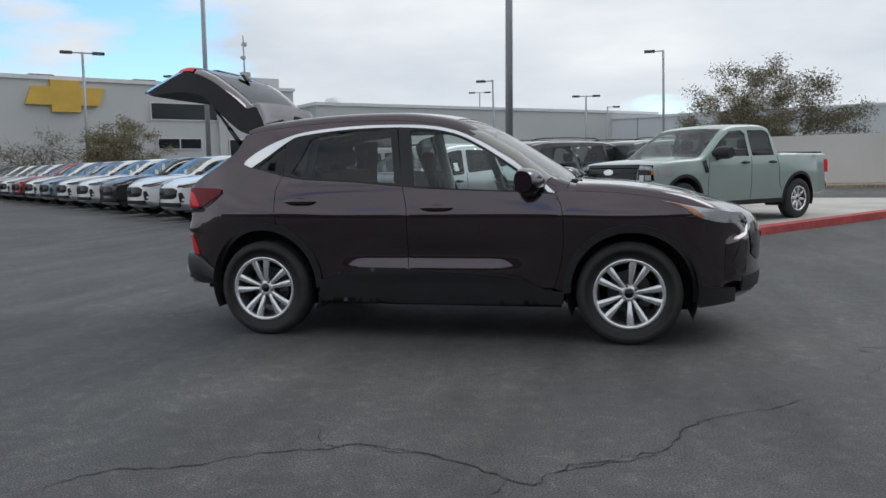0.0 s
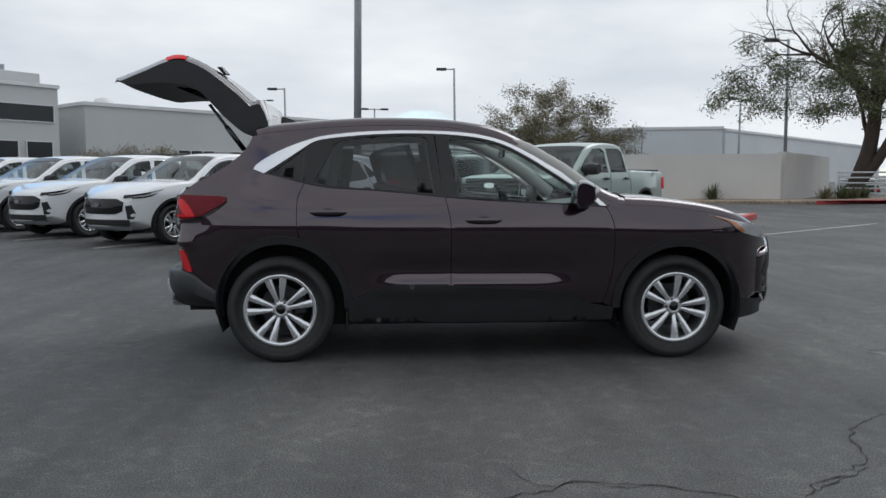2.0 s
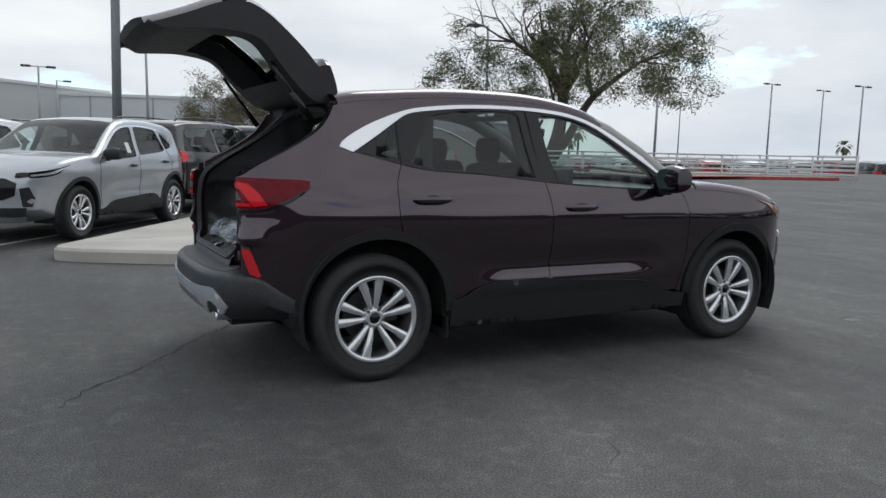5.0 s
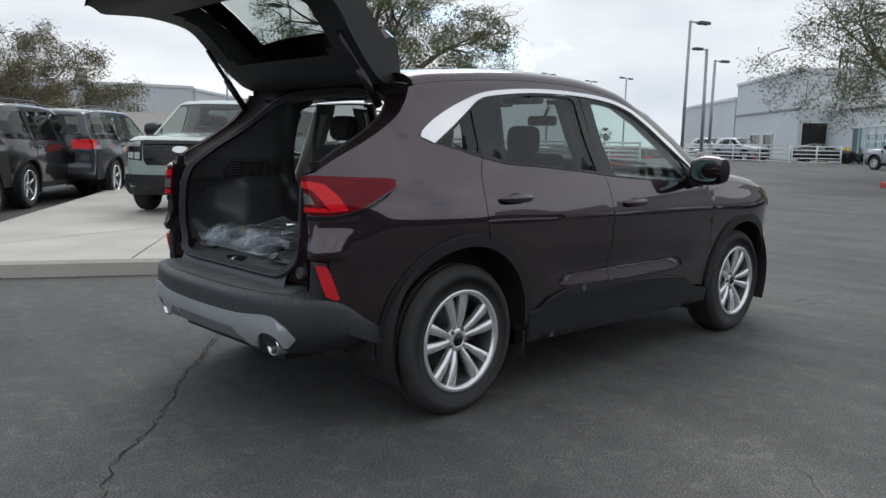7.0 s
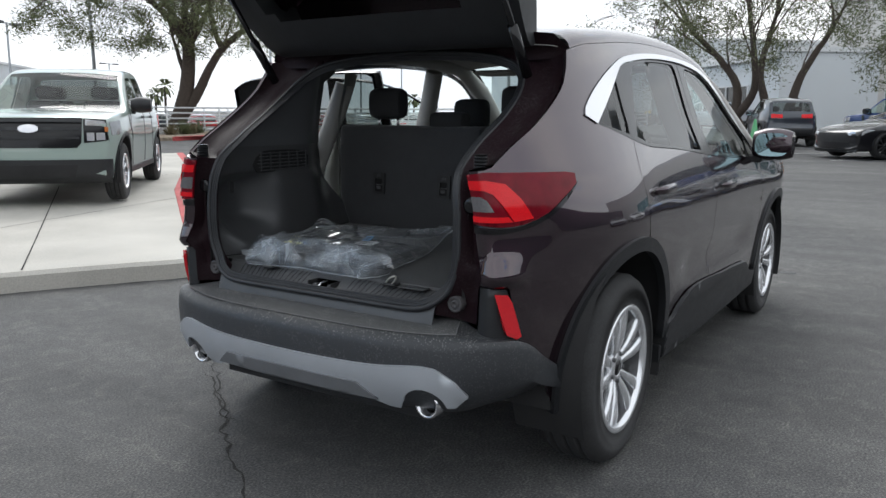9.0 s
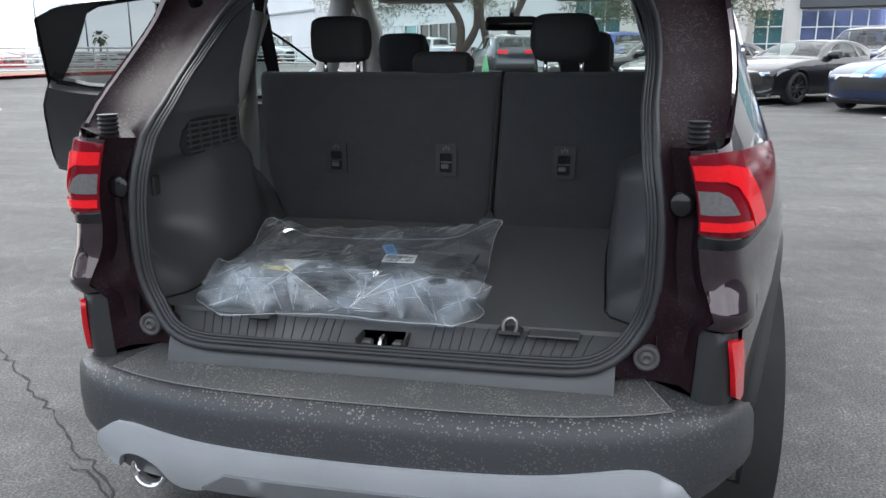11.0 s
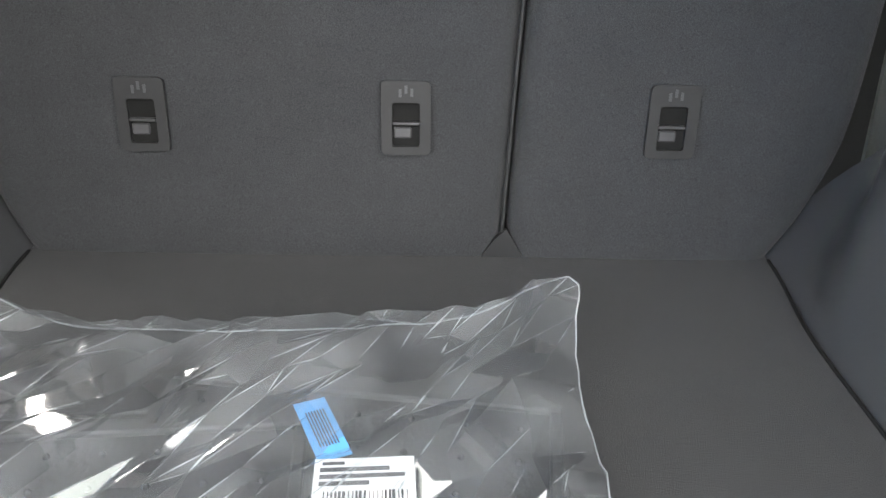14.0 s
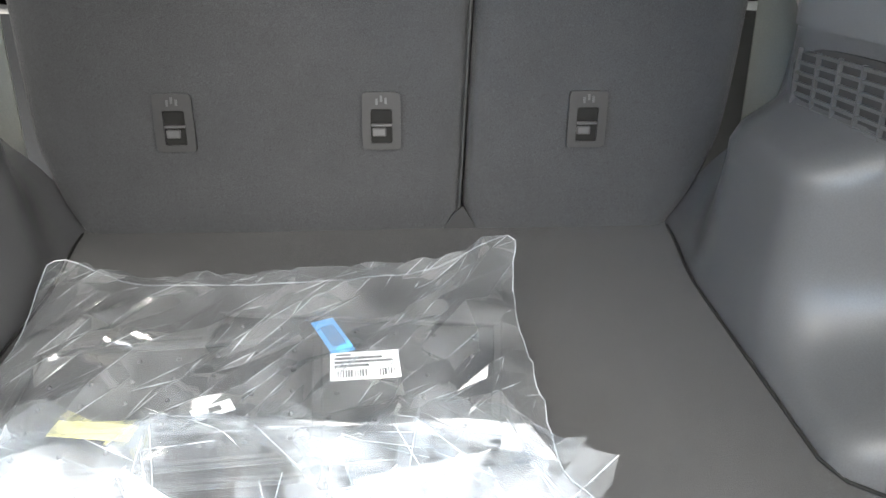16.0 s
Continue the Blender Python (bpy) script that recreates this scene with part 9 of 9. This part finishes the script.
first = None
for k, pn, lab in ((-1, "black", "black low coupe at the end of the row"), (0, "black", "glossy black low coupe with black wheels"), (1, "black", "glossy black low coupe with black wheels"),
                   (2, "navy", "dark low coupe with bright blue hood stripes"), (3, "white", "white low coupe with black hood stripes"), (4, "silver", "silver low coupe in the front row")):
    # nose corner on the row's line, facing the aisle
    cx, cy = 18.9 - 2.1 * k - 0.63, -0.55 - 2.0 * k - 0.63
    hd = 134.5
    x, y = cx - 3.65 * math.cos(radians(hd)), cy - 3.65 * math.sin(radians(hd))
    m = put(x, y, hd)
    if first is None:
        first = build_vehicle("coupe", cp_spec, "black", m, lab, "car", "row of coupes")
        c = first
    else:
        c = copy_thing(first, m)
        c["label"] = lab
        if pn != "black":
            repaint(c, M["black"], M[pn])
    if k == 2:
        stripes(c, "stripe", 0.06, 0.30)
    if k == 3:
        stripes(c, "black", 0.04, 0.26)
for x, y, hd, pn, lab in ((25.2, -2.2, 320, "red", "red low coupe in the second row"), (20.0, -8.0, 320, "white", "white low coupe in the second row"), (17.5, -11.5, 320, "silver", "silver low coupe in the second row")):
    c = copy_thing(first, put(x, y, hd))
    c["label"] = lab
    repaint(c, M["black"], M[pn])
# charcoal crossover beside the small red island, and vehicles beyond the fence
c = copy_thing(row_first, put(27.2, 3.0, 20))
c["label"] = "dark blue-grey crossover seen from behind"
for o in c.children_recursive:
    for sl in o.material_slots:
        if sl.material in (M["white"], M["silver"]):
            sl.link = "OBJECT"
            sl.material = M["charcoal"]
rf = random.Random(9)
pal = ["white", "charcoal", "red", "white", "black", "red", "silver", "white", "red", "black", "white", "silver", "navy"]
for k in range(13):
    x, y = 26.0 + 2.75 * k, 40.5 - 1.18 * k
    src = (pk, ex, row_first)[rf.randrange(3)]
    old = {pk: "sage", ex: "black", row_first: "silver"}[src]
    c = copy_thing(src, pose(x, y, -0.45, 0, 0, 66 + rf.uniform(-2, 2)))
    c["label"] = {"white": "white", "charcoal": "charcoal", "red": "dark red", "black": "black", "silver": "silver", "navy": "navy"}[pal[k]] + " vehicle parked beyond the white rail fence"
    c["group"] = "vehicles beyond the fence"
    for o in c.children_recursive:
        for sl in o.material_slots:
            if sl.material == M[old] or (src is row_first and sl.material == M["white"]):
                sl.link = "OBJECT"
                sl.material = M[pal[k]]
for src, x, y, hd, lab in ((first, 56.0, 20.3, 300, "black coupe parked before the open workshop bay"), (row_first, 54.5, 25.5, 250, "silver crossover parked by the workshop"),
                           (row_first, 58.0, 29.5, 250, "silver crossover parked by the workshop")):
    c = copy_thing(src, put(x, y, hd))
    c["label"] = lab
    c["group"] = "vehicles by the workshop"

# unseen plain wall added behind the camera, a dark low band for the reflections
wall("wall_south", [(-60, -34), (60, -34)], 5.5, 0.4, M["darkpanel"], "unseen plain grey wall added behind the camera")
